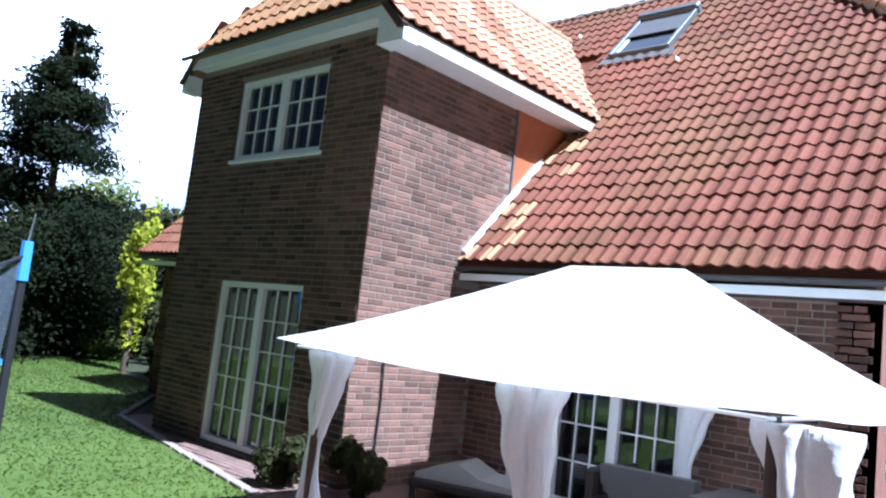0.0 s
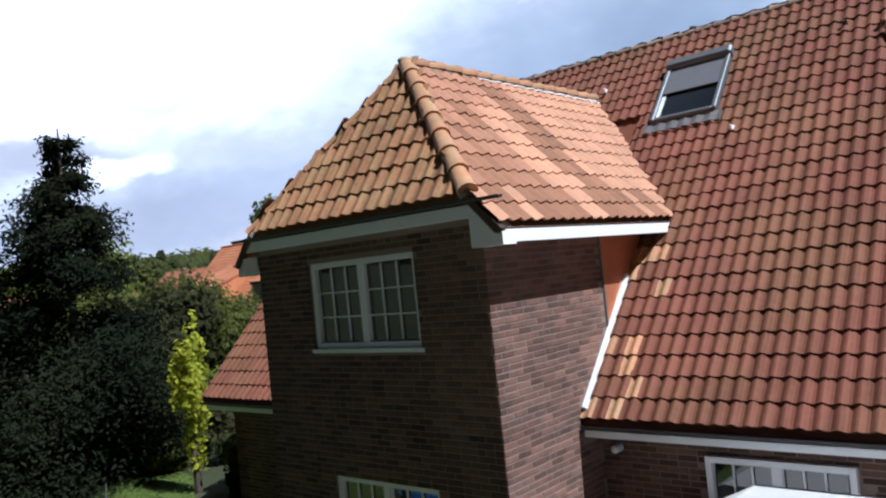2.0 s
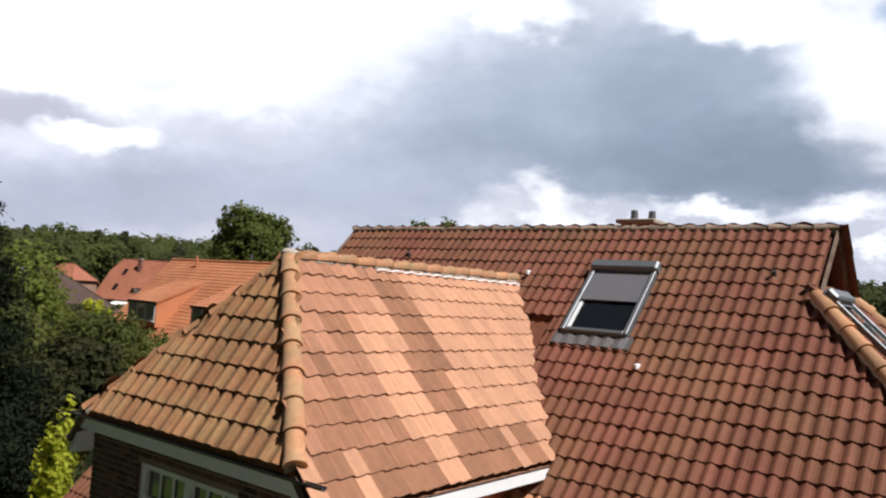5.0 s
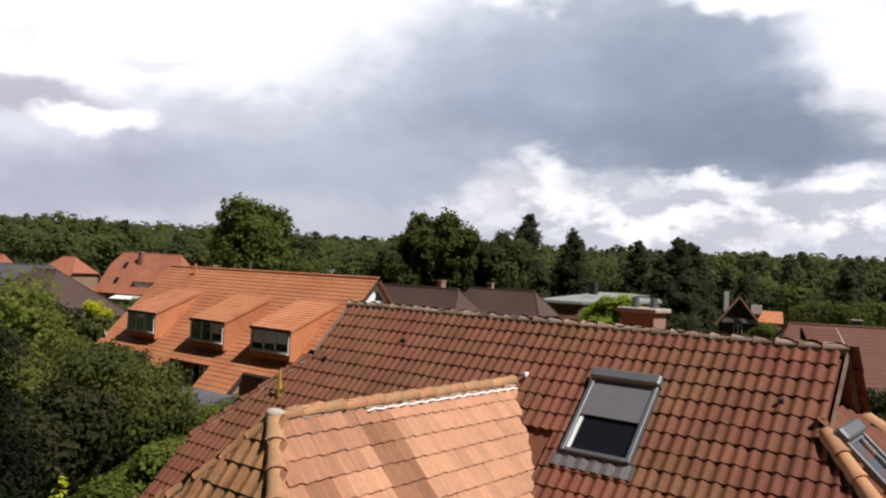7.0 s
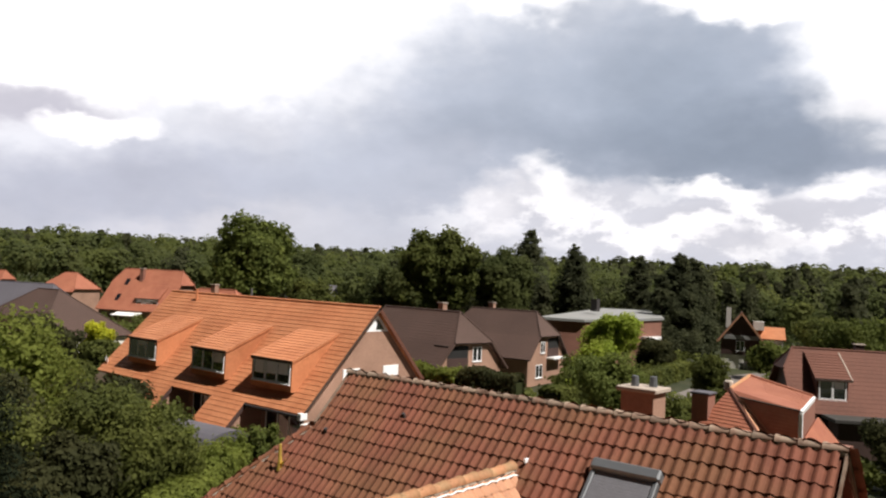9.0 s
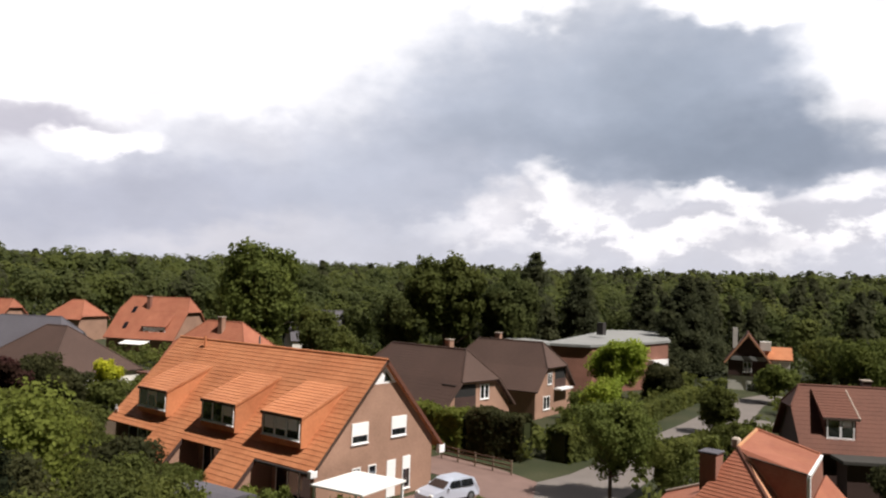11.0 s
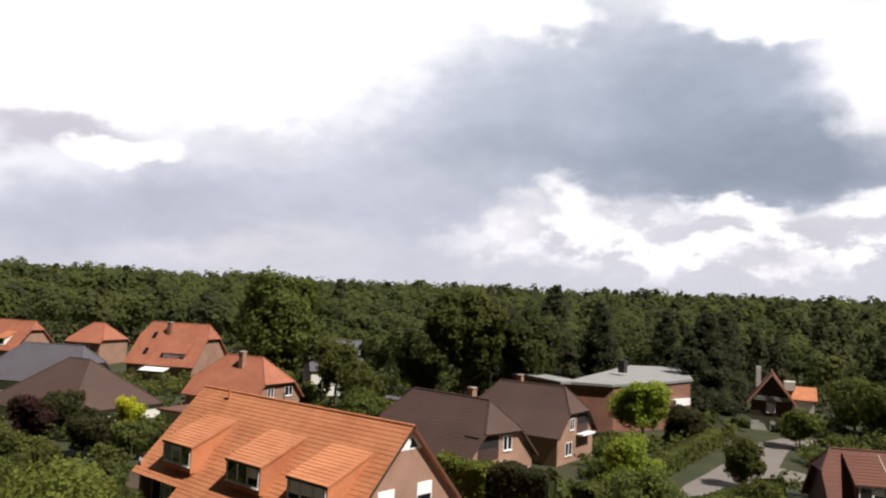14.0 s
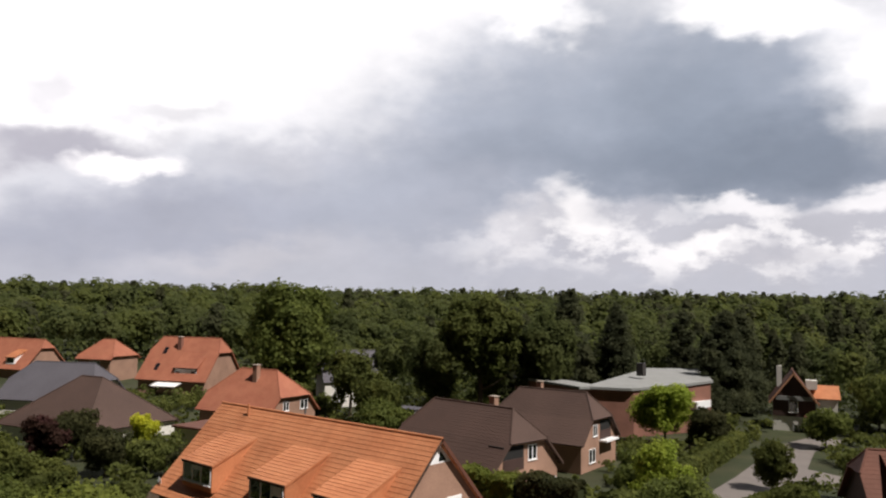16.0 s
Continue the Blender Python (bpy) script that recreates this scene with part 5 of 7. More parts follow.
# ---- brown-roofed pair ----
def balcony(h, x, y0, y1, z0, z1):
    # no opening is cut: a black box flush with the gable paints its shade
    part("balcony_recess", box((x - 1.6, y0, z0), (x + 0.01, y1, z1)), M["dark"], h, "dark box painting the balcony's shade")
    part("balcony_rail", box((x - 0.08, y0, z0), (x + 0.06, y1, z0 + 0.95), 0.01), M["wood_dark"], h)


b1, _ = gable_house("brown_roofed_house", "brick house with a dark brown half-hipped roof", (-38.9, 50.4, 0), -4, 12.6, 9.0, 2.9, 7.85, M["brown_tile"], M["far_brick"], 1.9, (1, 1), hip_rise=0.52, chimney=(1.6, 1.2, 0.6, 8.5))
far_window(b1, (6.32, 0.3, 3.6), 90, 1.2, 1.3, 2)
far_window(b1, (6.32, 0.6, 0.9), 90, 1.3, 1.4, 2)
balcony(b1, 6.31, -3.0, -0.3, 3.0, 5.0)
b2, _ = gable_house("brown_roofed_house", "brick house with a dark brown half-hipped roof and balcony", (-41.2, 67.5, 0), 6, 11.0, 9.0, 2.9, 7.75, M["brown_tile"], M["far_brick"], 1.9, (1, 1), hip_rise=0.52, chimney=(-2.2, 1.2, 0.6, 8.4))
far_window(b2, (5.52, -1.6, 3.4), 90, 1.1, 1.2, 2)
far_window(b2, (5.52, -2.6, 0.8), 90, 1.6, 1.4, 2)
balcony(b2, 5.51, 0.2, 3.0, 2.9, 4.9)
part("balcony_slab", box((5.3, 0.0, 2.7), (6.4, 3.2, 2.9), 0.02), M["white"], b2)

# ---- rust-roofed house with dormer and flat garage ----
rh, _ = gable_house("rust_roofed_house", "brick house with a rust-red roof and a dormer", (-4.8, 59.9, -0.35), 29, 8.6, 7.66, 2.85, 7.15, M["rust_tile"], M["wood_dark"], 0.95, (1, 1), hip_rise=0.35, chimney=(1.2, 0.8, 0.6, 7.6))
# the blind here is added to paint the brightness of the panes
rd = dormer(rh, -2.9, 2.1, -3.3, 5.35, 3.75, -0.35, 6.95, M["rust_tile"], M["rust_tile"], 2, "white", 0.16, (0.0, 0.45))
part("bargeboard", slab([(-0.62, -3.5, 5.27), (-0.54, -3.5, 5.27), (-0.54, -0.35, 6.99), (-0.62, -0.35, 6.99)], 0.2), M["edging"], rd, "pale board along the dormer's edge")
ga = thing("garage", "flat-roofed garage with a grey roof, its shaded open front a dark wall", "garage", at=(-1.95, 56.5, 0), turn=33)
# open below the roof; a dark wall paints the shade under it
part("wall", box((-3.5, -2.2, 0), (4.5, -0.45, 2.35)), M["wood_dark"], ga)
part("roof", box((-3.9, -2.6, 2.35), (4.9, -0.25, 2.6), 0.03), M["felt"], ga)

# ---- red-roofed house by the lane: a hipped end, a wide shed dormer with a tile-hung front ----
nh = thing("hip_roofed_house", "brick house with a red hipped roof and a wide shed dormer", "house", at=(-0.3, 1.5, -0.65))
NA, NB, NC, ND, NE = (-4.47, 35.48, 7.0), (-0.92, 33.42, 6.55), (-0.5, 29.5, 6.3), (-3.5, 31.1, 6.35), (-4.26, 31.85, 6.6)
NH, NV, NW = (-0.97, 28.10, 4.04), (-0.60, 29.35, 4.05), (-5.70, 29.30, 4.04)
nroof = part("roof", slab([NE, ND, NC, NB, NA][::-1], 0.12), M["red_tile"], nh, "shallow red tiled roof of the wide dormer")
tiled_slope(nroof, ND, NC, NB, NA, M["red_tile"], 0.3, 0.012)
part("hip_face", slab([NH, NE, NW], 0.12), M["red_tile"], nroof)
tiled_slope(nroof, NW, NH, (NE[0] + 0.02, NE[1], NE[2]), NE, M["red_tile"], 0.3, 0.03)
# same roof in a paler tile: the sunlight on this strip is in its colour
part("valley_strip", slab([NH, NV, ND, NE], 0.1), M["tile_light"], nroof, "strip of roof beside the hip, coloured pale as if sunlit")
tiled_slope(nroof, NV, (NC[0] - 0.03, NC[1] + 0.02, 4.05), (NC[0] - 0.06, NC[1] + 0.05, 6.22), (ND[0] + 0.02, ND[1], 6.26), M["red_tile"], 0.26, 0.035)
part("hip_ridge", tube([NE, NH], 0.10, 0.10, 8), M["rust_tile"], nroof, "dark hip tiles")
part("ridge", tube([NA, NB], 0.09, 0.09, 8), M["red_tile"], nroof)
part("ridge", tube([NA, NE], 0.09, 0.09, 8), M["ridge"], nroof)
part("eave_board", tube([ND, NC], 0.05, 0.05, 6), M["frame_brown"], nroof)
part("cheek", slab([(NC[0] + 0.04, NC[1] - 0.05, 6.28), (NC[0] + 0.10, NC[1], 4.0), (NB[0] + 0.20, NB[1], 4.0), (NB[0] + 0.08, NB[1], 6.5)], 0.05), M["far_brick2"], nh, "tile-hung cheek of the dormer")
part("bargeboard", slab([(NC[0] + 0.02, NC[1] - 0.08, 6.32), (NC[0] + 0.13, NC[1] - 0.08, 6.30), (NB[0] + 0.13, NB[1], 6.54), (NB[0] + 0.02, NB[1], 6.56)], 0.22), M["white"], nroof, "white bargeboard")
part("corner_board", box((NC[0] - 0.02, NC[1] - 0.10, 4.3), (NC[0] + 0.13, NC[1] + 0.02, 6.2), 0.01), M["white"], nh, "white corner board")
part("side_slope", slab([(-0.7, 33.6, 5.6), (-0.3, 29.6, 5.2), (1.7, 29.4, 3.0), (0.6, 36.0, 3.2)], 0.12), M["red_tile"], nroof)
part("ridge_finial", box((-4.75, 32.3, 6.45), (-4.35, 32.7, 6.95), 0.08), M["edging"], nroof, "pale mortared end of the ridge")
part("wall", prism([(-4.9, 30.6), (-0.7, 29.9), (0.6, 34.8), (-4.2, 34.9)], 2, 0.0, 4.3), M["far_brick2"], nh)
nch = part("chimney", box((-5.55, 30.30, 0), (-4.75, 31.25, 6.35), 0.02), M["far_brick2"], nh, "tall brick chimney stack")
part("chimney_cap", box((-5.62, 30.24, 6.35), (-4.68, 31.31, 6.45), 0.02), M["slate_tile"], nch)
nw = thing("side_house", "lower brick wing with a rust-red roof beside the lane", "house", at=(-0.3, 1.5, -0.65))
part("wall", prism([(-8.3, 32.2), (-6.2, 31.0), (-5.9, 33.2), (-7.8, 35.0)], 2, 0.0, 3.1), M["far_brick2"], nw)
nlow = part("roof", slab([(-5.7, 29.9, 4.0), (-5.6, 34.0, 4.4), (-8.9, 34.4, 3.1), (-8.3, 31.3, 3.1)][::-1], 0.12), M["red_tile"], nw)
part("verge", tube([(-8.9, 34.4, 3.18), (-5.6, 34.0, 4.48)], 0.09, 0.09, 6), M["edging"], nlow, "pale verge along the wing's roof")

# ---- timber-gabled house at the end of the lane ----
fh, fr_ = gable_house("timber_gabled_house", "house with a dark timber gable over white plaster", (-30.3, 116.0, -0.7), -72, 8.5, 5.6, 4.6, 9.0, M["rust_tile"], M["plaster"], over=0.55)
part("timber_cladding", prism([(-2.78, 2.7), (2.78, 2.7), (2.78, 5.0), (0, 8.6), (-2.78, 5.0)], 0, 4.26, 4.36), M["wood_dark"], fh, "dark red timber boarding")
part("gable_beam", box((4.3, -2.4, 5.0), (4.62, 2.4, 5.6), 0.02), M["flat_roof"], fh)
for q in (-1, 1):
    part("bargeboard", slab([(4.92, 0, 9.05), (5.02, 0, 9.05), (4.92 + 0.10, q * 3.38, 4.62), (4.92, q * 3.38, 4.62)], 0.24), M["tile_light"], fr_)
far_window(fh, (4.42, -0.7, 3.3), 90, 1.2, 1.5, 2)
far_window(fh, (4.32, -0.2, 0.2), 90, 1.4, 1.4, 2)
part("side_roof", slab([(-1.5, 2.4, 6.9), (-1.5, 6.2, 6.9), (1.8, 6.2, 5.2), (1.8, 2.4, 5.2)], 0.15), M["orange_tile"], fh)
part("side_wall", box((-1.2, 3.2, 0), (1.2, 5.8, 5.3)), M["plaster"], fh)
part("chimney", box((-0.9, -2.2, 6.5), (-0.2, -1.5, 9.6)), M["plaster"], fh)
part("dormer_box", box((-0.6, 1.7, 6.4), (1.2, 3.2, 7.7)), M["plaster"], fh)
part("porch_roof", slab([(4.4, 1.3, 3.0), (4.4, 4.2, 2.1), (6.2, 4.2, 2.1), (6.2, 1.3, 3.0)], 0.1), M["rust_tile"], fh)
part("porch_post", box((6.0, 3.9, 0), (6.15, 4.05, 2.1)), M["wood_dark"], fh)

# ---- flat-roofed house behind the maple ----
fl = thing("flat_roofed_house", "brown brick flat-roofed house with a grey roof edge", "house")
for pts, tilt in (([(-63.0, 90.6), (-47.6, 84.0), (-46.0, 87.6), (-61.6, 94.6)], 0.0), ([(-47.6, 85.1), (-42.3, 88.4), (-38.8, 98.2), (-37.6, 104.0), (-43.9, 115.0), (-50.2, 109.0)], 0.06)):
    c = Vector((sum(x for x, _ in pts) / len(pts), sum(y for _, y in pts) / len(pts)))
    ins = [c + (Vector(q) - c) * 0.95 for q in pts]
    tops = [6.5 + tilt * (0.74 * (y - 85.1) - 0.67 * (x + 47.6)) for x, y in pts]
    bm = bmesh.new()
    lo_ = [bm.verts.new((q.x, q.y, 0)) for q in ins]
    hi_ = [bm.verts.new((q.x, q.y, t - 0.36)) for q, t in zip(ins, tops)]
    for i in range(len(pts)):
        bm.faces.new((lo_[i], lo_[(i + 1) % len(pts)], hi_[(i + 1) % len(pts)], hi_[i]))
    bm.faces.new(hi_)
    bmesh.ops.recalc_face_normals(bm, faces=bm.faces)
    part("wall", bm, M["far_brick2"], fl)
    part("roof", slab([(x, y, t) for (x, y), t in zip(pts, tops)], 0.34), M["flat_roof"], fl, "grey flat roof with a pale edge")
part("chimney", box((-46.0, 97.0, 7.4), (-45.0, 98.0, 9.2)), M["dark_metal"], fl)
part("balcony", box((-38.9, 99.0, 3.2), (-37.9, 104.0, 4.2)), M["white"], fl)

# ---- red and grey roofs to the west ----
w1, _ = gable_house("red_roofed_house", "red tiled house with a white dormer and awning", (-123, 72.5, 0), 25, 13.5, 12, 2.8, 10.2, M["red_tile"], M["far_brick"], 1.2, (1, 1), hip_rise=0.35)
dormer(w1, 0.2, 4.6, -5.3, 5.2, 3.5, -1.2, 8.4, M["red_tile"], M["red_tile"], 4, "white", 0.2, (0.5, 0.8, 0.6, 0.4))
c_ = part("chimney", box((-1.6, -2.0, 7.6), (-0.9, -1.3, 10.3)), M["far_brick2"], w1)
part("chimney_cap", box((-1.68, -2.08, 10.3), (-0.82, -1.22, 10.42), 0.01), M["edging"], c_)
for z in (4.4, 7.2):
    part("roof_window", slab([(-4.4, -6.45 + (z - 2.8) / 1.147, z + 0.05), (-3.6, -6.45 + (z - 2.8) / 1.147, z + 0.05), (-3.6, -5.45 + (z - 2.8) / 1.147, z + 1.2), (-4.4, -5.45 + (z - 2.8) / 1.147, z + 1.2)], 0.06), M["glass"], w1, "small roof window")
part("awning", slab([(-2.5, -6.4, 2.5), (2.5, -6.4, 2.5), (2.5, -8.4, 2.0), (-2.5, -8.4, 2.0)], 0.06), M["white_sheet"], w1)
w2_, _ = gable_house("red_roofed_house", "pale brick house with a hipped red roof", (-78.5, 55.5, 0), 12, 11.5, 9, 3.0, 8.1, M["red_tile"], M["far_brick"], 3.2, (1, 1), hip_rise=0.6, chimney=(0.6, -1.2, 0.7, 8.7))
far_window(w2_, (5.78, -1.9, 3.3), 90, 1.1, 1.2, 2)
far_window(w2_, (5.78, 1.4, 3.3), 90, 1.5, 1.2, 2)
gable_house("grey_roofed_house", "house with a wide grey hipped roof", (-90, 39, 0), 12, 15, 13, 1.6, 7.2, M["brown_tile"], M["plaster"], 6.0, (1, 1), hip_rise=0.95)
gable_house("grey_roofed_house", "house with a slate-grey roof", (-112, 45, 0), 30, 13, 11, 2.4, 7.4, M["slate_tile"], M["plaster"], 2.0, (1, 1), hip_rise=0.5)
w4, _ = gable_house("red_roofed_house", "tall brick house with a hipped red roof", (-150, 70, 0), 25, 7.6, 8.4, 5.0, 8.8, M["red_tile"], M["far_brick"], 2.9, (1, 1), hip_rise=0.85)
far_window(w4, (-1.0, -4.22, 3.4), 0, 2.4, 1.3, 3)
w5, _ = gable_house("red_roofed_house", "house with a bright red roof and a small dormer", (-165, 58.5, 0), 18, 15, 10, 2.8, 8.6, M["red_tile"], M["far_brick"], 0.9, (1, 1), hip_rise=0.3)
dormer(w5, 2.0, 2.4, -4.6, 5.2, 3.8, -1.8, 6.6, M["orange_tile"], M["white"], 1, "white", 0.2)
wg, _ = gable_house("white_gabled_house", "white house half hidden by the oak", (-93, 84, 0), 60, 9, 8, 4.0, 9.0, M["slate_tile"], M["plaster"], over=0.3)
lo = thing("garage", "low white garage with a dark flat roof", "garage", at=(-73, 45.5, 0), turn=12)
part("wall", box((-3, -3, 0), (3, 3, 2.4)), M["plaster"], lo)
part("roof", box((-3.3, -3.3, 2.4), (3.3, 3.3, 2.65), 0.02), M["rust_tile"], lo)
for x, y, t in ((-68, 73, 10), (-63, 76, 20)):
    s_ = thing("garden_shed", "small grey flat-roofed garden shed", "shed", at=(x, y, 0), turn=t)
    part("wall", box((-1.6, -1.2, 0), (1.6, 1.2, 2.6)), M["flat_roof"], s_)
    part("roof", box((-1.8, -1.4, 2.6), (1.8, 1.4, 2.75), 0.02), M["slate_tile"], s_)

# ---- drive, lane, fence ----
flat_area("driveway", [(-31.0, 43.2), (-24.6, 42.4), (-20.8, 41.2), (-17.9, 36.0), (-19.6, 30.2), (-24.6, 29.0), (-24.6, 37.5), (-31.0, 38.2)], 0.012, M["paving"], "red block paved driveway", "driveway")
flat_area("road", [(-17.9, 36.0), (-20.8, 41.2), (-20.4, 45.0), (-21.0, 52.0), (-21.3, 60.0), (-23.0, 67.0), (-23.6, 74.0), (-24.6, 82.0), (-27.0, 96.0), (-25.5, 108.0), (-21.0, 108.0), (-22.0, 96.0), (-19.5, 84.0), (-12.0, 81.0), (-12.0, 77.0), (-17.5, 75.5), (-18.5, 68.0), (-17.0, 60.0), (-15.8, 50.0), (-14.6, 42.0), (-12.0, 30.0), (-15.5, 28.5)], 0.006, M["asphalt"], "grey paved lane between gardens", "road")
flat_area("terrace_paving", [(-41, 25.6), (-41, 20.5), (-24.6, 20.5), (-24.6, 25.6)], 0.012, M["paving"], "paved terraces behind the row of houses", "terrace")
fe = thing("fence", "weathered timber rail fence along the drive", "fence", at=(-30.2, 42.2, 0), turn=-5)
for i in range(5):
    part("fence_post", box((i * 1.75 - 0.05, -0.05, 0), (i * 1.75 + 0.05, 0.05, 1.05)), M["wood"], fe)
for z in (0.35, 0.68, 0.98):
    part("rail", box((0.0, -0.08, z - 0.06), (7.1, -0.05, z + 0.06)), M["wood"], fe)


# ---- the silver car ----
def hatchback(at, turn):
    car = thing("car", "silver hatchback car parked on the drive", "car", at=at, turn=turn)
    side = [(-1.95, 0.30), (-1.98, 0.62), (-1.80, 0.92), (-1.62, 1.36), (-1.20, 1.47), (0.05, 1.46), (0.45, 1.34), (0.98, 0.95), (1.65, 0.82), (1.98, 0.62), (2.0, 0.30)]
    bm = bmesh.new()
    rings = []
    for y, k, zk in ((-0.84, 0.985, 0.0), (-0.80, 1.0, 0.0), (0.80, 1.0, 0.0), (0.84, 0.985, 0.0)):
        rings.append([bm.verts.new((x * k, y * (1 - 0.17 * max(0, z - 0.92) / 0.5), z)) for x, z in side])
    for a, b in zip(rings, rings[1:]):
        for i in range(len(side)):
            j = (i + 1) % len(side)
            bm.faces.new((a[i], a[j], b[j], b[i]))
    bm.faces.new(rings[0])
    bm.faces.new(rings[-1][::-1])
    bmesh.ops.recalc_face_normals(bm, faces=bm.faces)
    body = part("body", bm, M["silver"], car)
    part("windscreen", slab([(0.47, -0.66, 1.335), (0.96, -0.74, 0.975), (0.96, 0.74, 0.975), (0.47, 0.66, 1.335)], -0.012), M["glass"], car)
    part("rear_window", slab([(-1.64, -0.62, 1.32), (-1.79, -0.70, 0.98), (-1.79, 0.70, 0.98), (-1.64, 0.62, 1.32)], 0.012), M["glass"], car)
    for s in (-1, 1):
        for x0, x1, t0, t1 in ((-1.45, -0.45, -1.35, -0.42), (-0.38, 0.72, -0.36, 0.32)):
            q = [(x0, s * 0.842, 0.96), (x1, s * 0.842, 0.96), (t1, s * 0.755, 1.36), (t0, s * 0.755, 1.36)]
            bm = bmesh.new()
            vs = [bm.verts.new(p) for p in q] + [bm.verts.new((p[0], p[1] - s * 0.03, p[2])) for p in q]
            bm.faces.new(vs[:4])
            for i in range(4):
                bm.faces.new((vs[i], vs[(i + 1) % 4], vs[4 + (i + 1) % 4], vs[4 + i]))
            bmesh.ops.recalc_face_normals(bm, faces=bm.faces)
            part("side_window", bm, M["glass"], car)
        part("headlight", box((1.80, s * 0.66 - 0.14, 0.60), (1.97, s * 0.66 + 0.14, 0.75), 0.03), M["lamp_glass"], car)
        part("mirror", box((0.60, s * 0.92 - 0.09, 0.95), (0.75, s * 0.92 + 0.09, 1.08), 0.03), M["silver"], car)
        for x in (-1.22, 1.25):
            wh = part("wheel", tube([(x, s * 0.66, 0.31), (x, s * 0.86, 0.31)], 0.31, 0.31, 18), M["tyre"], car)
            part("rim", tube([(x, s * 0.80, 0.31), (x, s * 0.875, 0.31)], 0.20, 0.18, 12), M["grey_metal"], wh)
    return car


hatchback((-22.2, 33.0, 0.012), -100)


# ---- terrace and garden of the brick house ----
def edging(pts, n):
    e = thing("edging", "pale stone edging between lawn and paving", "edging", kind="structure")
    me = bpy.data.meshes.new("stone")
    bm = box((-0.165, -0.05, -0.05), (0.165, 0.05, 0.022), 0.008)
    bm.to_mesh(me)
    bm.free()
    me.materials.append(M["kerb"])
    P = [Vector((*p, 0)) for p in pts]
    seg = [(b - a).length for a, b in zip(P, P[1:])]
    tot = sum(seg)
    for i in range(n):
        d = tot * (i + 0.5) / n
        for (a, b), s in zip(zip(P, P[1:]), seg):
            if d <= s:
                break
            d -= s
        q = a.lerp(b, d / s)
        child("stone", me, e, m=pose(q.x, q.y, GZ0 + random.uniform(0, .01), 0, 0, math.degrees(math.atan2(b.y - a.y, b.x - a.x)) + random.uniform(-3, 3)))


edging([(-4.4, 1.8), (-1.98, 0.02), (0.35, -0.43), (2.73, -0.89), (4.06, -2.15), (4.1, -7.0)], 40)

gz = thing("gazebo", "white canvas gazebo with tied-back curtains on the terrace", "gazebo")
GX0, GX1, GY0, GY1, GZ = 3.68, 7.70, -1.58, 1.72, 1.815
GX, GY = 5.69, 0.07


def canopy():
    """A hipped canvas roof, sagging a little between its hips, with a short ridge."""
    bm = bmesh.new()
    n, m_ = 16, 8
    cx0, cx1, cy, top = 5.24, 6.26, 0.25, 2.70
    grid = []
    for j in range(m_ + 1):
        t = j / m_
        ring = []
        x0, x1 = GX0 + (cx0 - GX0) * t, GX1 + (cx1 - GX1) * t
        y0, y1 = GY0 + (cy - 0.02 - GY0) * t, GY1 + (cy + 0.02 - GY1) * t
        for (ax, ay), (bx, by) in (((x0, y0), (x1, y0)), ((x1, y0), (x1, y1)), ((x1, y1), (x0, y1)), ((x0, y1), (x0, y0))):
            for i in range(n):
                s = i / n
                sag = math.sin(math.pi * s) * (1 - t)
                z = GZ + (top - GZ) * (t ** 1.12) - 0.07 * sag * (1 if j == 0 else 0.5)
                ring.append(bm.verts.new((ax + (bx - ax) * s, ay + (by - ay) * s, z)))
        grid.append(ring)
    k = len(grid[0])
    for a, b in zip(grid, grid[1:]):
        for i in range(k):
            bm.faces.new((a[i], a[(i + 1) % k], b[(i + 1) % k], b[i]))
    bm.faces.new(grid[-1])
    bmesh.ops.solidify(bm, geom=bm.faces[:], thickness=0.012)
    bmesh.ops.recalc_face_normals(bm, faces=bm.faces)
    return bm


part("canopy", canopy(), M["canvas"], gz, "sunlit white canvas roof")
for (ax, ay), (bx, by) in (((GX0, GY0), (GX1, GY0)), ((GX1, GY0), (GX1, GY1)), ((GX1, GY1), (GX0, GY1)), ((GX0, GY1), (GX0, GY0))):
    part("edge_bar", tube([(GX + (ax - GX) * 0.93, GY + (ay - GY) * 0.93, GZ - 0.045), (GX + (bx - GX) * 0.93, GY + (by - GY) * 0.93, GZ - 0.045)], 0.012, 0.012, 6), M["white"], gz)
for x in (GX0 + 0.42, GX1 - 0.15):
    for y in (GY0 + 0.18, GY1 - 0.15):
        part("post", tube([(x, y, GZ0), (x, y, GZ - 0.03)], 0.035, 0.035, 8), M["frame_brown"], gz)


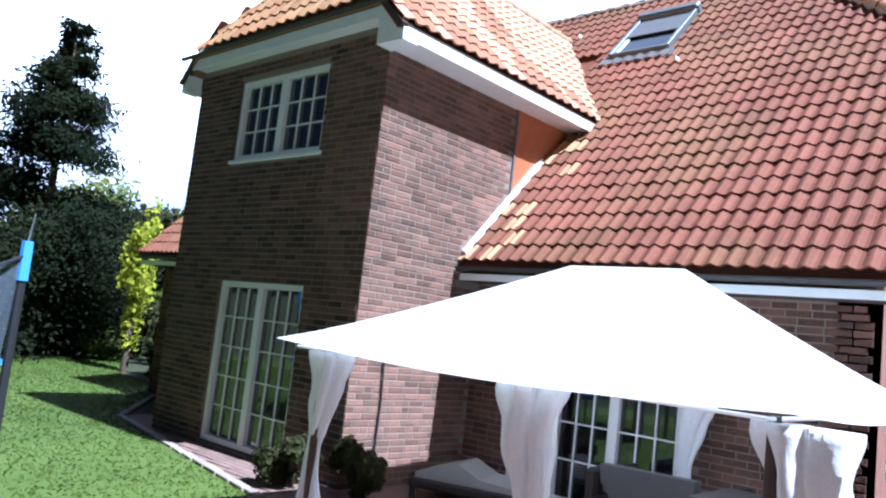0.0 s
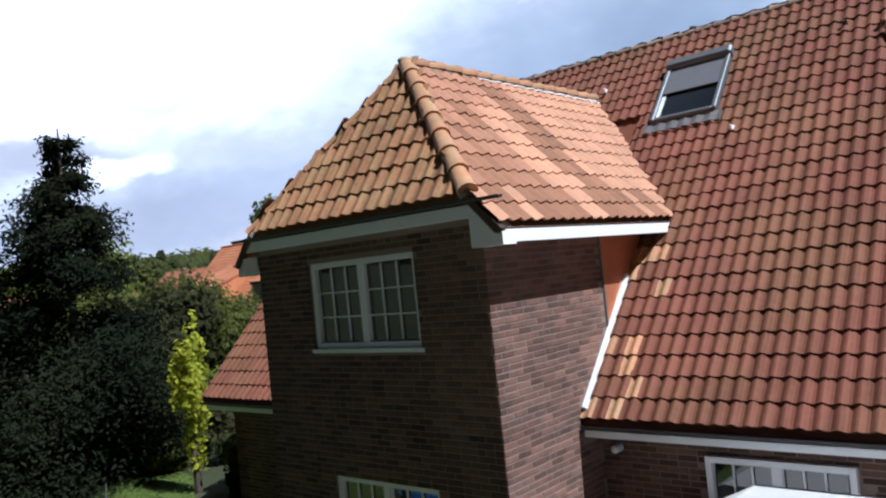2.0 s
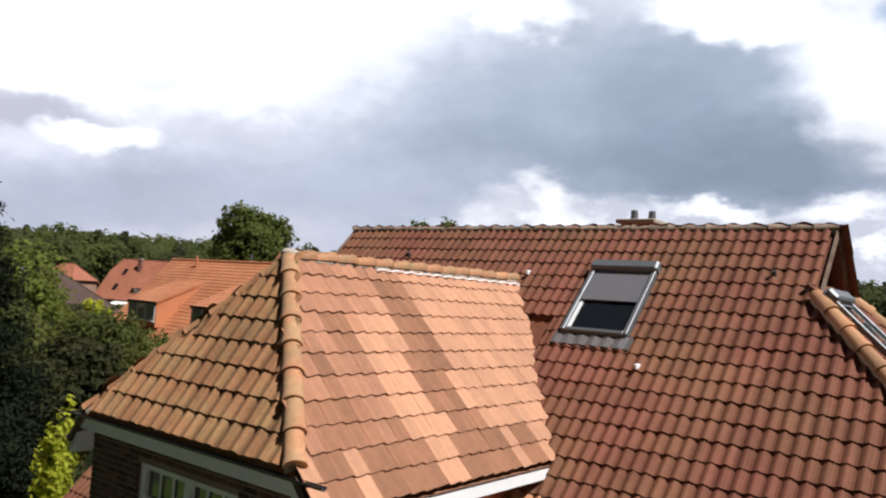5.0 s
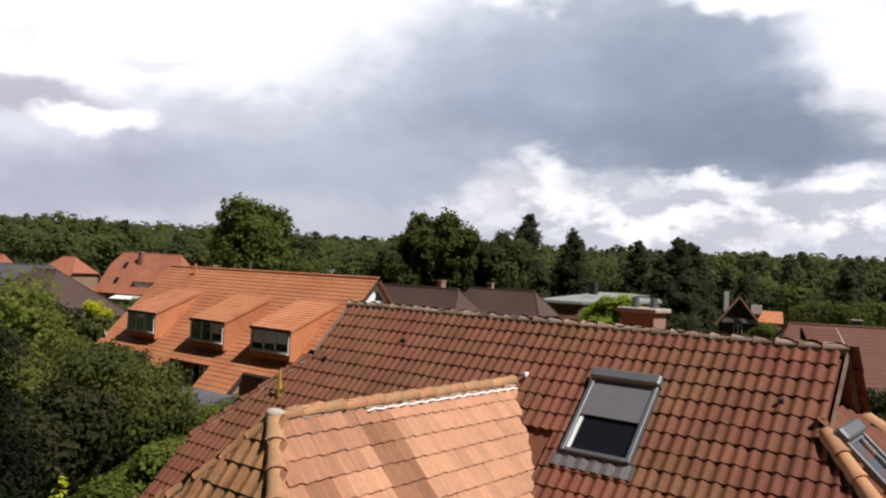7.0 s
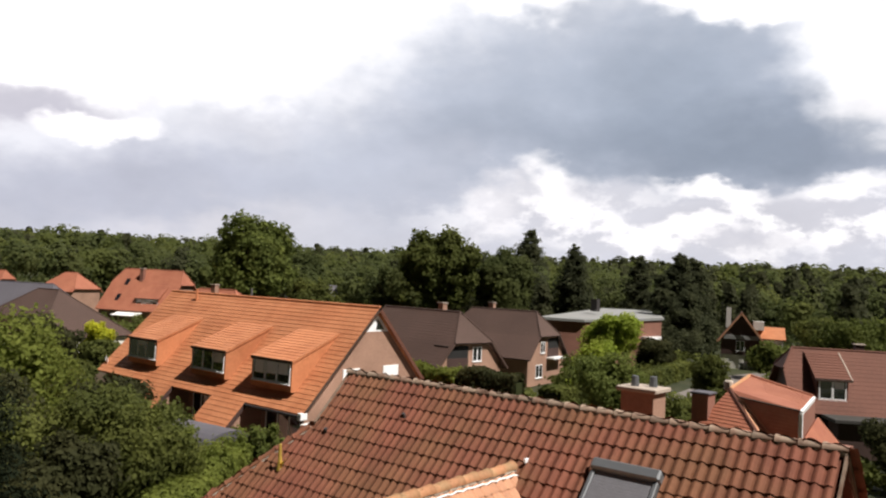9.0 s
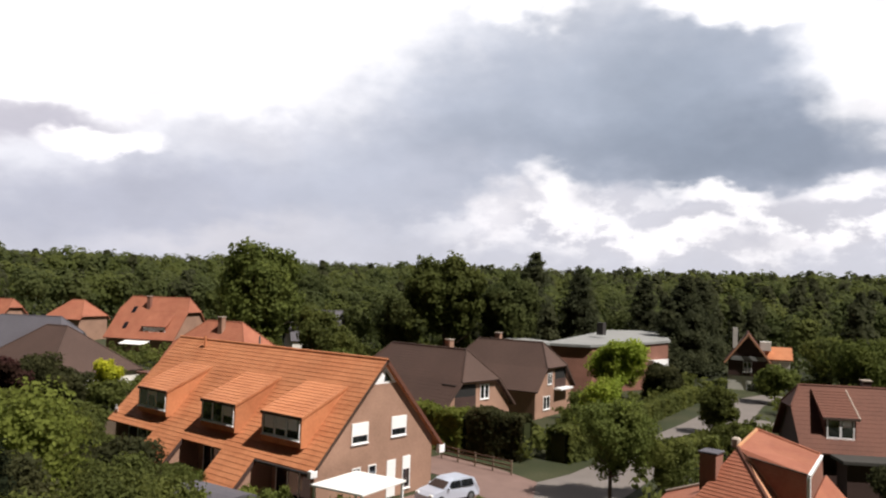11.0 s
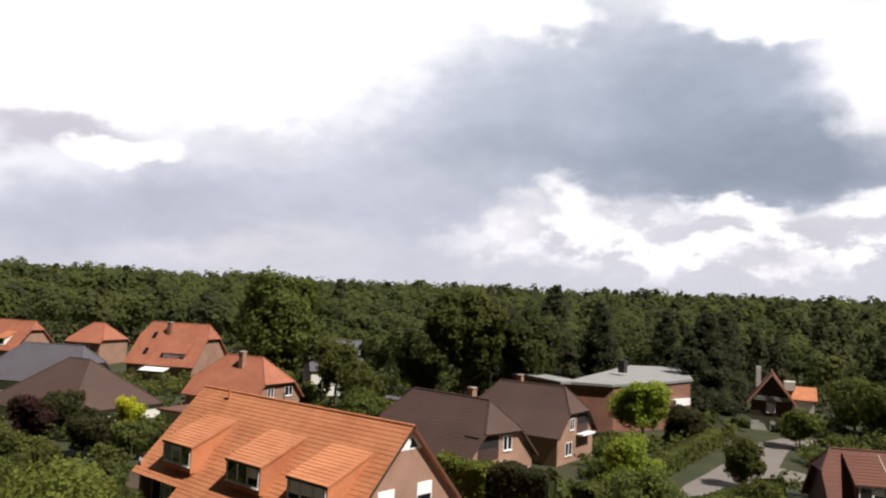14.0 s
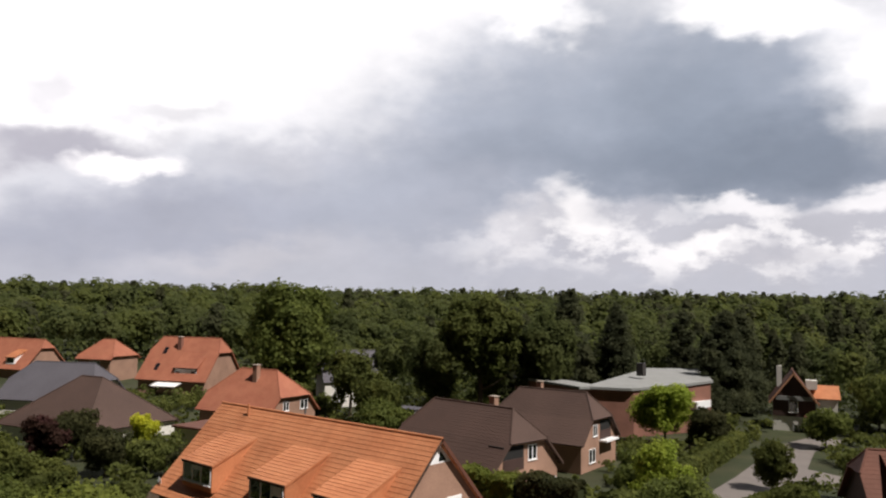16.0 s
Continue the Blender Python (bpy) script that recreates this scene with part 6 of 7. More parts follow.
def curtain(x, y, z0, z1, r, seed, tie=0.56):
    """A gathered curtain, tied in at the middle."""
    bm = bmesh.new()
    g = random.Random(seed)
    ph = g.uniform(0, 6)
    rings = []
    for j in range(25):
        t = j / 24
        z = z1 + (z0 - z1) * t
        d = abs(t - tie)
        k = 0.30 + 0.70 * min(1, (d / (tie if t < tie else 1 - tie))) ** (0.9 if t < tie else 1.3) * (1.0 if t < tie else 0.62)
        sway = 0.06 * math.sin(t * 5 + ph)
        ring = []
        for i in range(36):
            a = 2 * math.pi * i / 36
            rr = r * k * (1 + 0.30 * math.sin(a * 5 + ph + 3.0 * t) + 0.16 * math.sin(a * 11 - ph + 9 * t) + 0.10 * math.sin(23 * t + a * 2))
            ring.append(bm.verts.new((x + sway + rr * math.cos(a) * 1.15, y + rr * math.sin(a) * 0.7, z)))
        rings.append(ring)
    for a, b in zip(rings, rings[1:]):
        for i in range(36):
            bm.faces.new((a[i], a[(i + 1) % 36], b[(i + 1) % 36], b[i]))
    bm.faces.new(rings[0])
    bm.faces.new(rings[-1][::-1])
    bmesh.ops.recalc_face_normals(bm, faces=bm.faces)
    return bm


for i, (x, y, r) in enumerate(((4.12, GY0 + 0.2, 0.15), (GX0 + 0.30, GY1 - 0.2, 0.13), (6.14, GY0 + 0.22, 0.17), (GX1 + 0.04, GY0 + 0.2, 0.17), (5.85, GY1 - 0.12, 0.13), (GX1 - 0.15, GY1 - 0.15, 0.16))):
    part("curtain", curtain(x, y, GZ0 + 0.06, GZ - 0.06, r, i + 3, 0.70 if x > 6 and y < 0 else 0.52), M["curtain"], gz, "pale tied-back curtain", smooth=True)

sofa = thing("garden_sofa", "dark rattan garden sofa with a grey back cushion", "sofa", at=(5.78, 1.30, GZ0))
part("base", box((-0.55, -0.42, 0.10), (0.55, 0.42, 0.42), 0.03), M["rattan"], sofa)
part("backrest", prism([(-0.44, 0.72), (0.44, 0.74), (0.43, 0.56), (0.33, 0.45), (-0.30, 0.43), (-0.42, 0.56)], 1, -0.46, -0.34), M["cushion"], sofa, "grey back cushion with slanting lower corners")
part("seat_cushion", box((-0.5, -0.33, 0.42), (0.5, 0.40, 0.56), 0.04), M["cushion"], sofa)
for x in (-0.55, 0.55):
    part("armrest", box((x - 0.06, -0.42, 0.30), (x + 0.06, 0.42, 0.66), 0.03), M["rattan"], sofa)
for x in (-0.48, 0.48):
    for y in (-0.36, 0.36):
        part("foot", box((x - 0.03, y - 0.03, 0.0), (x + 0.03, y + 0.03, 0.10)), M["rattan"], sofa)
tb = thing("garden_table", "dark rattan garden table with a glass top", "table", at=(6.9, 0.55, GZ0))
part("tabletop", box((-0.45, -0.4, 0.70), (0.45, 0.4, 0.74), 0.01), M["dark_metal"], tb)
for x in (-0.38, 0.38):
    for y in (-0.33, 0.33):
        part("leg", box((x - 0.03, y - 0.03, 0), (x + 0.03, y + 0.03, 0.70)), M["rattan"], tb)
ball = thing("garden_ball", "polished steel garden ball on a dark stand", "garden ornament", at=(6.62, 0.42, GZ0))
bm = bmesh.new()
bmesh.ops.create_uvsphere(bm, u_segments=24, v_segments=14, radius=0.10, matrix=pose(0, 0, 0.52))
part("ball", bm, M["steel"], ball, "mirror-bright steel ball", smooth=True)
part("stem", tube([(0, 0, 0.02), (0, 0, 0.43)], 0.03, 0.022, 10), M["dark_metal"], ball)
part("foot", tube([(0, 0, 0.0), (0, 0, 0.03)], 0.16, 0.14, 20), M["dark_metal"], ball)
lg = thing("sun_lounger", "dark lounger with a pale cushion against the wall", "lounger", at=(3.85, 1.05, GZ0), turn=20)
part("frame", box((-0.65, -0.35, 0.12), (0.65, 0.35, 0.22), 0.02), M["rattan"], lg)
part("cushion", prism([(-0.6, 0.22), (0.6, 0.22), (0.6, 0.26), (0.1, 0.30), (-0.15, 0.42), (-0.6, 0.27)], 1, -0.3, 0.3), M["lounger_cushion"], lg)
for x in (-0.6, 0.6):
    for y in (-0.3, 0.3):
        part("leg", box((x - 0.03, y - 0.03, 0), (x + 0.03, y + 0.03, 0.12)), M["rattan"], lg)
sp = thing("wall_lamp", "small round white wall lamp under the eave", "lamp", at=(3.06, MW - 0.08, 2.46))
part("mount", tube([(0, 0.08, 0), (0, 0, 0)], 0.05, 0.05, 10), M["white"], sp)
bm = bmesh.new()
bmesh.ops.create_uvsphere(bm, u_segments=14, v_segments=8, radius=0.05, matrix=pose(0, -0.04, 0))
part("globe", bm, M["lamp_glass"], sp, smooth=True)
cab = thing("cable", "dark cable hanging down the brick wall", "cable")
part("wire", tube([(WX1 + 0.03, 0.42, 2.0), (WX1 + 0.03, 0.46, 1.2), (WX1 + 0.03, 0.44, 0.32)], 0.012, 0.012, 5), M["black"], cab)
for x, y, r, s in ((2.60, -0.42, 0.34, 31), (3.20, -0.02, 0.30, 32)):
    bush("box_shrub", (x, y, GZ0), (r, r, 0.58), M["leaf_dark"], 6000, 0.032, "clipped box shrub beside the terrace", seed=s, category="shrub", group="shrubs by the terrace")


def trampoline(cx, cy, r, n=8, turn=58.7):
    t = thing("trampoline", "garden trampoline with a safety net and blue foam poles", "trampoline", at=(cx, cy, GZ0))
    ring = [(r * 0.93 * math.cos(a), r * 0.93 * math.sin(a), 0.86) for a in np.linspace(0, 2 * math.pi, 49)]
    part("frame", tube(ring, 0.035, 0.035, 6), M["grey_metal"], t)
    bm = bmesh.new()
    a, b, c = [], [], []
    for i in range(48):
        q = 2 * math.pi * i / 48
        a.append(bm.verts.new((r * 0.97 * math.cos(q), r * 0.97 * math.sin(q), 0.90)))
        b.append(bm.verts.new((r * 0.83 * math.cos(q), r * 0.83 * math.sin(q), 0.89)))
    for i in range(48):
        bm.faces.new((a[i], a[(i + 1) % 48], b[(i + 1) % 48], b[i]))
    bmesh.ops.solidify(bm, geom=bm.faces[:], thickness=0.03)
    part("pad", bm, M["blue"], t, "blue padded rim")
    bm = bmesh.new()
    bmesh.ops.create_circle(bm, cap_ends=True, segments=48, radius=r * 0.82, matrix=pose(0, 0, 0.86))
    part("mat", bm, M["black"], t, "black jumping mat")
    for i in range(n):
        q = radians(turn + 360 * i / n)
        x, y = r * math.cos(q), r * math.sin(q)
        p = part("pole", tube([(x, y, 0.0), (x, y, 2.05)], 0.045, 0.045, 8), M["black"], t)
        part("foam", tube([(x, y, 1.75), (x, y, 2.14)], 0.06, 0.055, 8), M["blue"], p, "blue foam sleeve")
        part("tip", tube([(x, y, 2.12), (x * 1.01, y * 1.01, 2.42)], 0.012, 0.006, 6), M["grey_metal"], p)
        q2 = radians(turn + 360 * (i + 1) / n)
        bm = bmesh.new()
        top, bot = [], []
        for j in range(9):
            s = j / 8
            ax, ay = x + (r * math.cos(q2) - x) * s, y + (r * math.sin(q2) - y) * s
            k = 1 - 0.05 * math.sin(math.pi * s)
            top.append(bm.verts.new((ax * k, ay * k, 2.0 - 0.26 * math.sin(math.pi * s))))
            bot.append(bm.verts.new((ax * 0.97, ay * 0.97, 0.92)))
        for j in range(8):
            bm.faces.new((bot[j], bot[j + 1], top[j + 1], top[j]))
        part("net_panel", bm, M["net"], t, "dark mesh netting")
        part("net_hem", tube([v for v in [(x + (r * math.cos(q2) - x) * s, y + (r * math.sin(q2) - y) * s, 2.0 - 0.26 * math.sin(math.pi * s)) for s in np.linspace(0, 1, 7)]], 0.018, 0.018, 5), M["black"], t)
    for i in range(4):
        q = radians(turn + 90 * i + 22)
        x, y = r * 0.93 * math.cos(q), r * 0.93 * math.sin(q)
        part("leg", tube([(x, y, 0.86), (x * 1.02, y * 1.02, 0.0)], 0.03, 0.03, 6), M["grey_metal"], t)


trampoline(-0.57, -4.80, 2.62)

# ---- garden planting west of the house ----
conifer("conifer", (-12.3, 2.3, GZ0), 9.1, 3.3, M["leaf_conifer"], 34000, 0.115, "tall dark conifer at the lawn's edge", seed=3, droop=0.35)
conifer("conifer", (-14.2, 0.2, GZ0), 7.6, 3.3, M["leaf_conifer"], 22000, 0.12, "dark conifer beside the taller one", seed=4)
broadleaf("golden_tree", (-8.6, 3.2, GZ0), 4.5, 0.62, M["leaf_yellow"], 800, 0.125, "slender golden-leaved tree in the garden", seed=15, low=0.02, lobes=10)
PLANTS = [(-21.0, 9.6, 5.8, 2.9, "leaf_hedge"), (-21.5, 12.5, 5.2, 2.8, "leaf_hedge"), (-15.5, 6.2, 5.2, 2.2, "leaf_dark"), (-20.0, 6.5, 5.6, 2.6, "leaf_hedge"), (-24.5, 8.0, 6.0, 2.8, "leaf_dark"), (-31.0, 11.0, 9.0, 4.3, "leaf_light"),
          (-28.0, 14.5, 5.0, 2.6, "leaf_hedge"), (-33.5, 17.5, 4.2, 2.8, "leaf_dark"), (-36.0, 22.0, 1.7, 1.5, "leaf_hedge"), (-14.0, 9.6, 3.0, 1.6, "leaf_light"), (-29.5, 20.0, 1.8, 1.2, "leaf_oak"), (-44.5, 20.5, 3.4, 2.4, "leaf_hedge"), (-52.0, 24.5, 3.0, 2.0, "leaf_hedge"), (-56.0, 33.0, 4.2, 2.6, "leaf_dark"), (-47.5, 13.5, 6.0, 3.2, "leaf_oak"), (-39.5, 15.0, 6.6, 3.4, "leaf_light")]
for i, (x, y, h, r, m_) in enumerate(PLANTS):
    broadleaf("garden_tree", (x, y, lift(x, y)), h, r, M[m_], 9000 if x > -30 else 6000, 0.17 if x > -30 else 0.22, {"leaf_light": "light green leafy garden tree", "leaf_dark": "dark dense leafy garden tree", "leaf_oak": "mid-green leafy garden tree", "leaf_hedge": "dull green leafy garden tree"}[m_], seed=40 + i, low=0.08, lobes=30)
hedge("hedge", (-13.6, 7.0), (-23.0, 18.2), 1.7, 2.1, M["leaf_light"], 16000, 0.10, "light green leafy hedge along the garden")
hedge("hedge", (-24.5, 13.5), (-26.5, 18.0), 1.4, 2.3, M["leaf_light"], 9000, 0.14, "light green clipped hedge between gardens")
for i, (x, y, sx, h, m_) in enumerate(((-13.9, 4.4, 1.0, 1.5, "leaf_hedge"), (-11.3, 3.9, 0.7, 0.9, "leaf_hedge"), (-12.4, 5.4, 0.9, 1.6, "leaf_dark"), (-8.0, 4.2, 0.9, 1.5, "leaf_dark"), (-6.8, 3.4, 0.7, 1.3, "leaf_dark"), (-10.3, 5.8, 1.2, 2.0, "leaf_dark"),
                                      (-24.0, 20.6, 1.4, 3.0, "leaf_oak"), (-20.0, 22.2, 1.6, 2.5, "leaf_light"), (-18.4, 24.6, 1.4, 2.2, "leaf_oak"), (-17.2, 27.0, 1.3, 1.8, "leaf_hedge"), (-27.0, 21.6, 1.2, 2.0, "leaf_light"), (-18.3, 31.0, 0.9, 1.3, "leaf_hedge"), (-33.0, 21.5, 1.3, 2.0, "leaf_oak"), (-20.6, 15.4, 1.2, 3.0, "leaf_light"), (-22.0, 16.9, 1.3, 3.3, "leaf_light"), (-23.6, 18.4, 1.2, 3.0, "leaf_light"))):
    bush("shrub", (x, y, lift(x, y)), (sx, sx, h), M[m_], 3500, 0.09, {"leaf_light": "bright green rounded garden shrub", "leaf_dark": "dark evergreen garden shrub", "leaf_oak": "mid-green leafy garden shrub", "leaf_hedge": "dull green leafy garden shrub"}[m_], seed=70 + i, category="shrub")
hut = thing("timber_screen", "orange-brown timber screen among the shrubs", "screen", at=(-15.0, 6.9, GZ0), turn=30)
for i in range(7):
    part("board", box((i * 0.16, -0.02, 0.05), (i * 0.16 + 0.15, 0.02, 1.45), 0.005), M["wood_orange"], hut)
for x in (0.0, 1.06):
    part("screen_post", box((x, 0.02, 0), (x + 0.08, 0.10, 1.5)), M["wood_orange"], hut)

dish = thing("satellite_dish", "white satellite dish on the terraced house's wall", "dish", at=(-47.75, 24.9, 3.3), turn=-20)
part("dish_arm", tube([(0.25, 0.9, -0.3), (0, 0.1, 0.0)], 0.03, 0.03, 6), M["grey_metal"], dish)
bm = bmesh.new()
rings = [[bm.verts.new((0.42 * q * math.cos(a), -0.16 + 0.16 * q * q * -1 + 0.14, 0.42 * q * math.sin(a))) for a in np.linspace(0, 2 * math.pi, 15)[:-1]] for q in (0.25, 0.6, 1.0)]
for s, t in zip(rings, rings[1:]):
    for i in range(14):
        bm.faces.new((s[i], s[(i + 1) % 14], t[(i + 1) % 14], t[i]))
bm.faces.new(rings[0])
bmesh.ops.solidify(bm, geom=bm.faces[:], thickness=0.015)
part("reflector", bm, M["white"], dish, smooth=True)
gf = thing("garden_fence", "brown timber garden fence with a white end board", "fence", at=(-53.2, 26.6, 0), turn=38)
for i in range(18):
    part("board", box((i * 0.19, -0.02, 0.05), (i * 0.19 + 0.175, 0.02, 1.85), 0.004), M["wood"], gf)
for x in (0.0, 1.7, 3.4):
    part("fence_post", box((x - 0.05, 0.02, 0), (x + 0.05, 0.12, 1.95)), M["wood"], gf)
part("end_board", box((2.2, -0.05, 0.05), (2.5, -0.025, 1.9)), M["white"], gf)
aw = thing("patio_awning", "white patio awning on slim posts beside the brown-roofed house", "awning", at=(-30.8, 50.6, 0), turn=-4)
part("awning_cloth", slab([(-1.3, -1.2, 2.15), (1.3, -1.2, 2.05), (1.3, 1.2, 2.25), (-1.3, 1.2, 2.35)], 0.04), M["white_sheet"], aw)
for x, y, z in ((-1.2, -1.1, 2.13), (1.2, -1.1, 2.03), (1.2, 1.1, 2.22), (-1.2, 1.1, 2.32)):
    part("post", tube([(x, y, 0), (x, y, z)], 0.03, 0.03, 6), M["white"], aw)
gt = thing("garden_table", "small white garden table on the neighbour's terrace", "table", at=(-39.0, 24.9, 0.012))
part("tabletop", box((-0.5, -0.4, 0.70), (0.5, 0.4, 0.74), 0.01), M["white"], gt)
for x in (-0.42, 0.42):
    for y in (-0.32, 0.32):
        part("leg", box((x - 0.03, y - 0.03, 0), (x + 0.03, y + 0.03, 0.70)), M["white"], gt)

# ---- trees and hedges among the houses ----
TREES = [(-97, 76, 20.6, 8.6, "leaf_oak", 26000, 0.56, "large round oak behind the houses"), (-64.5, 84.5, 19.8, 7.2, "leaf_wood_light", 20000, 0.50, "tall birch at the wood's edge"), (-58.5, 92, 17.0, 5.4, "leaf_wood", 11000, 0.48, "tall leafy tree at the wood's edge"),
         (-68.5, 80, 14.6, 5.0, "leaf_wood", 6000, 0.42, "leafy tree at the wood's edge"), (-80, 73, 11.0, 4.5, "leaf_hedge", 5000, 0.4, "leafy tree behind the row of houses"), (-67, 66, 8.5, 4.0, "leaf_hedge", 4500, 0.36, "rounded leafy tree in a garden"), (-60, 60, 6.0, 3.4, "leaf_oak", 4000, 0.32, "rounded leafy tree in a garden"), (-55, 64, 5.0, 3.0, "leaf_light", 3500, 0.3, "bright leafy garden tree"),
         (-36.8, 86.4, 9.0, 4.4, "leaf_maple", 10500, 0.28, "bright green maple beside the flat-roofed house"), (-22.3, 53.5, 6.6, 2.9, "leaf_maple", 6500, 0.2, "bright green leafy tree beside the lane"), (-26.0, 57.5, 5.0, 2.6, "leaf_oak", 5000, 0.2, "leafy garden tree beside the brown house"), (-14.9, 40.5, 6.7, 3.0, "leaf_oak", 9000, 0.17, "leafy street tree at the bend of the lane"), (-12.6, 43.5, 4.2, 2.2, "leaf_hedge", 4500, 0.17, "small leafy tree at the lane"),
         (-18.8, 70.5, 4.9, 1.95, "leaf_hedge", 6000, 0.2, "small round tree on the lane"), (-21.5, 99, 5.4, 3.0, "leaf_oak", 4500, 0.3, "leafy tree before the timber gable"), (-14, 112, 9.0, 5.5, "leaf_oak", 5000, 0.36, "yellow-green tree behind the houses"), (-4, 100, 9.5, 5.0, "leaf_oak", 5000, 0.36, "leafy tree behind the rust-red roof"), (4, 92, 9.0, 5.0, "leaf_wood", 5000, 0.36, "dark leafy tree behind the rust-red roof"), (-20, 121, 9.0, 5.0, "leaf_hedge", 4500, 0.36, "leafy tree behind the timber gable"),
         (-14, 60, 3.4, 2.0, "leaf_hedge", 3500, 0.17, "low garden tree by the lane"), (1.0, 46.0, 4.6, 2.3, "leaf_dark", 5000, 0.17, "dark leafy tree beside the garage"), (-32.0, 88.5, 5.2, 3.4, "leaf_dark", 4500, 0.28, "dark leafy tree behind the hedge"), (-112, 96, 17, 7, "leaf_wood", 6000, 0.5, "tall tree behind the white house"), (-82, 62, 7.0, 3.6, "leaf_hedge", 4000, 0.34, "leafy tree beside the pale house"),
         (-67, 30, 5.2, 2.4, "leaf_dark", 4500, 0.26, "dark round garden tree"), (-75, 27.5, 5.0, 2.6, "leaf_red", 4000, 0.28, "copper-leaved tree in a garden"), (-77, 31.5, 6.0, 3.0, "leaf_dark", 4500, 0.26, "dark round garden tree"), (-64, 33, 3.4, 2.4, "leaf_hedge", 4500, 0.26, "rounded leafy tree in a garden"), (-58, 20, 4.6, 3.0, "leaf_hedge", 6000, 0.26, "dull green leafy tree in a garden"), (-68, 20, 5.0, 3.4, "leaf_hedge", 5000, 0.28, "rounded leafy tree in a garden")]
for i, (x, y, h, r, m_, n, sz, lb) in enumerate(TREES):
    broadleaf("tree", (x, y, lift(x, y)), h, r, M[m_], n, sz, lb, seed=120 + i, low=0.12, lobes=40 if "round" in lb else (24 if h > 8 else 18))
broadleaf("golden_tree", (-75.5, 38.3, 0), 4.6, 1.6, M["leaf_yellow"], 3000, 0.22, "golden-leaved tree between the gardens", seed=160, low=0.15)
PINES = [(-62.1, 105, 20.4, 4.8), (-55.5, 108.9, 18.2, 4.2), (-49.5, 121, 17.0, 4.0), (-39.6, 114.0, 17.2, 4.2), (-40.0, 108.5, 13.5, 3.2), (-41.0, 124, 17.0, 4.4), (-74, 106, 17, 4.5), (-44, 124, 16.0, 4.2)]
for i, (x, y, h, r) in enumerate(PINES):
    conifer("pine_tree", (x, y, 0), h, r, M["leaf_pine"], 8500, 0.42, "tall dark pine at the wood's edge", seed=180 + i, low=0.08, power=0.55, group="pines at the wood's edge")
for i, (x, y, h, m_) in enumerate(((-10.5, 66.5, 4.5, "leaf_light"), (-12.4, 72.0, 4.0, "leaf_hedge"), (-11.5, 57.5, 3.2, "leaf_light"))):
    conifer("cypress", (x, y, 0), h, 0.8, M[m_], 3000, 0.13, "slim green cypress beside the lane", seed=210 + i, power=0.5)
hedge("hedge", (-35.5, 45.0), (-30.3, 45.6), 1.8, 3.2, M["leaf_light"], 7000, 0.17, "light green clipped hedge behind the fence")
hedge("hedge", (-30.0, 45.8), (-25.2, 46.6), 1.9, 3.3, M["leaf_dark"], 7000, 0.17, "dark clipped hedge behind the fence")
hedge("hedge", (-25.8, 64.5), (-29.8, 93.0), 1.6, 1.8, M["leaf_hedge"], 9000, 0.24, "long clipped hedge beside the lane")
hedge("hedge", (-17.4, 55.5), (-15.6, 70.0), 1.6, 1.3, M["leaf_hedge"], 7000, 0.2, "clipped hedge along the lane")
hedge("hedge", (-23.2, 48.0), (-22.8, 58.0), 2.0, 2.4, M["leaf_hedge"], 6000, 0.2, "loose hedge beside the lane")


def shrubbery():
    """Low planting that fills the gardens between the houses, far too much to count."""
    g = np.random.default_rng(33)
    keep_off = [(-36.5, 30, 13.5, 8), (-38.9, 50.4, 8.5, 6.5), (-42.3, 67.4, 8.5, 6.5), (-4.8, 59.9, 7, 6.5), (-0.5, 55.5, 5, 4.5), (-2.5, 33.5, 6.5, 6.5), (-31.5, 115.5, 7, 7), (-51, 99, 15, 18), (-123, 72.5, 9, 9), (-78.5, 55.5, 8, 7), (-90, 39, 11, 10), (-112, 45, 9, 9), (-150, 70, 7, 7), (-165, 58.5, 10, 7), (-93, 84, 6, 6), (-73, 45.5, 4.5, 4.5), (-22, 33, 9, 14)]
    C, W, S = [], [], []
    count = 0
    for _ in range(9000):
        x, y = g.uniform(-130, 14), g.uniform(14, 125)
        if y < 38 - 0.35 * (x + 20) and x > -20 or y < 36 and x > -50:
            continue
        if any(abs(x - a) < u and abs(y - b) < v for a, b, u, v in keep_off):
            continue
        lane = -19.0 - 0.12 * (y - 50)
        if abs(x - lane) < 5.2 and 36 < y < 110 or -25 < x < -10 and 72 < y < 86:
            continue
        if math.hypot(x - 8, y + 5) > 165:
            continue
        h = g.uniform(0.8, 3.0) if noise.noise(Vector((x * 0.09, y * 0.09, 0))) > -0.12 else g.uniform(0.3, 0.8)
        r = h * g.uniform(0.6, 0.95)
        k = 90
        p, w = crown_points(k, (x, y, h * 0.5), (r, r, h * 0.55), 8, int(g.integers(1e9)), 0.6)
        p[:, 2] = np.maximum(p[:, 2], 0.04)
        C.append(p)
        W.append(w)
        S.append(np.full(k, 0.13 + 0.06 * h))
        count += 1
        if count > 1700:
            break
    me = leaves_mesh("shrubbery", np.concatenate(C), np.concatenate(W), np.concatenate(S), M["leaf_hedge"], spread=0.6)
    tagged(new("shrubbery", me), "mixed green shrubs filling the gardens", "shrubs", kind="stuff")


shrubbery()


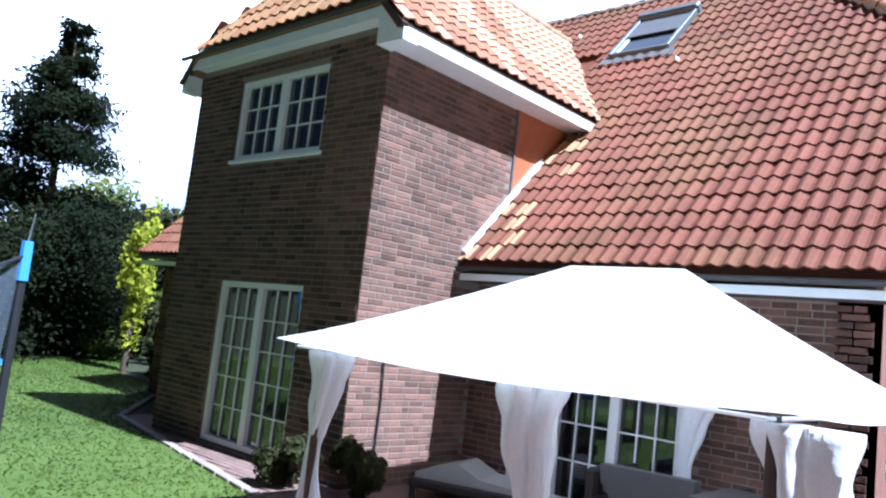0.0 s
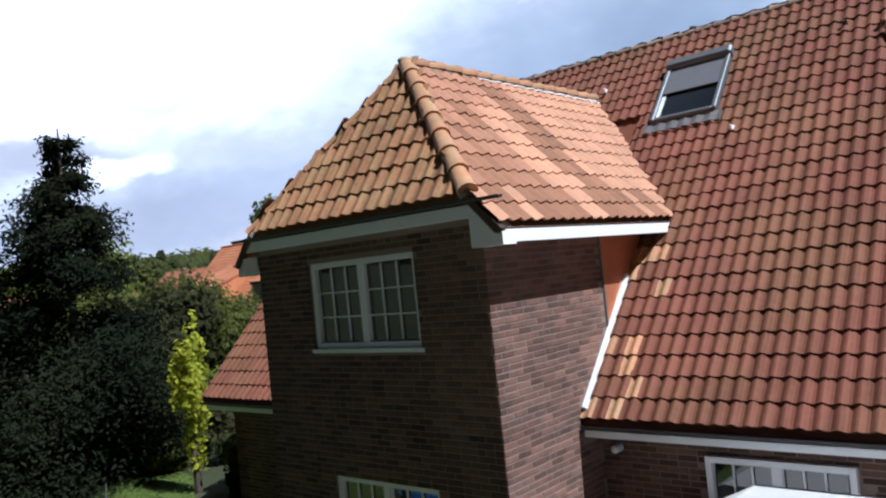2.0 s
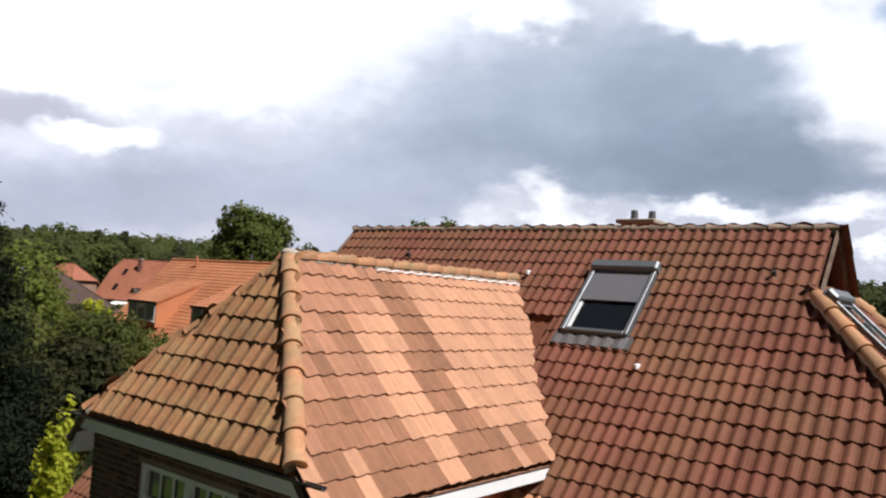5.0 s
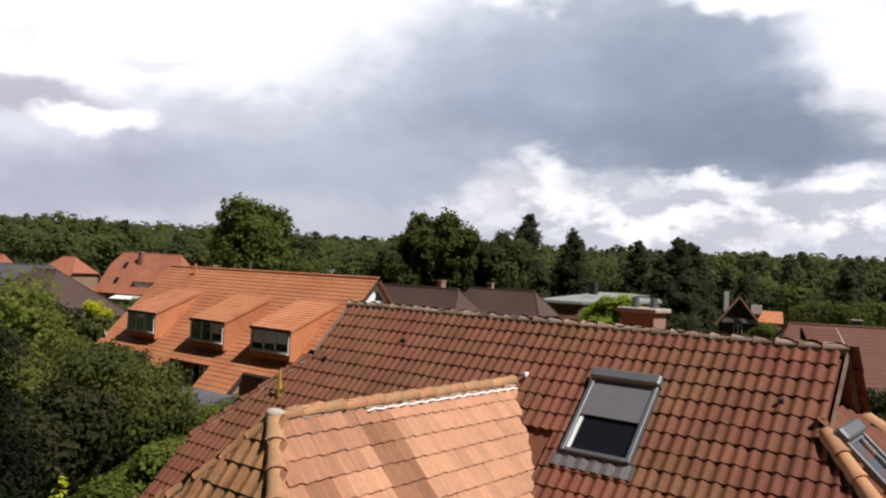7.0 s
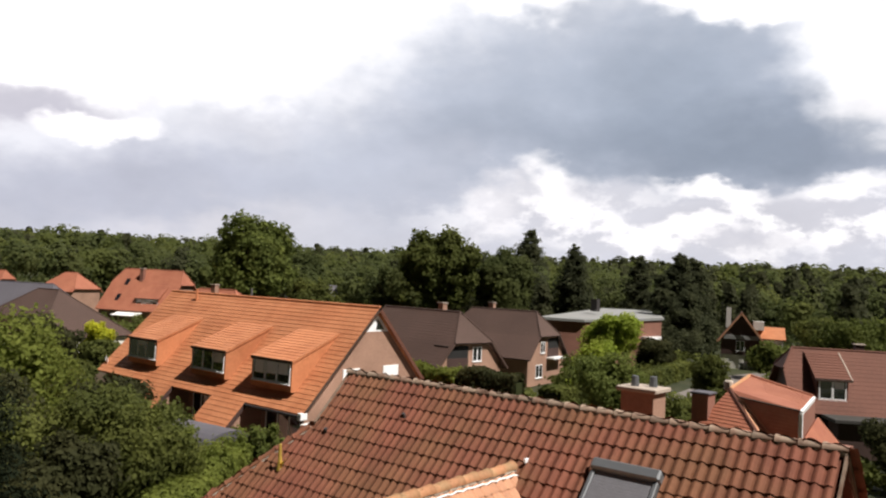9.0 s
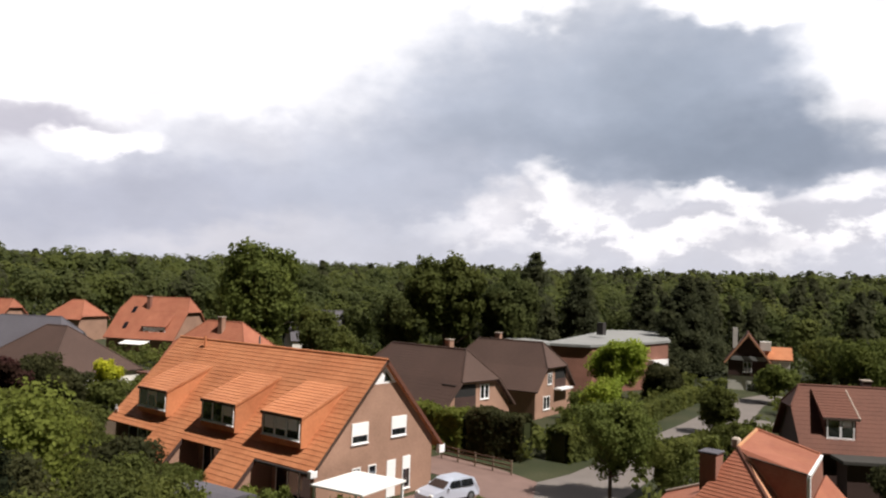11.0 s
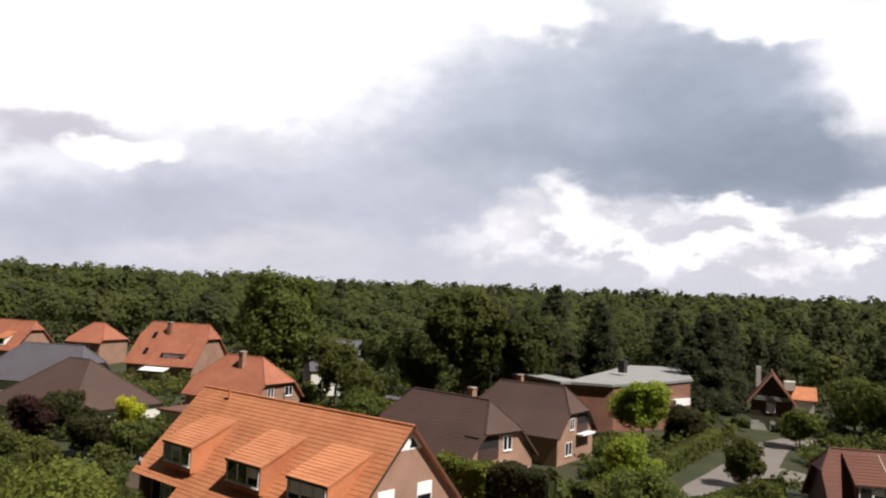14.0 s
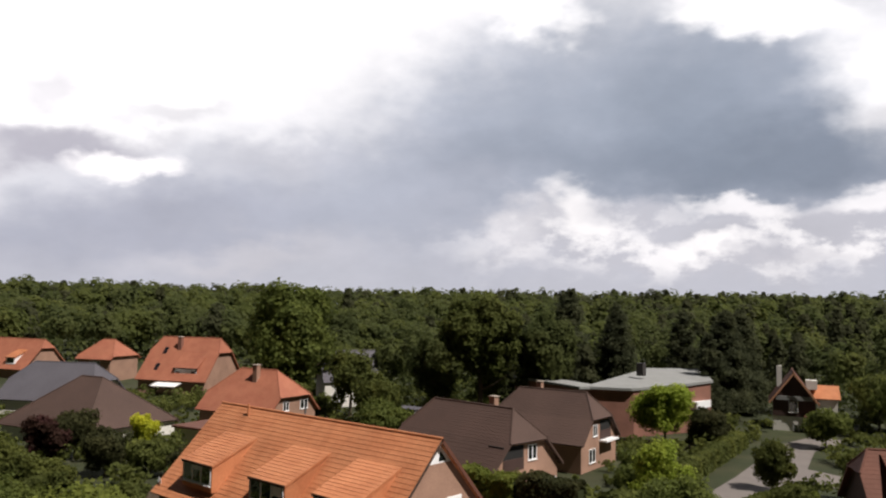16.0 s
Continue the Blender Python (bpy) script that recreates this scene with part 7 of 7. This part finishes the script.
def forest():
    """The woods behind the houses, far too many trees to count: leafy clumps in rounded crowns."""
    g = np.random.default_rng(21)
    bins = {"leaf_wood": [], "leaf_wood_light": [], "leaf_wood_dark": []}
    spots = []
    for _ in range(9000):
        az = radians(g.uniform(-14, 94))
        d = math.sqrt(g.uniform(0.02, 1)) * 440
        start = 116 if az < radians(36) else (128 if az < radians(50) else 190)
        if d < start:
            continue
        x, y = 8 - d * math.sin(az), -5 + d * math.cos(az)
        if abs(x + 31) < 9 and abs(y - 114) < 10 or abs(x + 47) < 8 and y < 120:
            continue
        if any((x - a) ** 2 + (y - b) ** 2 < 27 for a, b in spots[-700:]):
            continue
        spots.append((x, y))
        if len(spots) > 2000:
            break
    for x, y in spots:
        d = math.hypot(x - 8, y + 5)
        az = math.degrees(math.atan2(8 - x, y + 5))
        z0 = lift(x, y)
        swell = noise.noise(Vector((x * 0.035, y * 0.035, 2.0)))
        hgt = g.uniform(10.8, 14.6) + 2.0 * swell + 2.4 * min(1.0, max(0.0, (d - 150) / 150))
        k = 640 if d < 165 else (340 if d < 250 else 150)
        sz = 0.36 if d < 165 else (0.54 if d < 250 else 0.88)
        if g.random() < (0.5 if az < 24 else (0.3 if az < 40 else 0.08)) * (1.0 if d < 220 else 0.55):
            # a pine: a ragged cone, broad below, with a blunt top
            r = hgt * g.uniform(0.21, 0.29)
            hgt *= 0.94
            u = g.uniform(0, 1, k) ** 0.8
            e = g.uniform(0, 2 * np.pi, k)
            tier = 0.78 + 0.22 * np.sin(u * 24 + e * 1.0)
            f = r * (1.1 - u) ** 0.55 * tier * g.uniform(0.55, 1.0, k)
            p = np.stack([x + f * np.cos(e), y + f * np.sin(e), z0 + hgt * (0.12 + 0.92 * u) - 0.25 * f], 1)
            w = np.stack([np.cos(e), np.sin(e), np.full(k, 0.55)], 1)
            key = "leaf_wood_dark"
        else:
            r = hgt * g.uniform(0.3, 0.44)
            p, w = crown_points(k, (x, y, z0 + hgt * 0.64), (r, r, hgt * 0.37), 9, int(g.integers(1e9)), 0.7, 0.98)
            w = w * 1.1 + [0.35, 0, 0.75]
            key = "leaf_wood_light" if g.random() < (0.42 if az > 30 else 0.2) else "leaf_wood"
            if g.random() < 0.12:
                key = "leaf_wood_dark"
        bins[key].append((p, w, np.full(k, sz)))
        q = k // 5
        e = g.uniform(0, 2 * np.pi, q)
        f = r * 1.15 * np.sqrt(g.uniform(0, 1, q))
        bins["leaf_wood"].append((np.stack([x + f * np.cos(e), y + f * np.sin(e), z0 + g.uniform(0, 0.34, q) * hgt], 1), np.stack([np.cos(e), np.sin(e), np.full(q, 0.5)], 1), np.full(q, sz)))
    for key, lb in (("leaf_wood", "dense mid-green woodland on the horizon"), ("leaf_wood_light", "lighter green broadleaved trees within the woods"), ("leaf_wood_dark", "dark pines and evergreens within the woods")):
        C, W, S = (np.concatenate([t[i] for t in bins[key]]) for i in range(3))
        tagged(new("woodland", leaves_mesh("woodland", C, W, S, M[key], aspect=0.8, spread=0.32)), lb, "woods", kind="stuff")


forest()


# paving blocks of the terrace along the wing, laid in a half bond
block = bpy.data.meshes.new("paving_block")
bm = box((-0.097, -0.047, 0.0), (0.097, 0.047, 0.010), 0.004)
bm.to_mesh(block)
bm.free()
block.materials.append(M["paving"])
laid = 0
for j in range(9):
    y = -0.05 - 0.1 * j
    for i in range(46):
        x = -1.9 + 0.2 * i + (0.1 if j % 2 else 0.0)
        edge = 0.07 - 0.193 * (x + 1.98) if x < 2.73 else -0.87 - 0.95 * (x - 2.73)
        if x < 4.0 and y - 0.06 > edge + 0.04 and laid < 290:
            child("paving_block", block, terrace, m=pose(x, y, GZ0 + 0.005 + 0.002 * random.random(), random.uniform(-.4, .4), random.uniform(-.4, .4), random.uniform(-.8, .8)))
            laid += 1
